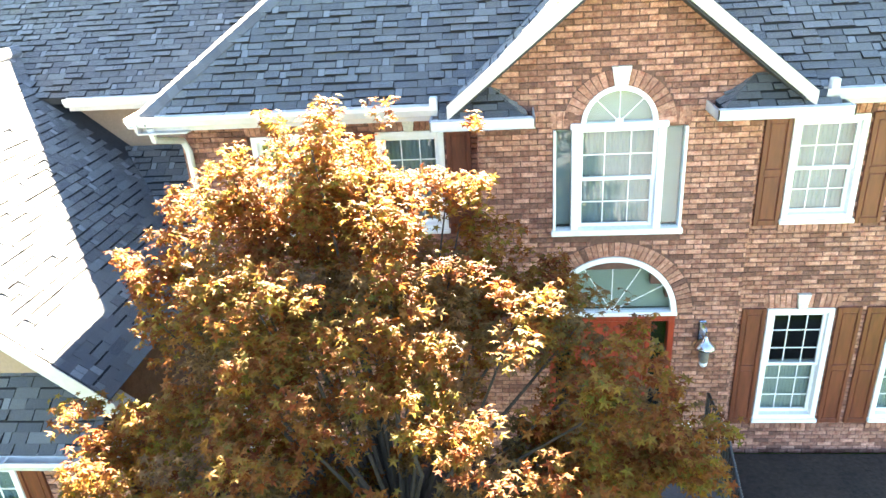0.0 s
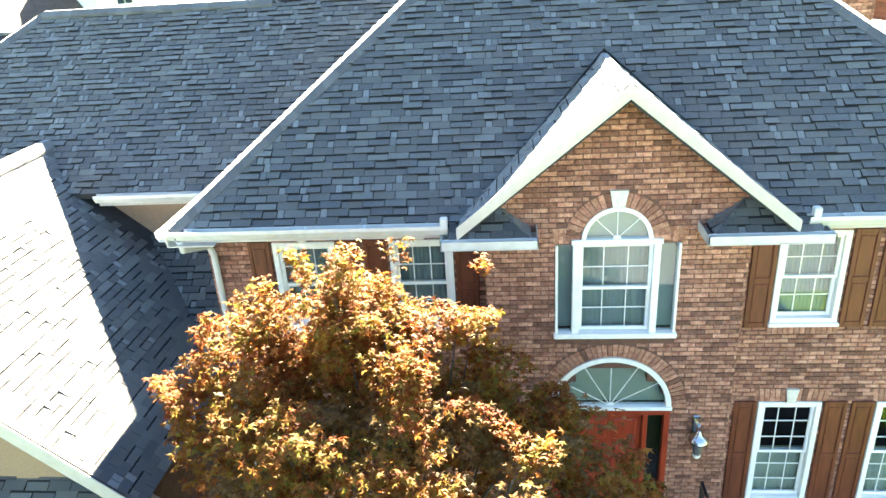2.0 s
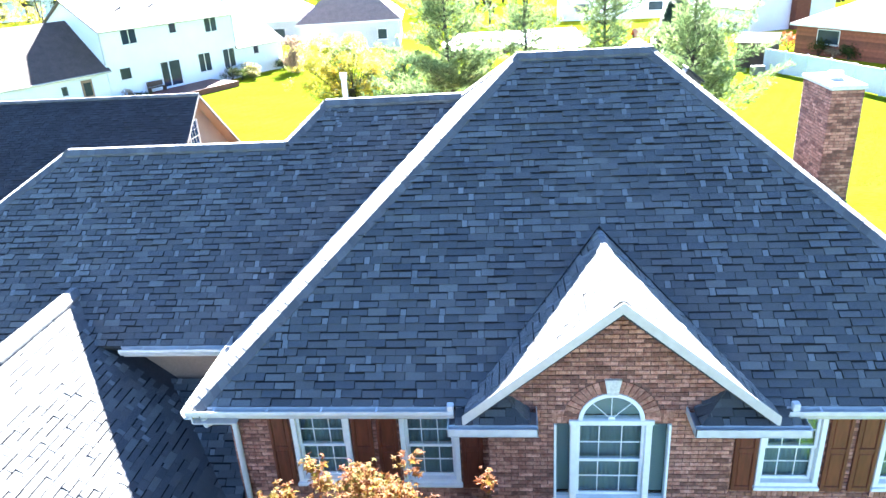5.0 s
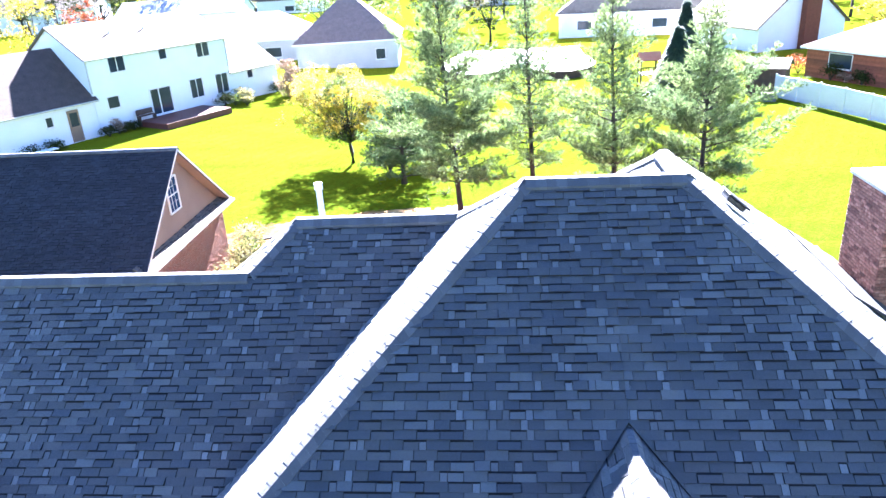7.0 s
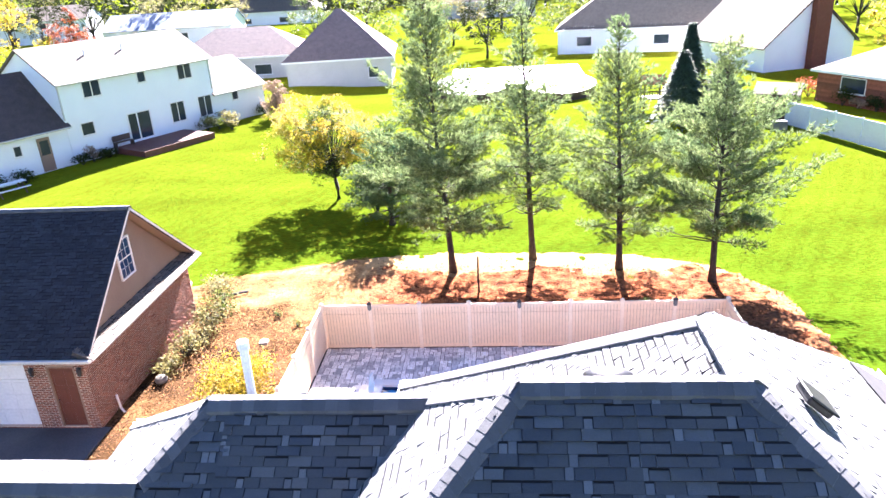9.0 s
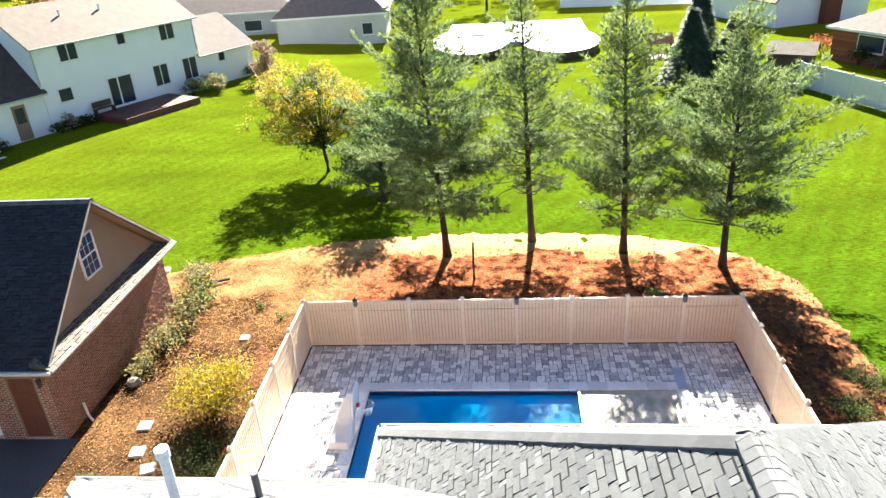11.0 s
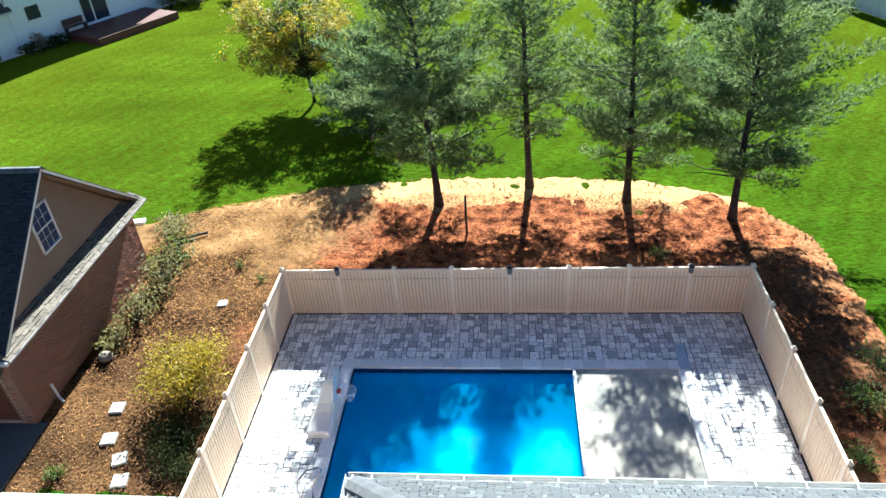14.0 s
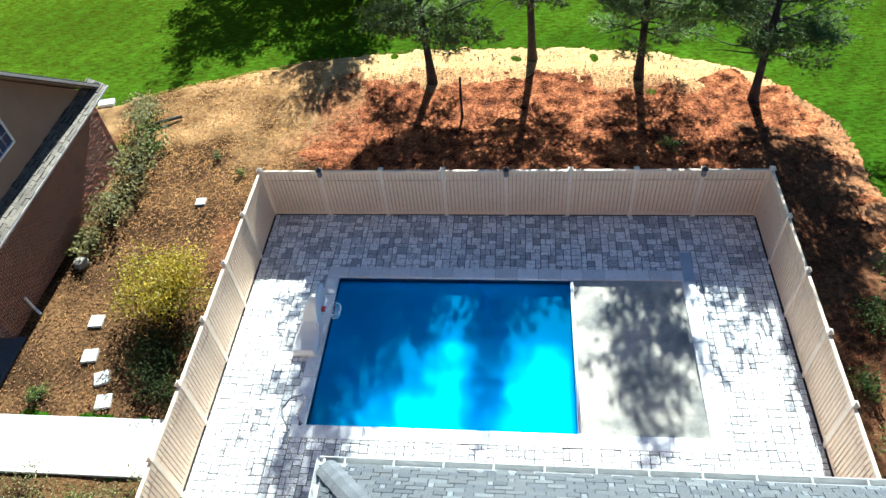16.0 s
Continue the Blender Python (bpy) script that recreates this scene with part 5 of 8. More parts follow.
bed("pine_straw_bed", (-7.5, 12.4, 20.0, 41.0, lambda x, y: min(rim(x, y) - (2.1 if x < 7 else max(0.6, 2.1 - 0.7 * (x - 7))) + 0.35 * math.sin(x * 0.9), (x + 5.6 + 0.8 * math.sin(y)) if y > 30.4 else x - 8.2)), M_mulch,
    "red-brown pine straw under the pines", 0.055, 1.5, 0.12)

# brown mulch with the last pine's dappled shade darkened into its colour
bed("shaded_bed", (8.1, 12.2, 20.0, 36.5, lambda x, y: min(rim(x, y) - 0.9, x - 8.2, 35.3 - y - 0.25 * (x - 8))), M_shaded_mulch, "brown mulch bed beside the pool fence, darkened for pine shade", 0.085, 0.9, 0.15)
bed("path_bed", (-12.9, -6.5, 19.2, 22.0, lambda x, y: min(21.9 - y, y - 19.3, -6.75 - x, x + 12.5)), M_soil, "weedy brown bed beside the concrete path", 0.03, 0.2)

# litter: loose needles, cones and leaves over the beds
g = Geo()
for k in range(95000):
    x, y = rng.uniform(-14, 12), rng.uniform(21, 40.5)
    if k > 42000 and (x > -6.4 or y > 33):
        continue
    if rim(x, y) < 0.2 or (YARD[0] - 0.1 < x < YARD[1] + 0.1 and y < YARD[3] + 0.15) or (x < -12.6 and y < 34) or (y < 23.2 and x < 0):
        continue
    s, a, z = rng.uniform(0.012, 0.042), rng.uniform(0, 6.3), ground_z(x, y) + 0.045 + 0.05 * noise.noise((x * 0.9, y * 0.9, 5.0)) + 0.02 * rng.random()
    dx, dy = s * math.cos(a), s * math.sin(a)
    tl = rng.uniform(-0.01, 0.025)
    g.add([(x + dx, y + dy, z + tl), (x - dy * 0.5, y + dx * 0.5, z + 0.012), (x - dx, y - dy, z), (x + dy * 0.5, y - dx * 0.5, z + 0.01)], [(0, 1, 2, 3)])
single("leaf_litter", g, M_litter, "fallen leaves and pine cones scattered on the beds", "leaves", kind="stuff", fix=False)

# cones and dark leaves on the pale strip
g = Geo()
for k in range(1500):
    x, y = rng.uniform(-8, 12), rng.uniform(32, 40.6)
    if not 0.25 < rim(x, y) < 2.6 or noise.noise((x * 0.7, y * 0.7, 4.0)) < -0.12:
        continue
    s, a, z = rng.uniform(0.025, 0.06), rng.uniform(0, 6.3), ground_z(x, y) + 0.06 + 0.05 * noise.noise((x * 0.9, y * 0.9, 5.0))
    u, v = Vector((math.cos(a), math.sin(a), rng.uniform(-0.1, 0.3))) * s, Vector((-math.sin(a), math.cos(a), 0)) * s * 0.5
    c = Vector((x, y, z))
    g.add([c + u, c + v, c - u, c - v, c + Vector((0, 0, 0.045))], [(0, 1, 4), (1, 2, 4), (2, 3, 4), (3, 0, 4)])
single("pine_cones", g, M_darkbrn, "dark pine cones and curled leaves on the pale straw", "pine cones", kind="stuff", fix=False)

# shredded straw and needles, fibre by fibre
M_fibre = mat("straw_fibre", (0.29, 0.15, 0.05), (0.52, 0.30, 0.11), scale=0.7, rough=0.9, spec=0.1, bump=0, leaf=0.2, rnd="island", tints=[(0.22, 0.16, 0.13), (0.55, 0.45, 0.4), (0.9, 0.85, 0.8), (1.1, 1.05, 1.0), (1.45, 1.45, 1.4)])
M_needle_fall = mat("fallen_needles", (0.14, 0.042, 0.017), (0.37, 0.13, 0.054), scale=0.9, rough=0.9, spec=0.1, bump=0, leaf=0.2, rnd="island", tints=[(0.15, 0.12, 0.12), (0.45, 0.4, 0.36), (0.9, 0.85, 0.8), (1.1, 1.05, 1.0), (1.35, 1.35, 1.3)])
fib = {"tan": Geo(), "red": Geo()}
for k in range(120000):
    x, y = rng.uniform(-13.5, 12), rng.uniform(23.2, 40.5)
    if rim(x, y) < 0.1 or (YARD[0] - 0.1 < x < YARD[1] + 0.1 and y < YARD[3] + 0.15) or (x < -12.6 and y < 33.4):
        continue
    edge = rim(x, y) + 0.5 * noise.noise((x, y, 2.0))
    red = x > -6.2 + 0.8 * noise.noise((x * 0.8, y * 0.8, 9.0)) and edge > 1.7
    if (not red and x < -6.5 and rng.random() > max(0.03, 0.10 * (y - 27.0))) or (not red and x > -6.5) or (red and rng.random() < 0.45):
        continue
    s, a = rng.uniform(0.03, 0.075), rng.uniform(0, 6.3)
    z = ground_z(x, y) + 0.05 + 0.05 * noise.noise((x * 0.9, y * 0.9, 5.0)) + 0.02 * rng.random() + (0.03 if red else 0.0)
    dx, dy, wx, wy = s * math.cos(a), s * math.sin(a), -0.008 * math.sin(a), 0.008 * math.cos(a)
    up = rng.uniform(-0.012, 0.022)
    fib["red" if red else "tan"].add([(x - dx + wx, y - dy + wy, z), (x - dx - wx, y - dy - wy, z), (x + dx - wx, y + dy - wy, z + up), (x + dx + wx, y + dy + wy, z + up)], [(0, 1, 2, 3)])
single("straw_mulch", fib["tan"], M_fibre, "loose tan shredded straw over the dry bed", "mulch", kind="stuff", fix=False)
single("needle_mulch", fib["red"], M_needle_fall, "loose red-brown pine needles under the pines", "mulch", kind="stuff", fix=False)

# ---------------------------------------------------------------- pool deck, pool, cover
part_deck = single("pool_deck", Geo().box(YARD[0], YARD[1], YARD[2], POOL[2] - 0.3, -0.1, -0.005).box(YARD[0], YARD[1], POOL[3] + 0.3, YARD[3], -0.1, -0.005)
                   .box(YARD[0], POOL[0] - 0.3, POOL[2] - 0.3, POOL[3] + 0.3, -0.1, -0.005).box(POOL[1] + 0.3, YARD[1], POOL[2] - 0.3, POOL[3] + 0.3, -0.1, -0.005),
                   M_joint, "grey concrete paver terrace round the pool", "terrace", kind="structure")
pool = thing("swimming_pool", ((POOL[0] + POOL[1]) / 2, (POOL[2] + POOL[3]) / 2, -1.8), "rectangular in-ground swimming pool with blue walls", "pool")
x0, x1, y0, y1 = POOL
sh = Geo()
zb, t = -1.0, 0.18
sh.box(x0 - t, x1 + t, y0 - t, y1 + t, zb - t, zb)
part("floor", sh, M_shell, pool, "bright blue pool floor")
sh = Geo()
sh.box(x0 - t, x0, y0 - t, y1 + t, zb, -0.07).box(x1, x1 + t, y0 - t, y1 + t, zb, -0.07).box(x0, x1, y0 - t, y0, zb, -0.07).box(x0, x1, y1, y1 + t, zb, -0.07)
part("shell", sh, M_wallblue, pool, "dark blue pool walls")
st = Geo()
for i in range(3):
    q = 0.75 + 0.42 * i
    st.prism([(x0, y0, zb), (x0 + q, y0, zb), (x0, y0 + q * 1.5, zb)], (0, 0, 0.62 - 0.22 * i))
part("corner_steps", st, M_wallblue, pool, "three blue corner steps")
w = Geo()
nn = 60
for j in range(31):
    for i in range(nn + 1):
        w.v.append((x0 + (x1 - x0) * i / nn, y0 + (y1 - y0) * j / 30, -0.20 + 0.002 * noise.noise((i * 0.35, j * 0.35, 0))))
for j in range(30):
    for i in range(nn):
        w.f.append((j * (nn + 1) + i, j * (nn + 1) + i + 1, (j + 1) * (nn + 1) + i + 1, (j + 1) * (nn + 1) + i))
tb = Geo()
for a in ((x0, x0 + 0.012, y0, y1), (x1 - 0.012, x1, y0, y1), (x0, x1, y0, y0 + 0.012), (x0, x1, y1 - 0.012, y1)):
    tb.box(*a, -0.25, -0.072)
part("waterline_band", tb, M_navy, pool, "dark navy band along the waterline")
wat = part("water", w, M_water, pool, "clear blue water", smooth=True, fix=False)
wat.visible_shadow = False
CW = 0.36
cop = as_mesh("coping_stone", Geo().box(0.004, 0.596, 0, CW, -0.07, 0.02, 0.012), M_coping)


def stone_row(n, fx):
    for i in range(n):
        ob = new("coping_stone", cop)
        hang(ob, pool)
        ob.matrix_basis = fx(i)


nL = int((x1 - x0 + 2 * CW) / 0.6)
sx = (x1 - x0 + 2 * CW) / nL / 0.6
stone_row(nL, lambda i: Matrix.Translation((x0 - CW + i * 0.6 * sx, y1, 0)) @ Matrix.Diagonal((sx, 1, 1, 1)))
stone_row(nL, lambda i: Matrix.Translation((x0 - CW + i * 0.6 * sx, y0 - CW, 0)) @ Matrix.Diagonal((sx, 1, 1, 1)))
nS = int((y1 - y0) / 0.6)
sy = (y1 - y0) / nS / 0.6
stone_row(nS, lambda i: Matrix.Translation((x0, y0 + i * 0.6 * sy, 0)) @ pose(0, 0, 0, 0, 0, 90) @ Matrix.Diagonal((sy, 1, 1, 1)))
stone_row(nS, lambda i: Matrix.Translation((x1 + CW, y0 + i * 0.6 * sy, 0)) @ pose(0, 0, 0, 0, 0, 90) @ Matrix.Diagonal((sy, 1, 1, 1)))

# the automatic cover, partly drawn
CX = 2.6
cv = thing("pool_cover", ((CX + x1) / 2, (y0 + y1) / 2, -0.05), "grey vinyl automatic pool cover, partly drawn, wet and wrinkled", "pool cover")
g = Geo()
na, nb = 70, 90
for j in range(nb + 1):
    for i in range(na + 1):
        u, v = i / na, j / nb
        x, y = CX + (x1 - CX) * u, y0 + 0.02 + (y1 - y0 - 0.04) * v
        sag = -0.05 * math.sin(math.pi * v) * (0.4 + 0.6 * u)
        wr = 0.022 * noise.noise((x * 1.1, y * 0.9, 2.0)) + 0.012 * noise.noise((x * 3.5 + y, y * 1.6, 7.0)) * u
        fold = -0.02 * math.exp(-((x - (5.45 - 0.12 * abs(y - 27.5))) / 0.05) ** 2)
        g.v.append((x, y, -0.03 + sag + wr + fold))
for j in range(nb):
    for i in range(na):
        g.f.append((j * (na + 1) + i, j * (na + 1) + i + 1, (j + 1) * (na + 1) + i + 1, (j + 1) * (na + 1) + i))
part("sheet", g, M_cover, cv, smooth=True, fix=False)
part("leading_bar", Geo().tube([(CX, y0 + 0.02, -0.01), (CX, y1 - 0.02, -0.01)], 0.045, 10), M_pvc, cv, "pale leading edge bar", smooth=True)
single("cover_lid", Geo().box(x1 + 0.05, x1 + 0.36, y1 - 0.05, y1 + 1.0, 0.03, 0.06, 0.01), M_plank, "pale blue flat board lying at the pool corner", "board")

# pavers: three sizes in a running mosaic
PM = {}


def paver_mesh(w, d):
    k = (round(w, 3), round(d, 3))
    if k not in PM:
        PM[k] = as_mesh("paver", Geo().box(0.0085, w - 0.0085, 0.0085, d - 0.0085, -0.03, 0.009, 0.008), M_paver1)
    return PM[k]


def blocked(x, y, w, d):
    return x + w > POOL[0] - CW and x < POOL[1] + CW and y + d > POOL[2] - CW and y < POOL[3] + CW


gj, made = Geo(), 0
LAYOUTS = (((0, 0, 2, 2), (2, 0, 1, 2), (0, 2, 1, 1), (1, 2, 2, 1)), ((0, 0, 2, 2), (2, 0, 1, 1), (2, 1, 1, 2), (0, 2, 2, 1)),
           ((0, 0, 1.5, 1.5), (1.5, 0, 1.5, 1.5), (0, 1.5, 1.5, 1.5), (1.5, 1.5, 1.5, 1.5)), ((0, 0, 1, 1.5), (1, 0, 2, 1.5), (0, 1.5, 2, 1.5), (2, 1.5, 1, 1.5)),
           ((0, 0, 1.5, 1), (0, 1, 1.5, 2), (1.5, 0, 1.5, 2), (1.5, 2, 1.5, 1)))
UNIT = 0.145                                              # module of the mosaic; a cell is three modules square
cell_x = YARD[0] + 0.06
col = 0
while cell_x < YARD[1] - 0.06:
    cell_y = YARD[2] - (0.25 if col % 2 else 0.0)
    while cell_y < YARD[3] - 0.02:
        lay, swap, mx, my = rng.choice(LAYOUTS), rng.random() < 0.5, rng.random() < 0.5, rng.random() < 0.5
        for a, b, w, d in lay:
            if swap:
                a, b, w, d = b, a, d, w
            a, b = 3 - a - w if mx else a, 3 - b - d if my else b
            x, y, w, d = cell_x + a * UNIT, cell_y + b * UNIT, w * UNIT, d * UNIT
            a, b, c, e = max(x, YARD[0] + 0.06), min(x + w, YARD[1] - 0.06), max(y, YARD[2]), min(y + d, YARD[3] - 0.02)
            spans = [(a, b, c, e)]
            if blocked(a, c, b - a, e - c):
                spans = []
                if a < POOL[0] - CW:
                    spans.append((a, min(b, POOL[0] - CW), c, e))
                if b > POOL[1] + CW:
                    spans.append((max(a, POOL[1] + CW), b, c, e))
                u0, u1 = max(a, POOL[0] - CW), min(b, POOL[1] + CW)
                if e > POOL[3] + CW:
                    spans.append((u0, u1, max(c, POOL[3] + CW), e))
                if c < POOL[2] - CW:
                    spans.append((u0, u1, c, min(e, POOL[2] - CW)))
            for a, b, c, e in spans:
                if b - a < 0.03 or e - c < 0.03:
                    continue
                h = 0.005 * rng.random()
                if made < 300 and c > 28.3 and -5.5 < a < 6.5 and (a, b, c, e) == (x, x + w, y, y + d):
                    ob = new("paver", paver_mesh(w, d))
                    ob.parent = part_deck
                    ob.matrix_basis = Matrix.Translation((a, c, h))
                    made += 1
                else:
                    gj.box(a + 0.0085, b - 0.0085, c + 0.0085, e - 0.0085, -0.03, 0.009 + h, 0.008)
        cell_y += 3 * UNIT
    cell_x += 3 * UNIT
    col += 1
pv = new("pavers", as_mesh("pavers", gj, M_paver, fix=False))
pv.parent = part_deck
tagged(pv, kind="stuff")

# ---------------------------------------------------------------- fence
fence = thing("fence", (0.75, 30.4, 0), "tan vinyl privacy fence with capped posts round the pool", "fence")
postg = Geo().box(-0.062, 0.062, -0.062, 0.062, 0, 1.84, 0.008)
postg.add([(-0.075, -0.075, 1.84), (0.075, -0.075, 1.84), (0.075, 0.075, 1.84), (-0.075, 0.075, 1.84), (-0.075, -0.075, 1.875), (0.075, -0.075, 1.875), (0.075, 0.075, 1.875), (-0.075, 0.075, 1.875), (0, 0, 1.95)],
          [(0, 3, 2, 1), (0, 1, 5, 4), (1, 2, 6, 5), (2, 3, 7, 6), (3, 0, 4, 7), (4, 5, 8), (5, 6, 8), (6, 7, 8), (7, 4, 8)])
post_me = as_mesh("post", postg, M_post)
SP = 1.829
board_w = (SP - 0.13) / 15
board_me = as_mesh("board", Geo().box(0.013, board_w - 0.013, -0.032, 0.032, 0.1, 1.45, 0.005), M_vinyl)
board2_me = as_mesh("short_board", Geo().box(0.013, board_w - 0.013, -0.032, 0.032, 1.475, 1.74, 0.005), M_vinyl)
top_me = as_mesh("top_rail", Geo().box(0.0, SP - 0.13, -0.038, 0.038, 1.72, 1.82, 0.008), M_vinyl)
low_me = as_mesh("bottom_rail", Geo().box(0.0, SP - 0.13, -0.038, 0.038, 0.05, 0.17, 0.008), M_vinyl)
# backing in darker tan: shade between the boards, set by colour
M_groove_shade = mat("vinyl_groove", (0.50, 0.375, 0.265), (0.55, 0.42, 0.30), scale=1.4, rough=0.6, bump=0.03, fine=0.06, fscale=8)
sheet_me = as_mesh("panel", Geo().box(0.0, SP - 0.13, -0.0015, 0.0015, 0.15, 1.75), M_groove_shade)


kick_me = as_mesh("kick_board", Geo().box(0.0, SP - 0.13, -0.015, 0.015, -0.05, 0.05), M_darkbrn)


def fence_run(p, ang, n, first=True):
    for i in range(n + 1):
        if i or first:
            ob = new("post", post_me)
            hang(ob, fence)
            ob.matrix_basis = pose(*p, 0, 0, ang) @ Matrix.Translation((i * SP, 0, 0))
        if i < n:
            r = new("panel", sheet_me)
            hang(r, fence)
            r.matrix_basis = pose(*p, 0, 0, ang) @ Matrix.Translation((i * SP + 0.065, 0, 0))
            kb = new("kick_board", kick_me)
            kb.parent = r
            for me in (top_me, low_me):
                new(me.name.split(".")[0], me).parent = r
            for k in range(15):
                for me in (board_me, board2_me):
                    b = new(me.name.split(".")[0], me)
                    b.parent = r
                    b.matrix_basis = Matrix.Translation((k * board_w, 0.001 * (k % 2), 0))


fence_run((-6.57, 30.40, 0.0), 0, 8)
fence_run((-6.57, 30.40, 0.0), -90, 6, False)
fence_run((8.06, 30.40, 0.0), -90, 6, False)
for i in (1, 4, 7):
    x = -6.57 + SP * i
    lan = thing("post_light", (x, 30.33, 1.62), "small dark grey lantern clipped to a fence post", "post light", group="fence lights")
    part("lantern_body", Geo().lathe((x + 0.0, 30.31, 1.66), [(0.05, 0.0), (0.075, 0.05), (0.075, 0.2), (0.05, 0.25)], 10), M_grey, lan, smooth=True)
    part("lantern_cap", Geo().lathe((x, 30.31, 1.9), [(0.095, 0.0), (0.09, 0.03), (0.03, 0.08), (0.012, 0.12)], 10), M_iron, lan)
    part("bracket", Geo().box(x - 0.02, x + 0.02, 30.31, 30.34, 1.63, 1.9), M_iron, lan)

# ---------------------------------------------------------------- detached garage
RY = 29.28
gar = thing("garage", (-17, RY, 0), "detached red brick garage with a dark shingle gable roof", "garage")
GX, GY0, GY1, GXE = -12.85, 25.45, 33.25, -23.0
GZ, GR = 2.80, 6.28
gf = [(GXE - 0.3, GY0 - 0.35, GZ), (-12.42, GY0 - 0.35, GZ), (-12.42, RY, GR), (GXE - 0.3, RY, GR)]
gb = [(-12.42, GY1 + 0.3, GZ), (GXE - 0.3, GY1 + 0.3, GZ), (GXE - 0.3, RY, GR), (-12.42, RY, GR)]
groof = part("roof", Geo().box(GXE, -13, RY - 0.1, RY + 0.1, 5.5, 5.9), M_felt, gar, "dark charcoal shingle gable roof")
M_gshingle = mat("charcoal_shingle", (0.013, 0.0145, 0.020), (0.024, 0.026, 0.033), scale=0.8, rough=0.75, bump=0.5, bscale=120, fine=0.3, fscale=150, rnd="island", lo=0.7, hi=1.5)
shingle_facet(gf, groof, material=M_gshingle)
shingle_facet(gb, groof, material=M_gshingle)
ridge_caps((GXE - 0.3, RY, GR), (-12.42, RY, GR), groof)
DOOR = (-14.15, -13.2, 0.1, 2.35)
OVER = (-19.6, -14.85, 0.1, 2.4)
gg = Geo()
wall_pieces(gg, GXE, GX, -0.1, 2.85, [DOOR, OVER], lambda q, a, b, c, d: q.box(a, b, GY0, GY0 + 0.2, c, d))
gw1 = part("front_wall", gg, M_gmortar, gar, "red brick front wall", weld=True)
brick_wall(GXE, GX, -0.05, 2.78, lambda u, d, z: (u, GY0 - d, z), lambda u, z: not in_rect(u, z, DOOR) and not in_rect(u, z, OVER), 0.011, gw1, None, 0, (M_gbrick, M_gbrick1), 0.022)
gw2 = part("side_wall", Geo().box(GX - 0.2, GX, GY0 + 0.2, GY1, -0.1, 2.85).box(GXE, GXE + 0.2, GY0 + 0.2, GY1, -0.1, 2.85).box(GXE, GX, GY1 - 0.2, GY1, -0.1, 2.82), M_gmortar, gar, "red brick end wall")
brick_wall(GY0, GY1, -0.05, 2.8, lambda u, d, z: (GX + d, u, z), lambda u, z: True, 0.011, gw2, lambda u, z: u < 29 and z > 0.9, 300, (M_gbrick, M_gbrick1), 0.022)
gs, z = Geo(), 2.9
while z < 6.0:
    hw = (6.05 - z) / ((GR - GZ) / (RY - GY0 + 0.35))
    gs.add([(GX + 0.042, RY - hw, z), (GX + 0.042, RY + hw, z), (GX + 0.012, RY + hw - 0.1, z + 0.115), (GX + 0.012, RY - hw + 0.1, z + 0.115), (GX + 0.008, RY - hw, z), (GX + 0.008, RY + hw, z)], [(0, 1, 2, 3), (0, 1, 5, 4)])
    z += 0.112
part("gable_siding", gs, M_siding, gar, "tan lap siding in the gable")
part("gable_back", Geo().prism([(GX, GY0 + 0.1, 2.6), (GX, GY1 - 0.1, 2.6), (GX, RY, 6.1)], (-0.15, 0, 0)), M_siding, gar)
for ya, za, yb, zb2 in ((GY0 - 0.35, GZ, RY, GR), (GY1 + 0.3, GZ, RY, GR)):
    part("rake_board", Geo().prism([(-12.44, ya, za - 0.02), (-12.44, yb, zb2 - 0.02), (-12.44, yb, zb2 - 0.12), (-12.44, ya, za - 0.12)], (0.03, 0, 0)), M_trim, gar)
    part("soffit", Geo().prism([(-12.44, ya, za - 0.16), (-12.44, yb, zb2 - 0.16), (-12.44, yb, zb2 - 0.19), (-12.44, ya, za - 0.19)], (-0.52, 0, 0)), M_siding, gar)
gpent = part("pent_roof", Geo().box(GX, -12.35, GY0 - 0.3, GY1 + 0.25, 2.70, 2.78), M_felt, gar, "shingled pent roof along the end wall")
M_lightsh = mat("weathered_shingle", (0.105, 0.086, 0.064), (0.165, 0.138, 0.105), scale=2, rough=0.8, bump=0.4, bscale=120, fine=0.3, fscale=120, rnd="island", lo=0.7, hi=1.3)
shingle_facet([(-12.28, GY0 - 0.35, 2.78), (-12.28, GY1 + 0.3, 2.78), (GX, GY1 + 0.3, 3.06), (GX, GY0 - 0.35, 3.06)], gpent, material=M_lightsh)
part("pent_fascia", Geo().box(-12.29, -12.26, GY0 - 0.35, GY1 + 0.3, 2.71, 2.78, 0.006), M_trim, gar)
part("front_gutter", Geo().box(GXE, -12.3, GY0 - 0.45, GY0 - 0.33, GZ - 0.12, GZ - 0.01, 0.02), M_gutter, gar)
wy = 28.93
gwin = Geo()
for a in ((wy - 0.47, wy - 0.42, 3.83, 5.22), (wy + 0.42, wy + 0.47, 3.83, 5.22), (wy - 0.47, wy + 0.47, 3.83, 3.89), (wy - 0.47, wy + 0.47, 5.17, 5.22)):
    gwin.box(GX + 0.0, GX + 0.10, a[0], a[1], a[2], a[3], 0.008)
gwin.box(GX + 0.04, GX + 0.08, wy - 0.43, wy + 0.43, 4.51, 4.55)
gwn = part("gable_window", gwin, M_white, gar, "white window in the gable")
part("gable_pane", Geo().box(GX + 0.042, GX + 0.05, wy - 0.43, wy + 0.43, 3.88, 5.18), M_gpane, gwn)
mm = Geo()
for q in (-0.13, 0.13):
    mm.box(GX + 0.05, GX + 0.065, wy + q - 0.0035, wy + q + 0.0035, 3.9, 5.12)
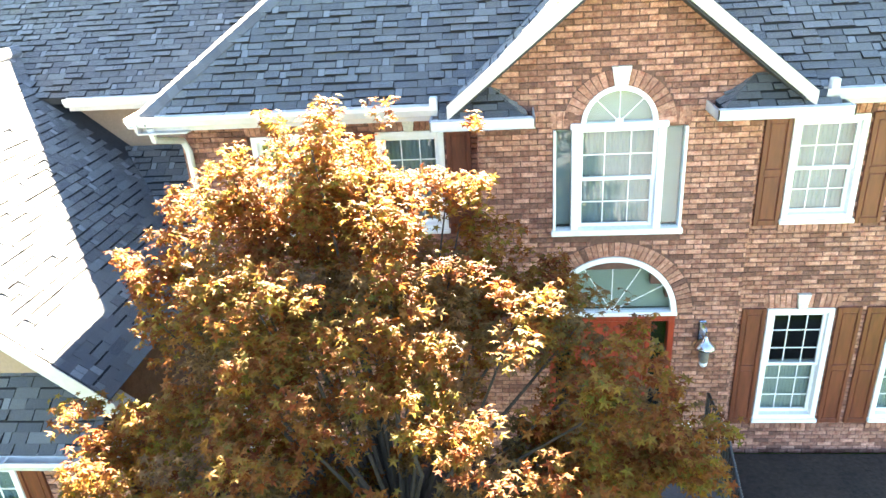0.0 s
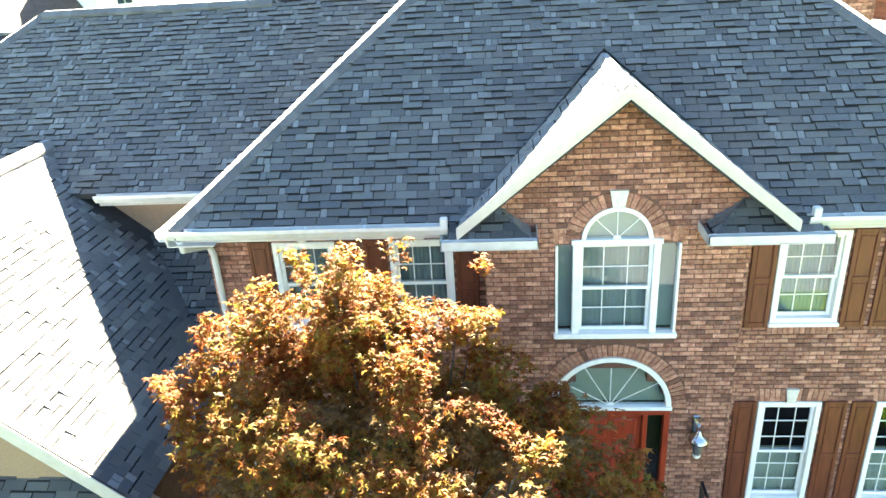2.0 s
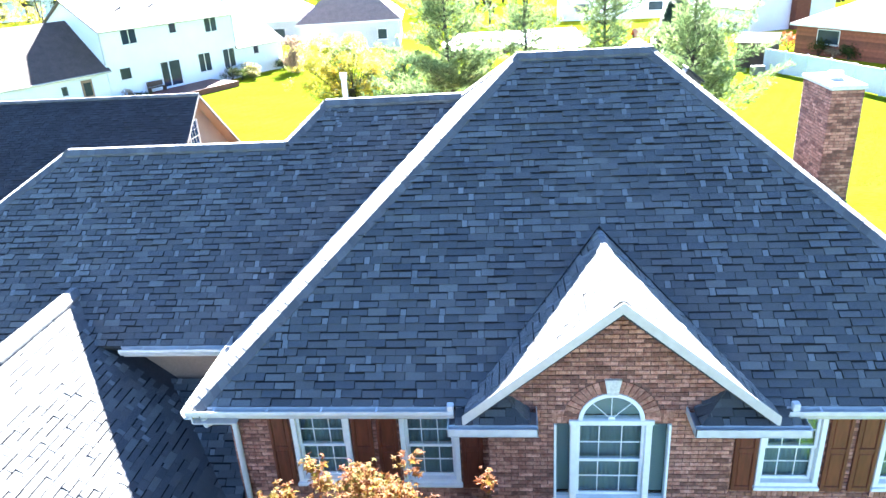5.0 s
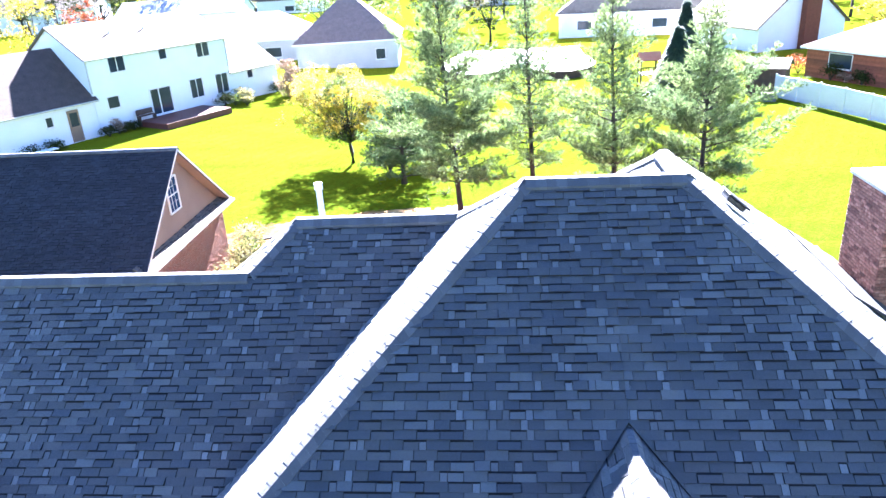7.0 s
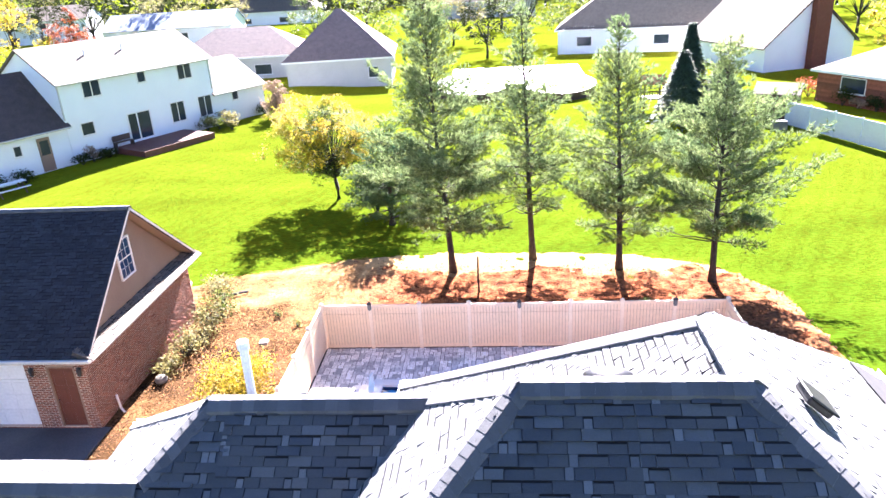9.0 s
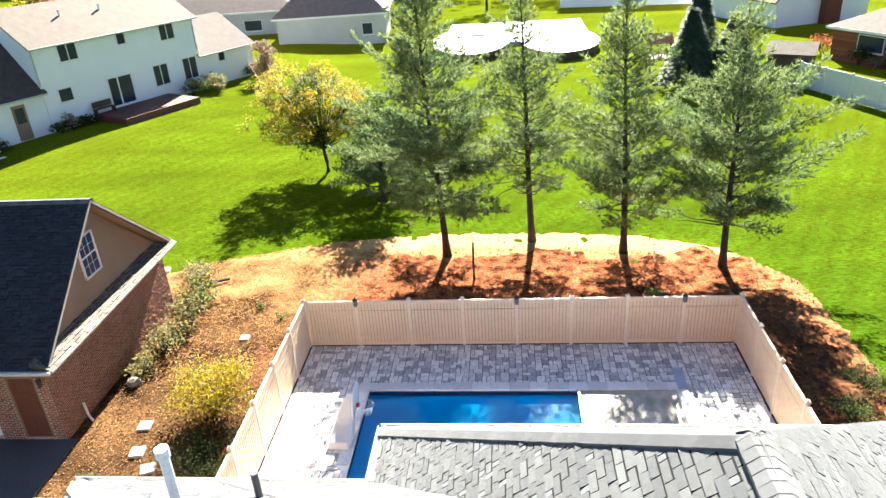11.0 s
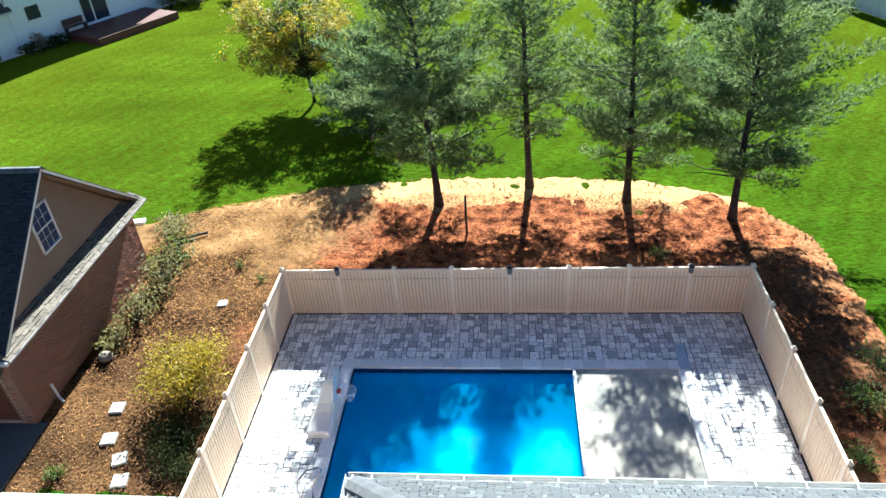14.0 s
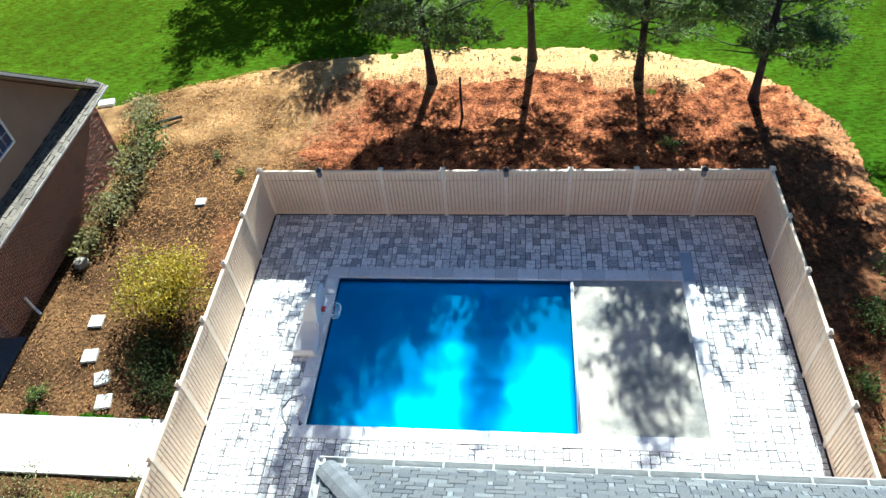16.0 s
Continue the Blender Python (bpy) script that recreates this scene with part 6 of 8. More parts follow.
for q in (4.22, 4.84):
    mm.box(GX + 0.05, GX + 0.065, wy - 0.38, wy + 0.38, q - 0.0035, q + 0.0035)
part("muntins", mm, M_white, gwn)
part("gable_key", Geo().prism([(GX + 0.03, wy - 0.06, 5.21), (GX + 0.03, wy + 0.06, 5.21), (GX + 0.03, wy + 0.1, 5.42), (GX + 0.03, wy - 0.1, 5.42)], (0.05, 0, 0)), M_stone, gar)
d = Geo().box(DOOR[0] + 0.06, DOOR[1] - 0.06, GY0 + 0.06, GY0 + 0.1, DOOR[2], DOOR[3] - 0.06, 0.004)
for a, b in ((DOOR[0] + 0.14, -13.72), (-13.63, DOOR[1] - 0.14)):
    for c, e in ((0.25, 0.85), (0.95, 1.5), (1.6, 2.15)):
        d.box(a, b, GY0 + 0.045, GY0 + 0.07, c, e, 0.012)
gd = part("service_door", d, M_gdoor, gar, "brown panelled service door")
part("door_frame", Geo().box(DOOR[0], DOOR[0] + 0.06, GY0 - 0.02, GY0 + 0.1, 0.1, 2.35, 0.006).box(DOOR[1] - 0.06, DOOR[1], GY0 - 0.02, GY0 + 0.1, 0.1, 2.35, 0.006).box(DOOR[0], DOOR[1], GY0 - 0.02, GY0 + 0.1, 2.29, 2.35, 0.006), M_siding, gd)
part("door_knob", Geo().lathe((-14.0, GY0 + 0.02, 1.1), [(0.008, -0.03), (0.028, -0.01), (0.028, 0.01), (0.008, 0.03)], 10), M_metal, gd)
od = Geo()
for i in range(4):
    z0 = 0.1 + i * 0.575
    od.box(OVER[0], OVER[1], GY0 + 0.08, GY0 + 0.12, z0 + 0.005, z0 + 0.57, 0.006)
    for k in range(8):
        a = OVER[0] + 0.08 + k * (OVER[1] - OVER[0] - 0.08) / 8
        od.box(a, a + (OVER[1] - OVER[0] - 0.08) / 8 - 0.08, GY0 + 0.065, GY0 + 0.09, z0 + 0.09, z0 + 0.48, 0.012)
part("overhead_door", od, M_white, gar, "white panelled overhead door")
for x in (-14.55, -12.98):
    lamp = thing("wall_lamp", (x, GY0 - 0.1, 2.1), "small dark wall lamp beside the garage door", "wall lamp", group="garage lamps")
    part("lamp_body", Geo().lathe((x, GY0 - 0.13, 2.05), [(0.02, 0), (0.06, 0.05), (0.08, 0.25), (0.03, 0.33)], 8), M_iron, lamp)
    part("lamp_arm", Geo().box(x - 0.015, x + 0.015, GY0 - 0.12, GY0 - 0.01, 2.28, 2.31), M_iron, lamp)
part("downpipe_foot", Geo().tube([(-12.7, 26.4, 0.65), (-12.66, 26.4, 0.15), (-12.5, 26.3, 0.04)], 0.04, 8), M_pvc, gar, "short white downpipe")

# paths
single("driveway", Geo().box(-26, -12.55, 14, 25.5, -0.1, 0.035, 0.01), M_drive, "worn dark asphalt driveway in front of the garage", "driveway", kind="structure")
single("path", Geo().box(-12.53, YARD[0] - 0.1, 21.6, 23.12, -0.1, 0.045, 0.012), M_conc, "pale concrete path along the bed", "path", kind="structure")
for x, y, a in ((-10.72, 26.1, 4), (-10.42, 24.95, 8), (-9.78, 24.27, 22), (-9.45, 23.58, 10), (-9.2, 30.95, 5)):
    s = 0.205 if y < 30 else 0.16
    g = Geo().box(-s, s, -s, s, -0.05, 0.05, 0.012).xf(pose(x, y, ground_z(x, y) + 0.06, 1, -1, a))
    single("stepping_stone", g, M_rock, "square pale concrete stepping stone on dry straw", "stepping stone", group="stepping stones")

# blades standing up from the lawn where it is nearest
g = Geo()
for k in range(70000):
    y = 34 + 36 * rng.random() ** 1.6
    x = rng.uniform(-26, 24)
    if rim(x, y) > -0.15 + 0.3 * rng.random() and x > -16.6:
        continue
    z, a, h = ground_z(x, y) - 0.01, rng.uniform(0, 6.3), rng.uniform(0.025, 0.055)
    dx, dy = 0.02 * math.cos(a), 0.02 * math.sin(a)
    lx, ly = rng.gauss(0, 0.03), rng.gauss(0, 0.03)
    g.add([(x - dx, y - dy, z), (x + dx, y + dy, z), (x + lx, y + ly, z + h)], [(0, 1, 2)])
single("lawn_blades", g, M_blade, "grass blades on the lawn behind the pines", "grass", kind="stuff", fix=False)

# ---------------------------------------------------------------- plants
def leaf_cards(g, c, n, spread, size, r, star=False, flat=0.5):
    """n small leaves strewn round c."""
    for _ in range(n):
        d = Vector((max(-1.7, min(1.7, r.gauss(0, 1))), max(-1.7, min(1.7, r.gauss(0, 1))), max(-1.5, min(1.5, r.gauss(0, 1))) * 0.75))
        p = Vector(c) + d * spread
        nrm = Vector((r.gauss(0, flat), r.gauss(0, flat), 1)).normalized()
        q = nrm.to_track_quat("Z", "Y") @ Euler((0, 0, r.uniform(0, 6.3))).to_quaternion()
        s = size * r.uniform(0.6, 1.25)
        if star:
            vs = []
            for k in range(10):
                a = 2 * math.pi * k / 10
                rad = s * (1.0 if k % 2 == 0 else 0.34) * (0.75 if k == 0 else 1)
                vs.append(p + q @ Vector((rad * math.cos(a), rad * math.sin(a), -0.35 * rad * rad / s)))
            vs.append(p)
            g.add(vs, [(10, k, (k + 1) % 10) for k in range(10)])
        else:
            g.add([p + q @ Vector(v) for v in ((s, 0, 0), (0, s * 0.42, 0.12 * s), (-s * 0.8, 0, 0), (0, -s * 0.42, 0.12 * s))], [(0, 1, 2, 3)])


def limb(g, p, d, length, r0, r, steps=5, bend=0.25, lift=0.0):
    pts, p, d = [Vector(p)], Vector(p), Vector(d).normalized()
    for i in range(steps):
        d = (d + Vector((r.gauss(0, bend), r.gauss(0, bend), r.gauss(0, bend) + lift))).normalized()
        p = p + d * (length / steps)
        pts.append(p.copy())
    rad = [max(0.004, r0 * (1 - 0.85 * i / steps)) for i in range(steps + 1)]
    g.tube(pts, rad, 6)
    return pts


def pine(base, height, lean, seed, spread, clear, label, density=1.0, material=None, arms=()):
    """White pine: tapered leaning trunk, whorls of thin limbs, tufts of long needles."""
    r = random.Random(seed)
    bx, by = base
    bz = ground_z(bx, by)
    t = thing("pine_tree", (bx, by, bz), label, "tree", group="pines behind the fence")
    top = Vector((bx + lean[0], by + lean[1], bz + height))
    b0 = Vector((bx, by, bz - 0.1))
    pts = []
    for i in range(13):
        k = i / 12
        w = Vector((0.07 * math.sin(3.1 * k + seed), 0.05 * math.sin(4 * k + 2 * seed), 0)) * (1 - abs(2 * k - 1))
        pts.append(b0.lerp(top, k) + w)
    rad = [0.165 * (1 - 0.93 * (i / 12) ** 0.9) * (1.35 if i == 0 else 1) for i in range(13)]
    part("trunk", Geo().tube(pts, rad, 10), M_bark, t, "dark grey-brown trunk", smooth=True)
    gb, gn = Geo(), Geo()

    def at(k):
        f = k * 12
        i = min(11, int(f))
        return pts[i].lerp(pts[i + 1], f - i)

    def tuft(p, d, n=7):
        for q in range(n):
            dd = (d + Vector((r.gauss(0, 0.5), r.gauss(0, 0.5), r.gauss(0, 0.42)))).normalized()
            sd = dd.cross(Vector((r.random() - 0.5, r.random() - 0.5, r.random() - 0.5))).normalized() * 0.0165
            gn.add([p - sd, p + sd, p + dd * r.uniform(0.15, 0.29)], [(0, 1, 2)])

    def clothe(lp, L, k):
        s, step = max(0.25, 0.22 * L), 0.20 / (0.55 + 0.5 * density) * (1 + 1.6 * max(0.0, k - 0.5)) * (0.72 if k < 0.42 else 1.0)
        while s < L:                                      # side twigs in a flat fan, tufts along each
            f = s / L * 6
            m = min(5, int(f))
            p, ax = lp[m].lerp(lp[m + 1], f - m), (lp[m + 1] - lp[m]).normalized()
            lat = ax.cross(Vector((0, 0, 1))).normalized()
            for side in (-1, 1):
                tw = min((0.18 + 0.34 * (L - s)) * r.uniform(0.6, 1.15), 0.85)
                td = (ax * 0.75 + lat * side * r.uniform(0.5, 1.0) + Vector((0, 0, r.uniform(-0.35, 0.6)))).normalized()
                gb.add([p - ax * 0.006, p + ax * 0.006, p + td * tw], [(0, 1, 2)])
                q = 0.14
                while q < tw + 0.1:
                    tuft(p + td * q + Vector((r.gauss(0, 0.05), r.gauss(0, 0.05), r.gauss(0, 0.05))), (td + Vector((0, 0, 0.2))).normalized(), 7)
                    q += 0.12
            s += step
        tuft(lp[6], (lp[6] - lp[5]).normalized(), 18)

    for z, a, L, rise in arms:                            # long limbs swept up beyond the rest of the crown
        lp = limb(gb, at(z / height), (math.cos(a), math.sin(a), rise), L, 0.034, r, 6, 0.05, 0.05)
        clothe(lp, L, 0.45)

    z, turn = clear, r.uniform(0, 6)
    while z < height - 0.25:
        k = z / height
        c = at(k)
        env = spread * min(1.0, (1.04 - k) / 0.6) ** 0.95 * (0.8 + 0.2 * min(1, (z - clear) / (height * 0.12))) * (0.88 + 0.2 * math.sin(2.3 * z + seed))
        n = r.choice((5, 6, 7))
        turn += 0.6
        for j in range(n):
            a = turn + 2 * math.pi * (j + r.uniform(-0.3, 0.3)) / n
            L = env * r.uniform(0.5, 1.15)
            d = Vector((math.cos(a), math.sin(a), -0.02 + 0.7 * k + 0.9 * max(0.0, k - 0.5) + r.uniform(-0.2, 0.2)))
            lp = limb(gb, c, d, L, 0.014 + 0.028 * (1 - k), r, 6, 0.12, 0.03)
            if z < clear + 0.7 and r.random() < 0.4:      # bare, dead lower limbs
                continue
            clothe(lp, L, k)
        z += r.uniform(0.30, 0.52)
    tuft(top, Vector((0, 0, 1)), 14)
    part("branchwork", gb, M_bark, t, kind="stuff", fix=False)
    part("crown", gn, material or M_needle, t, "soft blue-green needles with gaps", kind="stuff", fix=False)
    return t


pine((-2.2, 37.7), 12.6, (-0.75, 0.3), 3, 3.9, 2.2, "tall white pine with a dense crown on the pine straw bed", 1.3)
pine((1.58, 39.4), 11.8, (-0.45, 0.2), 5, 2.9, 2.5, "slender white pine with a thin crown and bare lower trunk", 0.25)
pine((5.5, 38.0), 11.2, (-0.35, 0.3), 8, 3.4, 2.1, "white pine with drooping limbs on the pine straw bed", 0.85)
pine((9.3, 36.5), 10.3, (0.1, 0.9), 11, 3.6, 2.0, "white pine at the edge of the pine straw bed", 1.15,
     arms=((3.0, 0.25, 4.6, 0.12), (3.9, 0.05, 4.9, 0.22), (4.9, -0.1, 4.6, 0.35), (5.6, 0.5, 4.0, 0.4), (4.6, 2.9, 4.0, 0.3), (6.4, 0.2, 3.6, 0.5)))


def round_tree(name, base, trunk_h, crown, crown_r, n, size, material, label, seed, trunk_r=0.12, star=False, material2=None, clumps=60, group="", shear=(0, 0), limbs=9, hollow=0.45, clump=(0.09, 0.17), sprays=6, boughs=(), taper=0.0, lobes=0, tips=()):
    r = random.Random(seed)
    bx, by = base
    bz = ground_z(bx, by)
    t = thing(name, (bx, by, bz), label, "tree", group)
    c = Vector(crown)
    gt, gl, gl2 = Geo(), Geo(), Geo()
    fork = Vector((bx, by, bz + trunk_h)) + Vector((c.x - bx, c.y - by, 0)) * 0.2
    gt.tube([(bx, by, bz - 0.1), (bx * 0.5 + fork.x * 0.5 + 0.05, by * 0.5 + fork.y * 0.5, bz + trunk_h * 0.5), fork], [trunk_r * 1.25, trunk_r, trunk_r * 0.85], 9)
    part("trunk", gt, M_bark, t, smooth=True)
    gb = Geo()

    def on_shell():
        while True:
            d = Vector((r.uniform(-1, 1), r.uniform(-1, 1), r.uniform(-1, 1)))
            if hollow < d.length < 1:
                return d

    heads = []                                             # the boughs' leafy heads, spread evenly with gaps between them
    for k in range(lobes):
        h = 1 - 2 * (k + 0.5) / lobes
        a, q = 2.399963 * k + r.uniform(-0.2, 0.2), math.sqrt(1 - h * h)
        heads.append(Vector((q * math.cos(a), q * math.sin(a), h)) * r.uniform(0.56, 1.0))
    for k in range(clumps):
        if lobes:
            d = heads[k % lobes] + Vector((r.gauss(0, 1), r.gauss(0, 1), r.gauss(0, 0.8))) * 0.095
        else:
            d = on_shell()
        nar = 1 + taper * (0.25 - max(0.0, d.z))
        p = c + Vector((d.x * crown_r[0] * nar + shear[0] * d.z, d.y * crown_r[1] * nar + shear[1] * d.z, d.z * crown_r[2]))
        if k < limbs * 3:
            mid = fork.lerp(p, 0.5) + Vector((r.gauss(0, 0.12), r.gauss(0, 0.12), 0.1))
            gb.tube([fork, fork.lerp(mid, 0.5), mid, p], [trunk_r * 0.5, trunk_r * 0.33, trunk_r * 0.2, 0.008], 5)
        cs = (crown_r[0] + crown_r[2]) / 2 * r.uniform(*clump)
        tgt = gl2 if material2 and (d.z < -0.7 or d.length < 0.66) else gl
        for q in range(sprays):
            o = Vector((r.gauss(0, 1), r.gauss(0, 1), r.gauss(0, 0.7))) * cs
            leaf_cards(tgt, p + o, n // clumps // sprays, cs * 0.42, size, r, star)
    for q, cs in tips:                                     # leading shoots above the round of the crown
        q = Vector(q)
        gb.tube([fork, fork.lerp(q, 0.6), q], [trunk_r * 0.4, trunk_r * 0.2, 0.006], 5)
        for _ in range(sprays * 3):
            o = Vector((r.gauss(0, 1), r.gauss(0, 1), r.gauss(0, 1.2) - 0.5)) * cs
            leaf_cards(gl, q + o, n // clumps // sprays, cs * 0.42, size, r, star)
    for q, cs in boughs:                                   # low boughs outside the round of the crown
        q = Vector(q)
        gb.tube([fork, fork.lerp(q, 0.5) + Vector((0, 0, 0.1)), q], [trunk_r * 0.4, trunk_r * 0.25, 0.008], 5)
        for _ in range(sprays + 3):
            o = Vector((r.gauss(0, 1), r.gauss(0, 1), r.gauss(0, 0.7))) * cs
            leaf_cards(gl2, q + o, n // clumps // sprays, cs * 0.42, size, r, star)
    part("branchwork", gb, M_bark, t, kind="stuff", fix=False)
    part("crown", gl, material, t, kind="stuff", fix=False)
    if material2 and gl2.v:
        part("inner_foliage", gl2, material2, t, kind="stuff", fix=False)
    return t


# inner leaves and low right-hand boughs take the shaded leaf colour
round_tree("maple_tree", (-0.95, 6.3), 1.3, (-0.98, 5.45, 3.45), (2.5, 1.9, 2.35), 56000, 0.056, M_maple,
           "young maple in orange and yellow autumn leaf before the entry", 21, 0.09, True, M_maple_shaded, 296, shear=(-0.55, 1.25), hollow=0.72, clump=(0.06, 0.1), sprays=5, taper=0.72, lobes=74,
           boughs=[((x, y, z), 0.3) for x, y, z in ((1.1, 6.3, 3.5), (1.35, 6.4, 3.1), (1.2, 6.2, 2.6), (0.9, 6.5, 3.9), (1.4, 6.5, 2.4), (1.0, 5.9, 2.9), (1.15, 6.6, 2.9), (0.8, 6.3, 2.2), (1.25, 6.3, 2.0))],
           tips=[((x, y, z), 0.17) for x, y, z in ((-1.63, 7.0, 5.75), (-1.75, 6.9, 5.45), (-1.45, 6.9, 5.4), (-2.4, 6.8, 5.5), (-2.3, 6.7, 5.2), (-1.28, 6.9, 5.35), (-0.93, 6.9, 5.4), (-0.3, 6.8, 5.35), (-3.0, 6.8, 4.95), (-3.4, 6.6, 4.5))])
round_tree("small_tree", (-10.1, 48.9), 1.4, (-10.5, 48.8, 4.0), (3.2, 2.9, 2.2), 25000, 0.092, M_yellow,
           "small spreading tree turning yellow on the lawn", 31, 0.13, False, M_green, 160, shear=(-0.5, 0.2), limbs=30, clump=(0.10, 0.16), lobes=40,
           boughs=[((x, 48.7, z), 0.4) for x, z in ((-8.3, 2.6), (-7.9, 2.2), (-8.8, 2.1), (-12.9, 2.7), (-12.2, 2.3))])


def shrub(name, at, rad, h, n, size, material, label, seed, category="shrub", group="", clumps=14, stems=True):
    r = random.Random(seed)
    z = ground_z(*at)
    t = thing(name, (at[0], at[1], z), label, category, group)
    g, gb = Geo(), Geo()
    for k in range(clumps):
        a, q = r.uniform(0, 6.3), math.sqrt(r.random()) * 0.8
        p = Vector((at[0] + rad[0] * q * math.cos(a), at[1] + rad[1] * q * math.sin(a), z + h * r.uniform(0.35, 0.85)))
        gb.tube([(at[0], at[1], z - 0.05), (p.x * 0.5 + at[0] * 0.5, p.y * 0.5 + at[1] * 0.5, z + h * 0.35), tuple(p)], [0.02, 0.014, 0.005], 4)
        leaf_cards(g, p, n // clumps, min(rad) * 0.26 + 0.03, size, r, False, 0.9)
    if stems:
        part("stem_work", gb, M_bark, t, kind="stuff", fix=False)
    part("foliage", g, material, t, kind="stuff", fix=False)
    return t


M_olive = mat("olive_yellow_leaves", (0.50, 0.37, 0.014), (0.27, 0.24, 0.02), scale=1.2, rough=0.6, bump=0, leaf=0.55, rnd="island", lo=0.5, hi=1.4)
shrub("yellow_shrub", (-8.75, 26.75), (1.2, 1.15), 1.65, 5600, 0.06, M_olive, "loose yellow-leaved shrub on dry straw beside the fence", 41, clumps=22)
for i, (x, y, rx, ry, h) in enumerate(((-11.9, 28.9, 0.6, 0.7, 0.8), (-11.6, 30.0, 0.75, 0.8, 1.0), (-11.5, 31.2, 0.8, 0.9, 1.1), (-11.5, 32.4, 0.75, 0.9, 1.2), (-11.6, 33.6, 0.8, 0.8, 1.2), (-12.0, 34.8, 0.85, 0.8, 1.1), (-12.7, 35.8, 0.6, 0.6, 0.9))):
    shrub("pale_shrub", (x - 0.3, y), (rx * 0.9, ry), h * (0.75, 1.05, 0.7, 1.1)[i % 4], 420, 0.085, M_green if i == 4 else M_sage, "straggling grey-green shrub along the brick garage wall", 50 + i, group="shrubs along the garage", clumps=26)
# three lowest right of the fence are added, standing in for shade on the bed
for i, (x, y, rx, ry, h, n) in enumerate(((1.9, 31.6, 1.0, 0.45, 0.7, 900), (11.0, 24.6, 0.9, 1.4, 1.1, 2000), (9.6, 22.6, 0.7, 0.9, 1.1, 1100), (10.2, 26.6, 0.6, 0.7, 0.6, 600), (11.2, 28.0, 0.6, 0.8, 0.6, 600), (9.4, 24.6, 0.4, 0.6, 0.5, 400), (6.0, 33.6, 0.3, 0.3, 0.5, 200), (-3.4, 41.8, 0.5, 0.4, 0.4, 200))):
    shrub("green_shrub", (x, y), (rx, ry), h, n, 0.055, M_green, "low dark green shrub behind the pool fence", 70 + i, clumps=14)
for i, (x, y, rx, h, n) in enumerate(((-8.3, 24.6, 0.8, 0.55, 1300), (-7.8, 23.8, 0.7, 0.5, 1000), (-7.4, 25.4, 0.6, 0.5, 700), (-11.3, 23.7, 0.25, 0.35, 320), (-8.0, 21.0, 0.9, 0.5, 1100), (-10.5, 20.8, 1.1, 0.4, 1200), (-9.0, 20.6, 0.8, 0.4, 900), (-8.6, 25.3, 0.7, 0.6, 900))):
    shrub("ground_shrub", (x, y), (rx, rx * 0.8), h, n, 0.045, (M_dkgreen, M_dkgreen, M_dkgreen, M_green, M_sage, M_sage, M_green, M_dkgreen)[i], "low dark groundcover shrub by the path", 80 + i, clumps=12)
for i, (x, y, s) in enumerate(((-7.2, 46.0, 1.2), (-5.2, 47.6, 1.2))):
    shrub("dark_evergreen", (x, y), (s, s), 2.0 * s, 2600, 0.12, M_dkneedle, "dark evergreen shrub in the shade of the pines", 95 + i, clumps=30)
pine((-6.0, 44.0), 5.6, (0.1, 0.2), 17, 3.0, 0.5, "young bushy dark green pine on the lawn beside the pines", 1.1, M_midneedle)
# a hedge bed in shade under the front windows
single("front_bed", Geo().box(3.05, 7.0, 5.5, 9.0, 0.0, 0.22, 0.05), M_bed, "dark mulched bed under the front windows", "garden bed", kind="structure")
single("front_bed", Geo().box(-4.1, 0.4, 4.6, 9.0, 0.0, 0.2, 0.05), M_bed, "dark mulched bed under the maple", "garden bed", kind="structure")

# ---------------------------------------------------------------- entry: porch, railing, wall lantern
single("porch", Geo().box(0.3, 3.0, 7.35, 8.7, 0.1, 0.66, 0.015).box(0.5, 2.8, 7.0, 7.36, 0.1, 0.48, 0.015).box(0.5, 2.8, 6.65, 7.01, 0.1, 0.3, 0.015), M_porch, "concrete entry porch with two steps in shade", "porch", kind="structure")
rail = thing("porch_railing", (2.9, 8.0, 0.66), "black iron railing beside the entry steps", "railing")
part("top_rail", Geo().tube([(2.88, 8.5, 1.62), (2.88, 7.62, 1.64), (2.88, 7.55, 1.6), (2.9, 6.9, 1.2)], 0.022, 8), M_iron, rail)
part("bottom_rail", Geo().tube([(2.88, 8.5, 0.8), (2.88, 7.6, 0.8), (2.9, 6.9, 0.42)], 0.014, 6), M_iron, rail)
for k in range(14):
    y = 8.5 - k * 0.12
    drop = 0 if y > 7.6 else (7.6 - y) * 0.58
    fat = k in (0, 7, 13)
    part("newel" if fat else "baluster", Geo().box(2.88 - (0.02 if fat else 0.008), 2.88 + (0.02 if fat else 0.008), y - (0.02 if fat else 0.008), y + (0.02 if fat else 0.008), (0.66 if fat else 0.8) - drop - (0.02 if fat else 0), 1.63 - drop), M_iron, rail)
lan = thing("wall_lantern", (2.76, 8.6, 2.3), "pewter wall lantern with a domed shade beside the entry door", "wall lamp")
part("back_plate", Geo().box(2.71, 2.81, 8.66, 8.705, 2.35, 2.66, 0.012), M_metal, lan)
part("arm", Geo().tube([(2.76, 8.68, 2.6), (2.76, 8.58, 2.66), (2.76, 8.5, 2.62), (2.76, 8.5, 2.5)], 0.014, 8), M_metal, lan, smooth=True)
part("shade", Geo().lathe((2.76, 8.5, 2.36), [(0.135, 0.0), (0.13, 0.02), (0.085, 0.075), (0.04, 0.11), (0.03, 0.16), (0.012, 0.18)], 20), M_metal, lan, smooth=True)
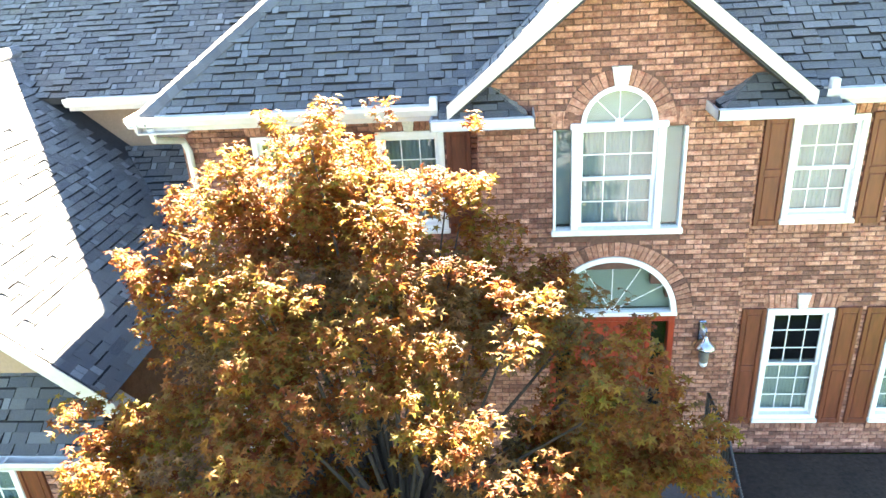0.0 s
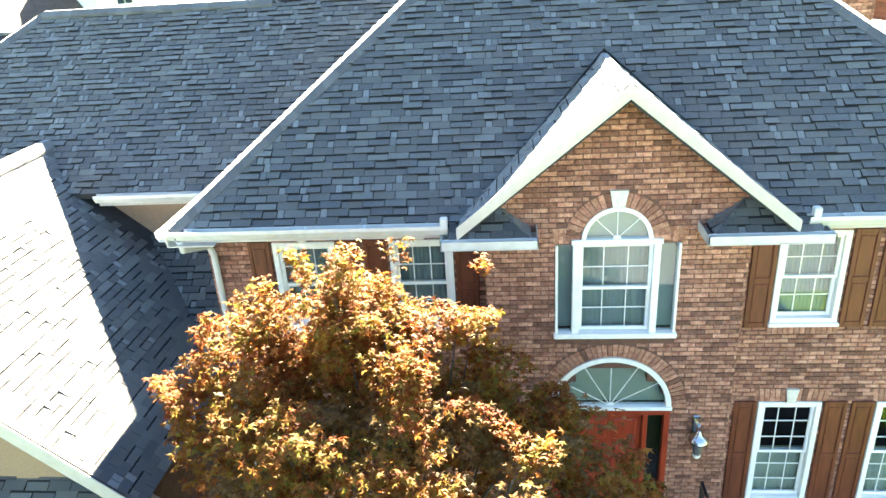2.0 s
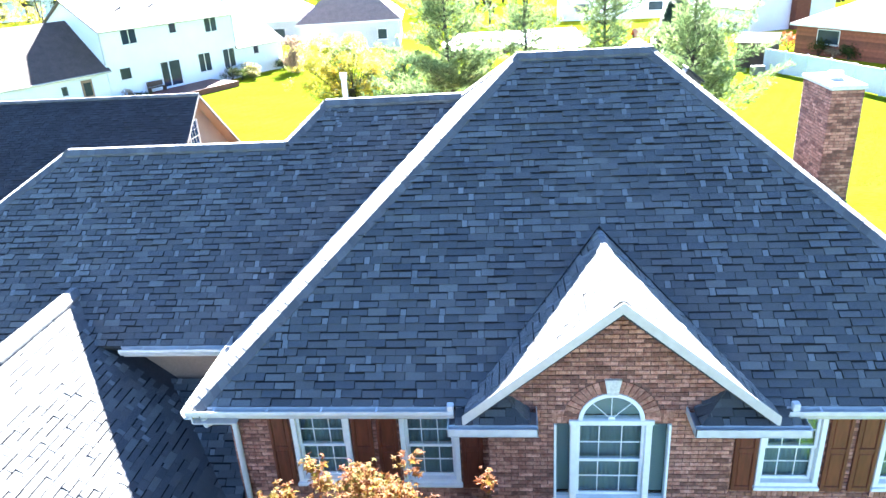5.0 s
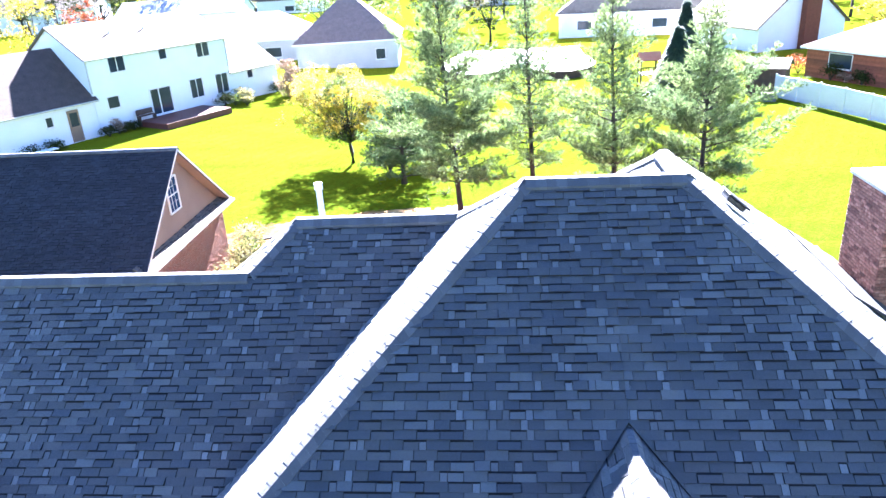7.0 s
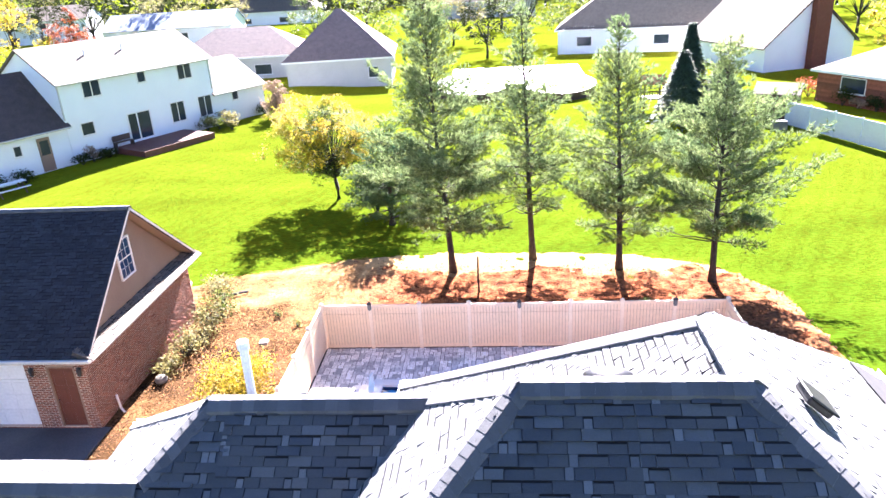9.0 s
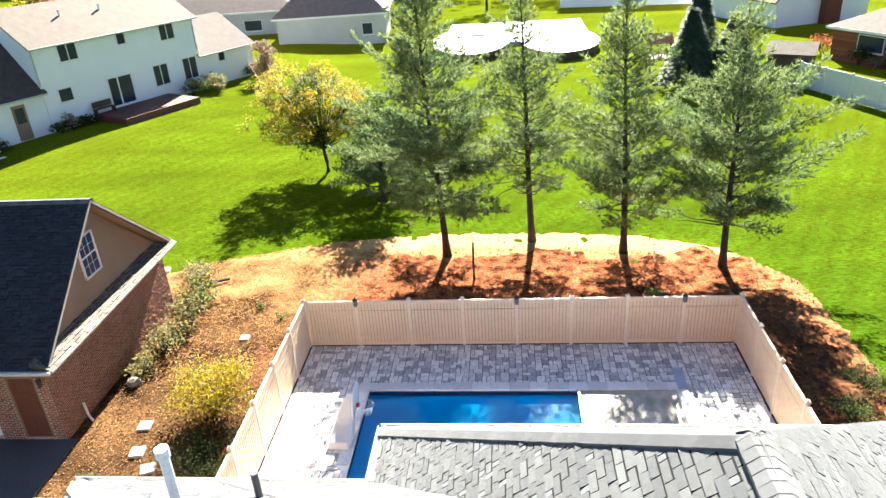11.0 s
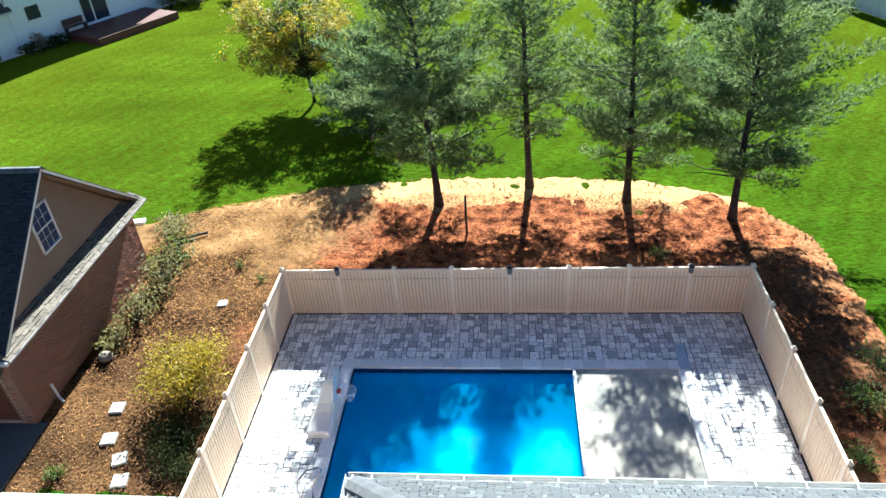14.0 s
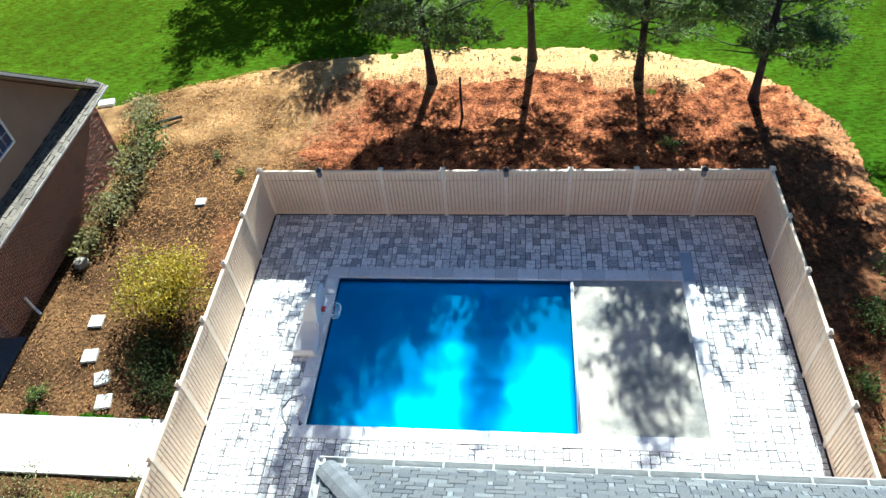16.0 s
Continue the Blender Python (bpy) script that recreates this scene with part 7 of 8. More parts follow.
part("glass_chimney", Geo().lathe((2.76, 8.5, 2.14), [(0.05, 0.0), (0.062, 0.05), (0.062, 0.2), (0.05, 0.22)], 16), M_grey, lan, smooth=True)
part("finial", Geo().lathe((2.76, 8.5, 2.06), [(0.015, 0.0), (0.045, 0.03), (0.055, 0.06), (0.05, 0.085)], 14), M_white, lan, smooth=True)
part("outlet_box", Geo().box(2.62, 2.75, 8.675, 8.70, 0.92, 1.0, 0.008), M_white, house)

# ---------------------------------------------------------------- pool furniture
hoop = thing("basketball_hoop", (-4.4, 25.8, 0.02), "white poolside basketball hoop with red bracket and net", "basketball hoop")
secs = ((25.10, -4.76, -4.16, 0.02, 0.13), (25.16, -4.79, -4.13, 0.02, 0.22), (25.45, -4.77, -4.11, 0.02, 0.30), (25.68, -4.70, -4.12, 0.02, 0.40), (25.86, -4.60, -4.13, 0.03, 0.56),
        (26.00, -4.52, -4.13, 0.10, 0.78), (26.14, -4.46, -4.12, 0.36, 0.98), (26.26, -4.38, -4.10, 0.66, 1.10))
g = Geo()
rings = []
for y, xa, xb, za, zb in secs:                              # a moulded body that narrows to a raised neck
    c = min(0.07, (zb - za) * 0.4)
    rings.append([(xa, y, za), (xb, y, za), (xb, y, zb - c), (xb - c, y, zb), (xa + c, y, zb), (xa, y, zb - c)])
faces = [(0, 1, 2, 3, 4, 5), tuple(range(len(secs) * 6 - 1, len(secs) * 6 - 7, -1))]
for q in range(len(secs) - 1):
    faces += [(q * 6 + k, q * 6 + (k + 1) % 6, q * 6 + 6 + (k + 1) % 6, q * 6 + 6 + k) for k in range(6)]
part("base", g.add([v for ring in rings for v in ring], faces), M_slide, hoop, "white moulded plastic base and neck")
bp = [(-0.42, 0.0), (0.42, 0.0), (0.50, 0.2), (0.42, 0.52), (0.2, 0.62), (-0.2, 0.62), (-0.42, 0.52), (-0.50, 0.2)]
part("backboard", Geo().prism([(-4.08 + 0.1 * v, 26.1 + u, 0.62 + 1.45 * v) for u, v in bp], (0.035, 0, 0)), M_slide, hoop)
M_red = mat("red_plastic", (0.45, 0.03, 0.02), (0.55, 0.05, 0.03), scale=5, rough=0.4)
part("bracket", Geo().box(-4.02, -3.9, 25.98, 26.14, 0.80, 0.88, 0.02), M_red, hoop, "red rim bracket")
ringp = [(-3.70 + 0.21 * math.cos(2 * math.pi * i / 20), 26.06 + 0.21 * math.sin(2 * math.pi * i / 20), 0.86) for i in range(21)]
part("rim", Geo().tube(ringp, 0.012, 6), M_pvc, hoop)
net = Geo()
for i in range(10):
    for s in (-1, 1):
        pts = []
        for j in range(5):
            a = 2 * math.pi * (i + s * j * 0.5) / 10
            q = 0.21 - 0.028 * j
            pts.append((-3.70 + q * math.cos(a), 26.06 + q * math.sin(a), 0.86 - 0.085 * j))
        net.tube(pts, 0.005, 4)
part("net", net, M_pvc, hoop)
hr = thing("pool_handrail", (-4.3, 23.3, 0.0), "bent tubular steel handrail at the pool steps", "handrail")
part("tube", Geo().tube([(-4.42, 23.0, 0.0), (-4.42, 23.0, 0.62), (-4.4, 23.1, 0.8), (-4.25, 23.35, 0.86), (-3.98, 23.5, 0.8), (-3.92, 23.5, 0.72), (-4.0, 23.42, 0.6), (-4.14, 23.2, 0.45), (-4.16, 23.16, 0.0)], 0.024, 10), M_metal, hr, smooth=True)
for x, y in ((-4.42, 23.0), (-4.16, 23.16)):
    part("flange", Geo().lathe((x, y, 0.01), [(0.055, 0), (0.055, 0.012), (0.03, 0.025)], 12), M_metal, hr)
single("stake", Geo().tube([(-0.93, 35.5, -0.5), (-0.95, 35.52, 0.6), (-0.93, 35.55, 1.47)], [0.05, 0.045, 0.04], 8), M_bark, "short weathered wooden stake in the pine straw", "stake", smooth=True)
single("drain_pipe", Geo().tube([(-12.5, 34.8, 0.08), (-12.0, 35.1, 0.09), (-11.35, 35.45, 0.06)], 0.06, 8), M_iron, "black corrugated drain pipe lying on the straw", "pipe")
single("boulder", Geo().lathe((-12.1, 28.2, 0.0), [(0.2, 0), (0.24, 0.08), (0.18, 0.2), (0.06, 0.25)], 9).xf(Matrix.Identity(4)), mat("field_stone", (0.20, 0.175, 0.14), (0.30, 0.27, 0.22), scale=6, rough=0.9, bump=0.5), "weathered rounded boulder beside the shrubs", "rock")
single("splash_block", Geo().box(-0.3, 0.3, -0.2, 0.2, -0.05, 0.09, 0.02).xf(pose(-14.75, 36.4, ground_z(-14.75, 36.4) + 0.04, 0, 0, 12)), M_conc, "pale concrete splash block on the lawn edge", "block")
for i, (x, y) in enumerate(((-4.3, 40.9), (-9.3, 33.2), (-8.2, 32.2))):
    shrub("weed_tuft", (x, y), (0.2, 0.2), 0.3, 120, 0.045, M_green, "small green weed tuft on the straw", 130 + i, "weed", "weeds", 6)


# ---------------------------------------------------------------- neighbouring houses
def gable_block(t, M, X0, X1, Y0, Y1, zg, ze, zr, wall, roof, over=0.35, hipped=False, roof_label=""):
    """Walls and a roof whose ridge runs along X, in the house's own axes."""
    g = Geo().box(X0, X1, Y0, Y1, zg - 0.4, ze)
    ym = (Y0 + Y1) / 2
    if not hipped:
        for x in (X0, X1 - 0.15):
            g.prism([(x, Y0, ze), (x, Y1, ze), (x, ym, zr - 0.12)], (0.15, 0, 0))
    lap = Geo()
    z = zg
    while z < ze - 0.1:
        lap.add([(X0, Y0 - 0.025, z), (X1, Y0 - 0.025, z), (X1, Y0 - 0.004, z + 0.2), (X0, Y0 - 0.004, z + 0.2), (X0, Y0, z), (X1, Y0, z)], [(0, 1, 2, 3), (0, 1, 5, 4)])
        z += 0.2
    part("wall", g.xf(M), wall, t)
    part("siding", lap.xf(M), wall, t, kind="stuff", fix=False)
    k = (zr - ze) / (ym - Y0)
    e = over * k
    if hipped:
        h = min(ym - Y0, (X1 - X0) / 2 - 0.3)
        A, B = (X0 + h, ym, zr), (X1 - h, ym, zr)
        c = [(X0 - over, Y0 - over, ze - e), (X1 + over, Y0 - over, ze - e), (X1 + over, Y1 + over, ze - e), (X0 - over, Y1 + over, ze - e)]
        r = Geo().add(c + [A, B] + [(x, y, z - 0.15) for x, y, z in c], [(0, 1, 5, 4), (2, 3, 4, 5), (1, 2, 5), (3, 0, 4), (0, 6, 7, 1), (1, 7, 8, 2), (2, 8, 9, 3), (3, 9, 6, 0), (6, 9, 8, 7)])
        part("roof", r.xf(M), roof, t, roof_label)
        part("fascia", Geo().box(X0 - over, X1 + over, Y0 - over - 0.03, Y0 - over, ze - e - 0.2, ze - e).xf(M), M_white, t)
    else:
        ea, eb = (Y0 - over, ze - e), (Y1 + over, ze - e)
        prof = [ea, (ym, zr), eb, (eb[0], eb[1] - 0.12), (ym, zr - 0.14), (ea[0], ea[1] - 0.12)]
        part("roof", Geo().prism([(X0 - 0.25, y, z) for y, z in prof], (X1 - X0 + 0.5, 0, 0)).xf(M), roof, t, roof_label)
        part("gutter", Geo().box(X0 - 0.25, X1 + 0.25, Y0 - over - 0.1, Y0 - over, ze - e - 0.1, ze - e + 0.01, 0.02).xf(M), M_gutter, t)


def far_window(t, M, u0, u1, z0, z1, split=True, y=0.0, trim=None):
    fr = Geo()
    for a in ((u0, u0 + 0.06, z0, z1), (u1 - 0.06, u1, z0, z1), (u0, u1, z0, z0 + 0.06), (u0, u1, z1 - 0.06, z1)):
        fr.box(a[0], a[1], y - 0.06, y + 0.02, a[2], a[3])
    if split:
        m = (u0 + u1) / 2
        fr.box(m - 0.035, m + 0.035, y - 0.05, y + 0.02, z0, z1)
    w = part("window", fr.xf(M), trim or M_white, t)
    part("pane", Geo().box(u0 + 0.05, u1 - 0.05, y - 0.035, y - 0.015, z0 + 0.05, z1 - 0.05).xf(M), M_farpane, w)
    part("sill", Geo().box(u0 - 0.05, u1 + 0.05, y - 0.09, y + 0.0, z0 - 0.07, z0).xf(M), trim or M_white, w)


wa = radians(62)
WM = Matrix(((math.cos(wa), -math.sin(wa), 0, -31.07), (math.sin(wa), math.cos(wa), 0, 59.85), (0, 0, 1, 0), (0, 0, 0, 1)))
wh = thing("neighbour_house", (-31, 60, 0.5), "white two-storey neighbouring house with tan roof and red deck", "house")
gable_block(wh, WM, -2.7, 11.4, 0, 8.2, 0.45, 6.72, 9.0, M_wsiding, M_tanroof, roof_label="tan shingle roof")
gable_block(wh, WM, 11.4, 17.4, 0.05, 8.0, 0.45, 3.55, 6.0, M_wsiding, M_wingroof)
# whole wing roof coloured dark for the shade on its near slope
gable_block(wh, WM, -12.5, -2.72, 0.02, 8.4, 0.45, 3.75, 7.4, M_wsiding, M_shaded_roof, roof_label="steep garage roof coloured dark for its shaded slope")
for a in ((-0.8, 0.7, 5.2, 6.5), (4.0, 4.8, 5.55, 6.5), (7.9, 9.35, 5.16, 6.5), (-1.6, -0.5, 2.45, 3.45), (6.55, 8.0, 1.75, 3.45), (9.48, 10.95, 1.65, 3.45)):
    far_window(wh, WM, *a, a[1] - a[0] > 1.2)
far_window(wh, WM, 13.4, 14.15, 2.42, 3.38, False, 0.05)
far_window(wh, WM, -6.9, -6.3, 2.1, 2.9, False, 0.02)
pd = Geo().box(2.35, 2.45, -0.07, 0.02, 1.2, 3.36).box(4.45, 4.55, -0.07, 0.02, 1.2, 3.36).box(2.35, 4.55, -0.07, 0.02, 3.28, 3.38).box(3.2, 3.32, -0.06, 0.02, 1.2, 3.3)
pdo = part("patio_door", pd.xf(WM), M_white, wh, "white sliding patio door, dark glass")
part("pane", Geo().box(2.4, 4.5, -0.03, -0.01, 1.2, 3.3).xf(WM), M_farpane, pdo)
sd = part("side_door", Geo().box(-5.15, -4.2, -0.06, 0.0, 0.6, 3.05, 0.01).xf(WM), M_siding, wh, "tan side door")
part("door_light", Geo().box(-5.0, -4.35, -0.075, -0.055, 1.8, 2.85).xf(WM), M_farpane, sd)
for q in (1.5, 4.8):
    part("vent_pipe", Geo().cyl((q, 2.4, 7.7), (q, 2.4, 8.5), 0.08, n=8).xf(WM), M_pvc, wh)
for q in (-2.75, 11.2):
    part("downpipe", Geo().box(q, q + 0.1, -0.1, 0.0, 3.9, 6.5, 0.01).xf(WM), M_gutter, wh)
dk = thing("wooden_deck", (-27.3, 63.4, 0.6), "low red-stained wooden deck behind the white house", "deck")
for i in range(24):
    y = -3.9 + i * 0.16
    part("plank", Geo().box(0.7, 7.5, y, y + 0.15, 0.98, 1.02, 0.006).xf(WM), M_deck, dk)
part("skirt", Geo().box(0.7, 7.5, -3.92, -3.88, 0.5, 0.98).box(0.68, 0.72, -3.9, -0.05, 0.5, 0.98).box(7.48, 7.52, -3.9, -0.05, 0.5, 0.98).xf(WM), M_deck, dk)
bn = thing("garden_bench", (-30.0, 62.2, 1.0), "dark wooden garden bench against the white house", "bench")
part("seat", Geo().box(0.5, 2.1, -0.75, -0.3, 1.42, 1.47, 0.01).xf(WM), M_darkbrn, bn)
part("backrest", Geo().box(0.5, 2.1, -0.32, -0.26, 1.5, 1.95, 0.01).xf(WM), M_darkbrn, bn)
for q in (0.52, 2.02):
    part("leg", Geo().box(q, q + 0.07, -0.75, -0.28, 0.6, 1.45).xf(WM), M_darkbrn, bn)
pt = thing("picnic_table", (-33.0, 50.6, ground_z(-33.0, 50.6)), "white-topped picnic table with benches on the lawn", "picnic table")
PM_ = pose(-33.0, 50.6, ground_z(-33.0, 50.6), 0, 0, 58)
for k in range(4):
    part("top_plank", Geo().box(-1.1, 1.1, -0.36 + k * 0.18, -0.19 + k * 0.18, 0.74, 0.78, 0.008).xf(PM_), M_white, pt)
for s in (-1, 1):
    part("bench_seat", Geo().box(-1.1, 1.1, s * 0.72 - 0.13, s * 0.72 + 0.13, 0.44, 0.48, 0.008).xf(PM_), M_white, pt)
    for q in (-0.8, 0.8):
        part("leg", Geo().prism([(q - 0.04, s * 0.78, 0.0), (q - 0.04, s * 0.68, 0.0), (q - 0.04, s * 0.18, 0.74), (q - 0.04, s * 0.28, 0.74)], (0.08, 0, 0)).xf(PM_), M_darkbrn, pt)
for q in (-0.8, 0.8):
    part("cross_beam", Geo().box(q - 0.045, q + 0.045, -0.8, 0.8, 0.37, 0.44).xf(PM_), M_darkbrn, pt)
for i, (u, v, r, h, n, m, nm) in enumerate(((8.9, -1.3, 0.9, 1.3, 900, M_dkgreen, "dark_bush"), (10.1, -1.5, 0.7, 1.1, 700, M_green, "green_bush"), (11.2, -1.4, 0.9, 1.6, 900, M_sage, "pale_bush"), (10.4, -2.8, 0.5, 0.8, 400, M_sage, "pale_bush"),
                                            (-1.2, -0.8, 0.7, 0.7, 500, M_dkgreen, "dark_bush"), (-0.2, -0.7, 0.6, 0.6, 400, M_dkgreen, "dark_bush"), (-2.6, -0.9, 0.7, 0.8, 500, M_dkgreen, "dark_bush"), (-1.8, -1.0, 0.5, 1.5, 250, M_plume, "bare_bush"),
                                            (-7.2, -1.3, 0.9, 0.9, 600, M_dkgreen, "dark_bush"), (-9.2, -1.3, 0.8, 0.9, 500, M_dkgreen, "dark_bush"), (16.4, -0.9, 0.9, 1.0, 700, M_dkgreen, "dark_bush"))):
    p = WM @ Vector((u, v, 0))
    shrub(nm, (p.x, p.y), (r, r), h, n, 0.10, m, "rounded foundation bush beside the white house", 200 + i, "bush", "foundation bushes", 10)
pg = thing("plume_grass", (-21.0, 72.8, 0.4), "tall pale pampas grass clump on the lawn", "ornamental grass")
g = Geo()
rp = random.Random(77)
for i in range(60):
    a, q = rp.uniform(0, 6.3), rp.uniform(0, 1.1)
    leaf_cards(g, (-21.0 + q * math.cos(a), 72.8 + q * math.sin(a), 1.3 + rp.random() * 2.4), 26, 0.22, 0.13, rp, False, 1.2)
for i in range(160):
    a, q = rng.uniform(0, 6.3), rng.uniform(0, 0.9)
    b = Vector((-21.0 + q * math.cos(a), 72.8 + q * math.sin(a), 0.35))
    d = Vector((0.5 * math.cos(a) * q, 0.5 * math.sin(a) * q, 1)).normalized()
    L = rng.uniform(1.2, 2.7)
    s = Vector((-math.sin(a), math.cos(a), 0)) * 0.05
    g.add([b - s * 0.4, b + s * 0.4, b + d * L * 0.7 + s, b + d * L, b + d * L * 0.7 - s], [(0, 1, 2, 3, 4)])
part("blades", g, M_plume, pg, kind="stuff", fix=False)


def plain_house(at, ang, w, d, h, zr, wall, roof, label, hipped=True, wins=((0.2, 0.3), (0.6, 0.7)), storeys=1, door=None, group="far houses"):
    M = pose(at[0], at[1], 0, 0, 0, ang)
    t = thing("far_house", (at[0], at[1], 0), label, "house", group)
    gable_block(t, M, 0, w, 0, d, 0, h, zr, wall, roof, 0.45, hipped)
    for s in range(storeys):
        for a, b in wins:
            far_window(t, M, w * a, w * b, 1.0 + 2.8 * s, 2.3 + 2.8 * s, False)
    return t, M


plain_house((-25.0, 90.3), 6, 12.2, 12, 3.7, 8.6, M_greysid, M_brnroof, "low grey ranch house with brown hip roof", True, ((0.78, 0.88),))
plain_house((-42, 97), 6, 17.0, 10, 3.6, 6.6, M_greysid, M_brnroof, "low grey house wing with brown roof and dark window", True, ((0.2, 0.34), (0.62, 0.75)))
plain_house((-62, 118), 6, 20, 10, 6.0, 8.0, M_wsiding, mat("blue_roof", (0.10, 0.14, 0.22), (0.14, 0.19, 0.28), scale=2, rough=0.8), "white two-storey house with blue-grey roof", False, ((0.3, 0.36), (0.45, 0.51), (0.6, 0.66)), 2)
plain_house((-120, 165), 10, 26, 11, 5.8, 8.5, M_wsiding, M_tanroof, "pale two-storey house in the distance", False, ((0.1, 0.16), (0.35, 0.41), (0.6, 0.66), (0.85, 0.9)), 2)
plain_house((-70, 190), 0, 24, 11, 4.0, 8.0, M_wsiding, M_tanroof, "pale house in the distance", True)
plain_house((-14, 185), 0, 22, 11, 4.0, 7.5, M_greysid, M_brnroof, "grey house in the distance", True)
plain_house((20, 170), -6, 24, 12, 4.0, 8.0, M_wsiding, M_tanroof, "pale house in the distance", True)
plain_house((8, 112), -8, 26, 13, 3.6, 8.0, M_wsiding, M_tanroof, "long pale house with a lit roof beyond the pines", True, ((0.1, 0.18), (0.5, 0.58)))
th, MT = plain_house((39.3, 92.6), 110, 14, 11.5, 2.9, 7.7, M_wsiding, M_tanroof, "pale gabled house with a tall brick chimney", False, ((0.3, 0.4), (0.7, 0.8)))
part("chimney", Geo().box(-0.9, -0.02, 4.2, 6.2, -0.2, 8.3, 0.04).box(-0.97, 0.06, 4.13, 6.27, 8.3, 8.55, 0.03).xf(MT), M_gbrick, th, "tall dark brick chimney")
for y0, z0, y1, z1 in ((-0.45, 2.6, 5.75, 7.72), (11.95, 2.6, 5.75, 7.72)):
    part("rake_board", Geo().prism([(-0.30, y0, z0 - 0.12), (-0.30, y0, z0 + 0.06), (-0.30, y1, z1 + 0.06), (-0.30, y1, z1 - 0.22)], (0.05, 0, 0)).xf(MT), M_darkbrn, th, "dark rake board")
plain_house((27.9, 73.2), -63, 24, 11, 2.9, 5.6, M_gbrick, M_wingroof, "low brick ranch house with a tan roof", True, ((0.1, 0.2), (0.4, 0.5)))
for i, (x, y, r, h, m) in enumerate(((29.0, 70.3, 1.1, 1.5, M_dkgreen), (30.5, 67.6, 1.0, 1.4, M_dkgreen), (27.9, 74.8, 1.3, 1.6, M_redleaf), (29.8, 69.0, 0.6, 1.0, M_plume))):
    shrub("foundation_shrub", (x, y), (r, r), h, 700, 0.12, m, "rounded shrub before the brick ranch house", 240 + i, group="ranch house shrubs", clumps=12)
# garden shed
sm_ = pose(20.4, 66.2, 0, 0, 0, -28)
shd = thing("garden_shed", (21.5, 65.8, 0), "small brown garden shed with a pale roof", "shed")
part("wall", Geo().box(0, 3.0, 0, 2.6, -0.2, 2.1).xf(sm_), M_darkbrn, shd)
part("roof", Geo().prism([(-0.25, -0.25, 2.05), (3.25, -0.25, 2.05), (3.25, 1.3, 2.75), (-0.25, 1.3, 2.75)], (0, 0, 0.08)).prism([(-0.25, 2.85, 2.05), (3.25, 2.85, 2.05), (3.25, 1.3, 2.75), (-0.25, 1.3, 2.75)], (0, 0, 0.08)).xf(sm_), M_tanroof, shd)
part("door", Geo().box(1.0, 1.9, -0.03, 0.0, 0.0, 1.8).xf(sm_), M_darkbrn, shd)
single("utility_box", Geo().box(20.6, 21.7, 62.4, 63.0, -0.2, 0.62, 0.04), M_grey, "low grey utility box on the lawn", "utility box")
# long pale fence to the right
wf = thing("white_fence", (24, 59, 0), "long white vinyl fence along the neighbouring garden", "fence")
fa = Vector((22.2, 64.3, 0))
fb = Vector((27.6, 50.0, 0))
fd = (fb - fa).normalized()
fang = math.degrees(math.atan2(fd.y, fd.x))
nfp = int((fb - fa).length / 2.4)
pm = as_mesh("post", Geo().box(-0.07, 0.07, -0.07, 0.07, -0.1, 1.9, 0.02), M_pvc)
bm_ = as_mesh("panel", Geo().box(0.07, 2.33, -0.02, 0.02, 0.02, 1.75, 0.01).box(0.07, 2.33, -0.035, 0.035, 1.68, 1.8, 0.01), M_pvc)
for i in range(nfp + 1):
    p = fa + fd * (i * 2.4)
    for nme, me in (("post", pm), ("panel", bm_)):
        ob = new(nme, me)
        hang(ob, wf)
        ob.matrix_basis = pose(p.x, p.y, ground_z(p.x, p.y), 0, 0, fang)
single("far_terrace", Geo().box(-6, 9.5, 86, 99, -0.2, 0.4, 0.05), M_tarp, "raised pale terrace beside the far pools", "terrace")
# above-ground pool covers far behind the pines
for i, (x, y, rx, ry) in enumerate(((-3.0, 86.0, 4.0, 7.5), (6.0, 84.0, 3.8, 6.5))):
    t = thing("far_pool", (x, y, 0), "pale above-ground pool with a winter cover", "pool", group="far pools")
    part("side", Geo().lathe((0, 0, 0), [(1, 0), (1.01, 0.8)], 28).xf(Matrix.Translation((x, y, ground_z(x, y))) @ Matrix.Diagonal((rx, ry, 1.0, 1))), M_darkbrn, t, "dark pool side")
    part("rim", Geo().lathe((0, 0, 0), [(1.012, 0.8), (1.03, 0.82), (0.96, 0.86), (0.955, 0.8)], 28).xf(Matrix.Translation((x, y, ground_z(x, y))) @ Matrix.Diagonal((rx, ry, 1.0, 1))), M_wsiding, t)
    part("cover", Geo().lathe((0, 0, 0.83), [(0.957, 0.0), (0.95, 0.03), (0.7, 0.02), (0.35, -0.01), (0.02, -0.02)], 28).xf(Matrix.Translation((x, y, ground_z(x, y))) @ Matrix.Diagonal((rx, ry, 1.0, 1))), M_tarp, t, smooth=True)
tp = thing("play_frame", (13.2, 71.0, 0), "dark timber climbing frame with a red canopy on a far lawn", "climbing frame")
for x, y in ((12.4, 70.2), (14.0, 70.2), (12.4, 71.8), (14.0, 71.8)):
    part("post", Geo().box(x - 0.07, x + 0.07, y - 0.07, y + 0.07, -0.1, 2.5), M_darkbrn, tp)
part("platform", Geo().box(12.3, 14.1, 70.1, 71.9, 1.15, 1.23), M_darkbrn, tp)
for x in (12.62, 12.84, 13.06, 13.28, 13.5, 13.72):
    part("baluster", Geo().box(x - 0.035, x + 0.035, 70.14, 70.2, 1.23, 1.8), M_darkbrn, tp)
part("rail", Geo().box(12.35, 14.05, 70.12, 70.2, 1.8, 1.9), M_darkbrn, tp)
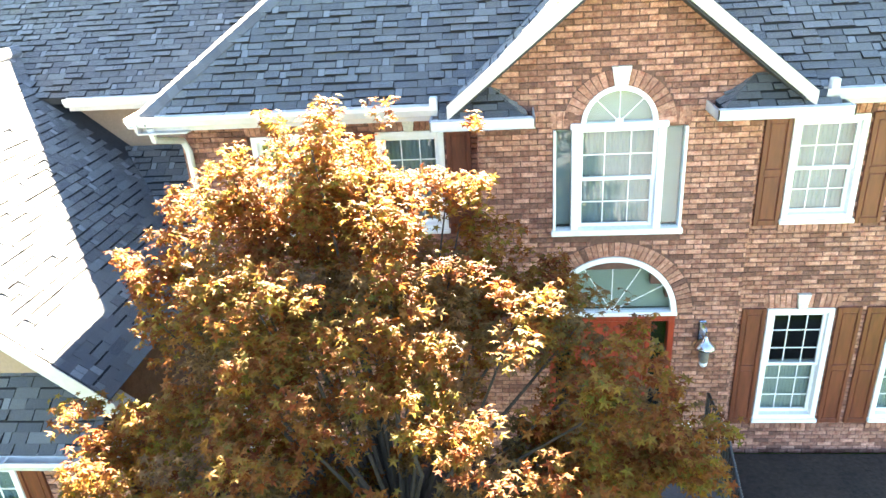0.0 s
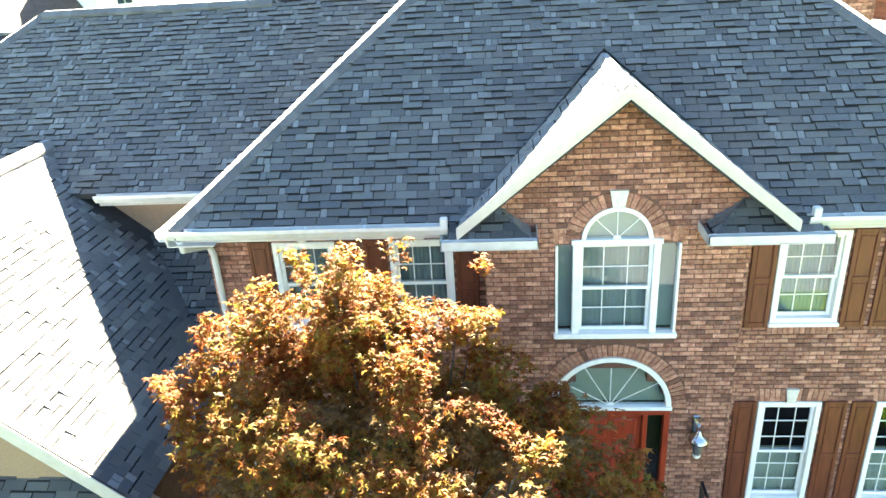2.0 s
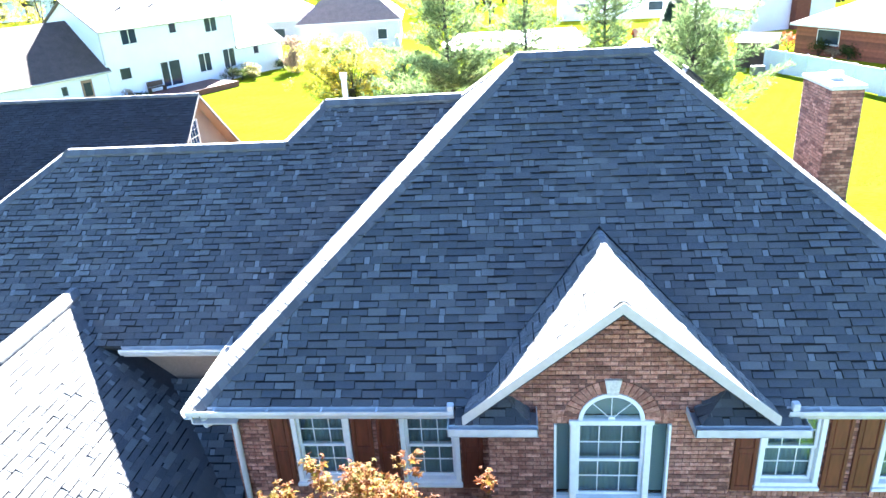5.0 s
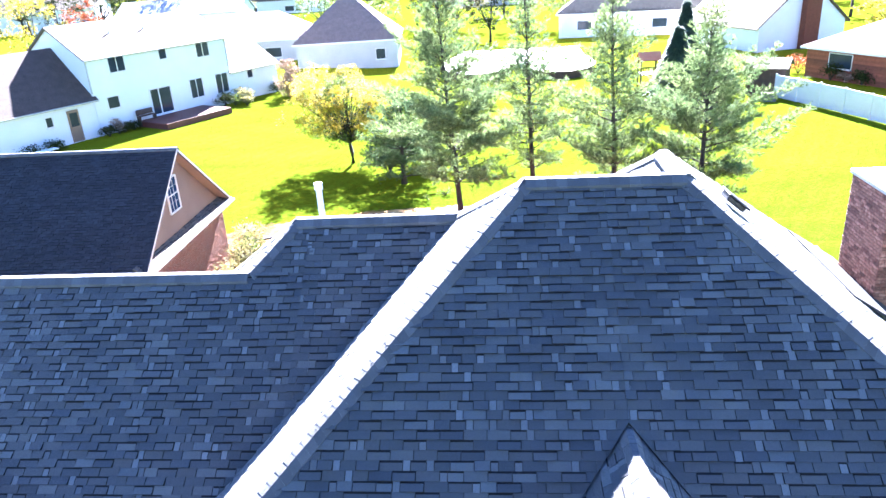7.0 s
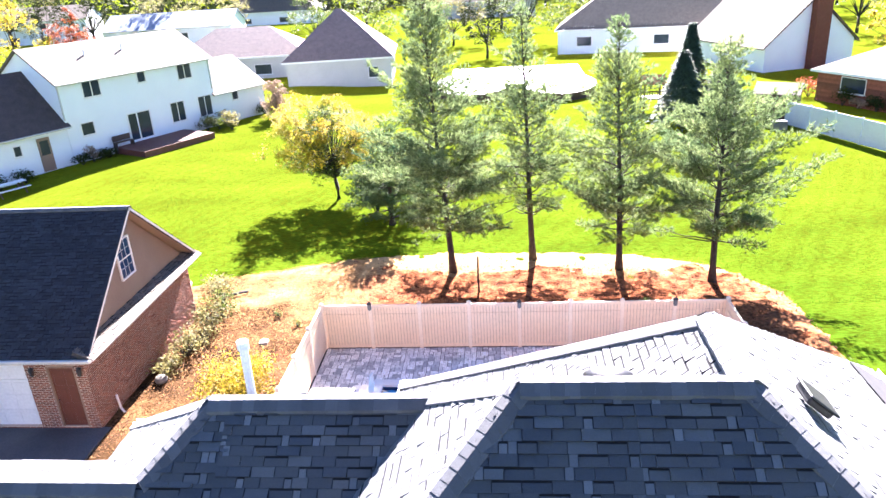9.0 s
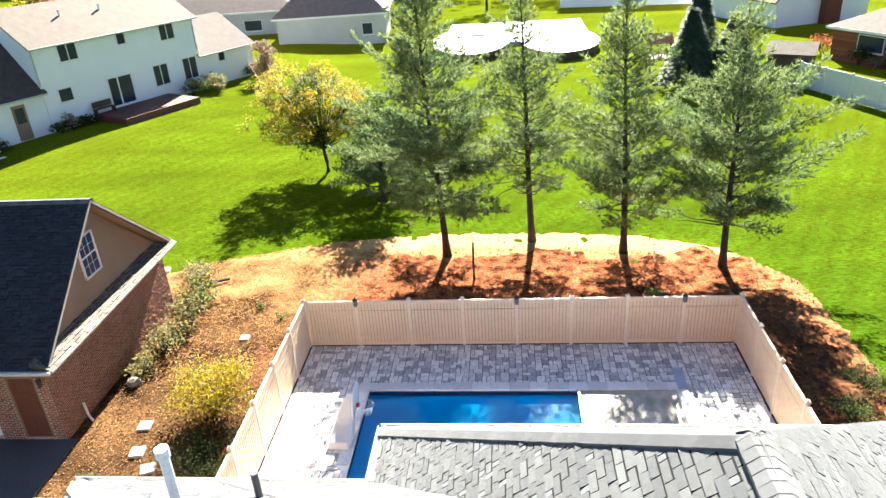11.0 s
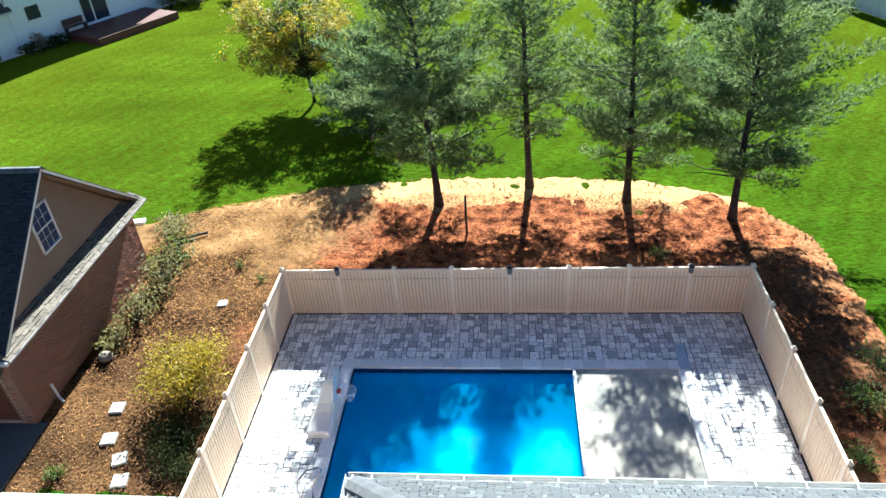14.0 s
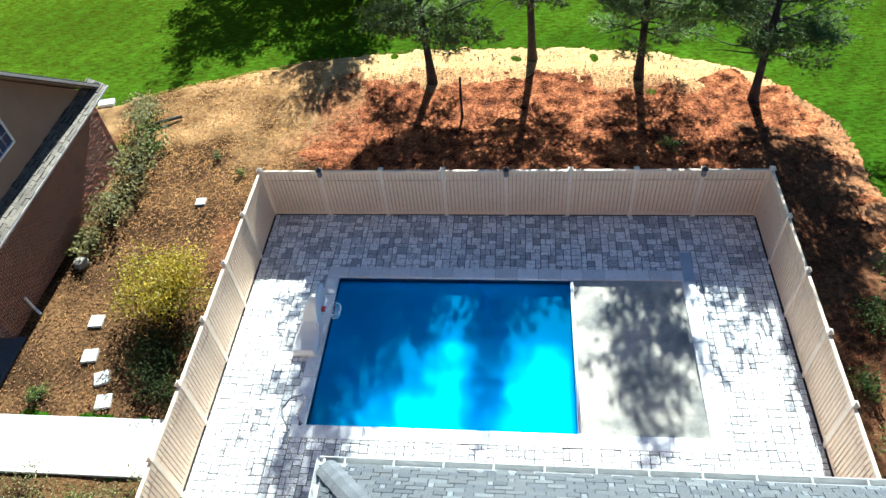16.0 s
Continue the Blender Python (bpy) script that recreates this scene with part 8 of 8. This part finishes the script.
part("canopy", Geo().prism([(12.2, 70.0, 2.45), (14.2, 70.0, 2.45), (14.2, 71.0, 3.1), (12.2, 71.0, 3.1)], (0, 0, 0.06)).prism([(12.2, 72.0, 2.45), (14.2, 72.0, 2.45), (14.2, 71.0, 3.1), (12.2, 71.0, 3.1)], (0, 0, 0.06)), M_redleaf, tp)


def far_tree(at, h, w, material, label, seed, n=900, size=0.45):
    round_tree("far_tree", at, h * 0.22, (at[0], at[1], h * 0.6), (w, w, h * 0.42), n, size, material, label, seed, 0.02 * h, clumps=34, group="far trees", hollow=0.3, limbs=5)


def spruce(at, h, w, label, seed, n=7500):
    r = random.Random(seed)
    z0 = ground_z(*at)
    t = thing("spruce_tree", (at[0], at[1], z0), label, "tree", "dark spruces")
    part("trunk", Geo().cyl((at[0], at[1], z0 - 0.1), (at[0], at[1], z0 + h), 0.16, 0.02, 7), M_bark, t)
    g = Geo()
    for i in range(n):
        k = r.random() ** 0.75
        a, q = r.uniform(0, 6.3), w * (1 - k) * r.uniform(0.35, 1.0) + 0.05
        p = Vector((at[0] + q * math.cos(a), at[1] + q * math.sin(a), z0 + 0.25 + (h - 0.3) * k))
        d = Vector((math.cos(a), math.sin(a), -0.25 + r.gauss(0, 0.2)))
        s = Vector((-math.sin(a), math.cos(a), r.gauss(0, 0.3))) * 0.075
        g.add([p - s, p + d * r.uniform(0.2, 0.42), p + s, p - d * 0.1], [(0, 1, 2, 3)])
    part("crown", g, M_dkneedle, t, kind="stuff", fix=False)


spruce((14.3, 64.9), 6.0, 2.5, "dark spruce between the pines and the far houses", 301)
spruce((17.2, 64.5), 5.5, 2.4, "dark spruce beside the garden shed", 302)
spruce((16.0, 70.0), 7.5, 2.4, "tall dark spruce on the far lawn", 303)
NEAR_TREES = ((-64.5, 100, 11.5, 4.4, M_yellow, "golden tree beyond the white house"),
              (-60, 106, 10, 3.0, M_redleaf, "orange shrub tree beyond the white house"),
              (-70.5, 116, 13, 4.2, M_dkgreen, "tall dark tree beyond the white house"),
              (-56, 126, 11.5, 5, M_sage, "pale green tree in the distance"),
              (-95, 130, 12, 6, M_yellow, "golden tree in the distance"),
              (46.5, 97, 6.5, 4.2, M_yellow, "golden tree behind the brick ranch house"),
              (52, 100, 9, 4.5, M_yellow, "yellow tree in the distance"),
              (52, 120, 11, 5, M_green, "green tree in the distance"),
              (-30, 125, 10, 5, M_green, "green tree behind the far houses"),
              (-8, 130, 9, 5, M_sage, "pale tree behind the far houses"),
              (16, 132, 12, 6, M_dkgreen, "dark tree behind the far houses"),
              (-48, 132, 11, 5.5, M_sage, "pale green tree beyond the far houses"),
              (-20, 118, 10, 4.5, M_green, "green tree beyond the ranch house"),
              (4, 128, 12, 5, M_green, "green tree behind the far pools"),
              (10, 123, 9, 5, M_green, "green tree behind the far terrace"),
              (-2, 112, 9, 4, M_dkgreen, "dark tree behind the far pools"),
              (28, 128, 12, 6, M_green, "green tree behind the pale house"))
FAR_TREES = ((0, 155, 13, 7, M_green, "green tree in the distance"),
             (34, 140, 13, 6, M_sage, "pale tree in the distance"),
             (60, 150, 12, 6, M_yellow, "golden tree in the distance"),
             (-40, 175, 14, 8, M_dkgreen, "dark tree in the distance"),
             (-90, 200, 15, 9, M_dkgreen, "dark tree in the distance"),
             (50, 200, 15, 9, M_green, "green tree in the distance"),
             (12, 215, 15, 9, M_dkgreen, "dark tree in the distance"),
             (-130, 210, 15, 9, M_sage, "pale tree in the distance"),
             (-14, 140, 13, 6, M_dkgreen, "dark tree behind the far houses"),
             (46, 135, 12, 6, M_yellow, "golden tree in the distance"),
             (-82, 150, 14, 7, M_dkgreen, "dark tree in the distance"),
             (-110, 165, 14, 7, M_green, "green tree in the distance"),
             (70, 170, 14, 8, M_green, "green tree in the distance"),
             (-28, 160, 14, 7, M_dkgreen, "dark tree in the distance"),
             (30, 175, 14, 8, M_dkgreen, "dark tree in the distance"))
for i, (x, y, h, w, m, lb) in enumerate(NEAR_TREES):
    far_tree((x, y), h, w, m, lb, 320 + i, 2600, 0.24)
for i, (x, y, h, w, m, lb) in enumerate(FAR_TREES):
    far_tree((x, y), h, w, m, lb, 350 + i, 2000, 0.36)
# a plain far belt of woods
g = Geo()
for i in range(16000):
    a = rng.uniform(-1.1, 1.1)
    R = rng.uniform(225, 270)
    c = (R * math.sin(a), R * math.cos(a), rng.uniform(0, 1) ** 1.3 * 16)
    leaf_cards(g, c, 1, 0.5, rng.uniform(0.9, 1.9), rng, False, 1.5)
single("far_woods", g, M_dkgreen, "belt of woods on the horizon", "woods", kind="stuff", fix=False)
# an assumed drive and street before the house, unseen behind the first view
# drive added to tone down green bounce and reflections in the front windows
single("front_drive", Geo().box(-3.0, 16.0, -8.98, 1.2, -0.1, 0.09, 0.01), M_drive, "unseen asphalt drive added to temper window reflections", "driveway", kind="structure")
single("street", Geo().box(-200, 200, -16, -9, -0.2, 0.07), mat("asphalt", (0.045, 0.045, 0.047), (0.06, 0.06, 0.06), scale=2, rough=0.9, bump=0.4), "unseen asphalt street assumed before the house", "street", kind="structure")
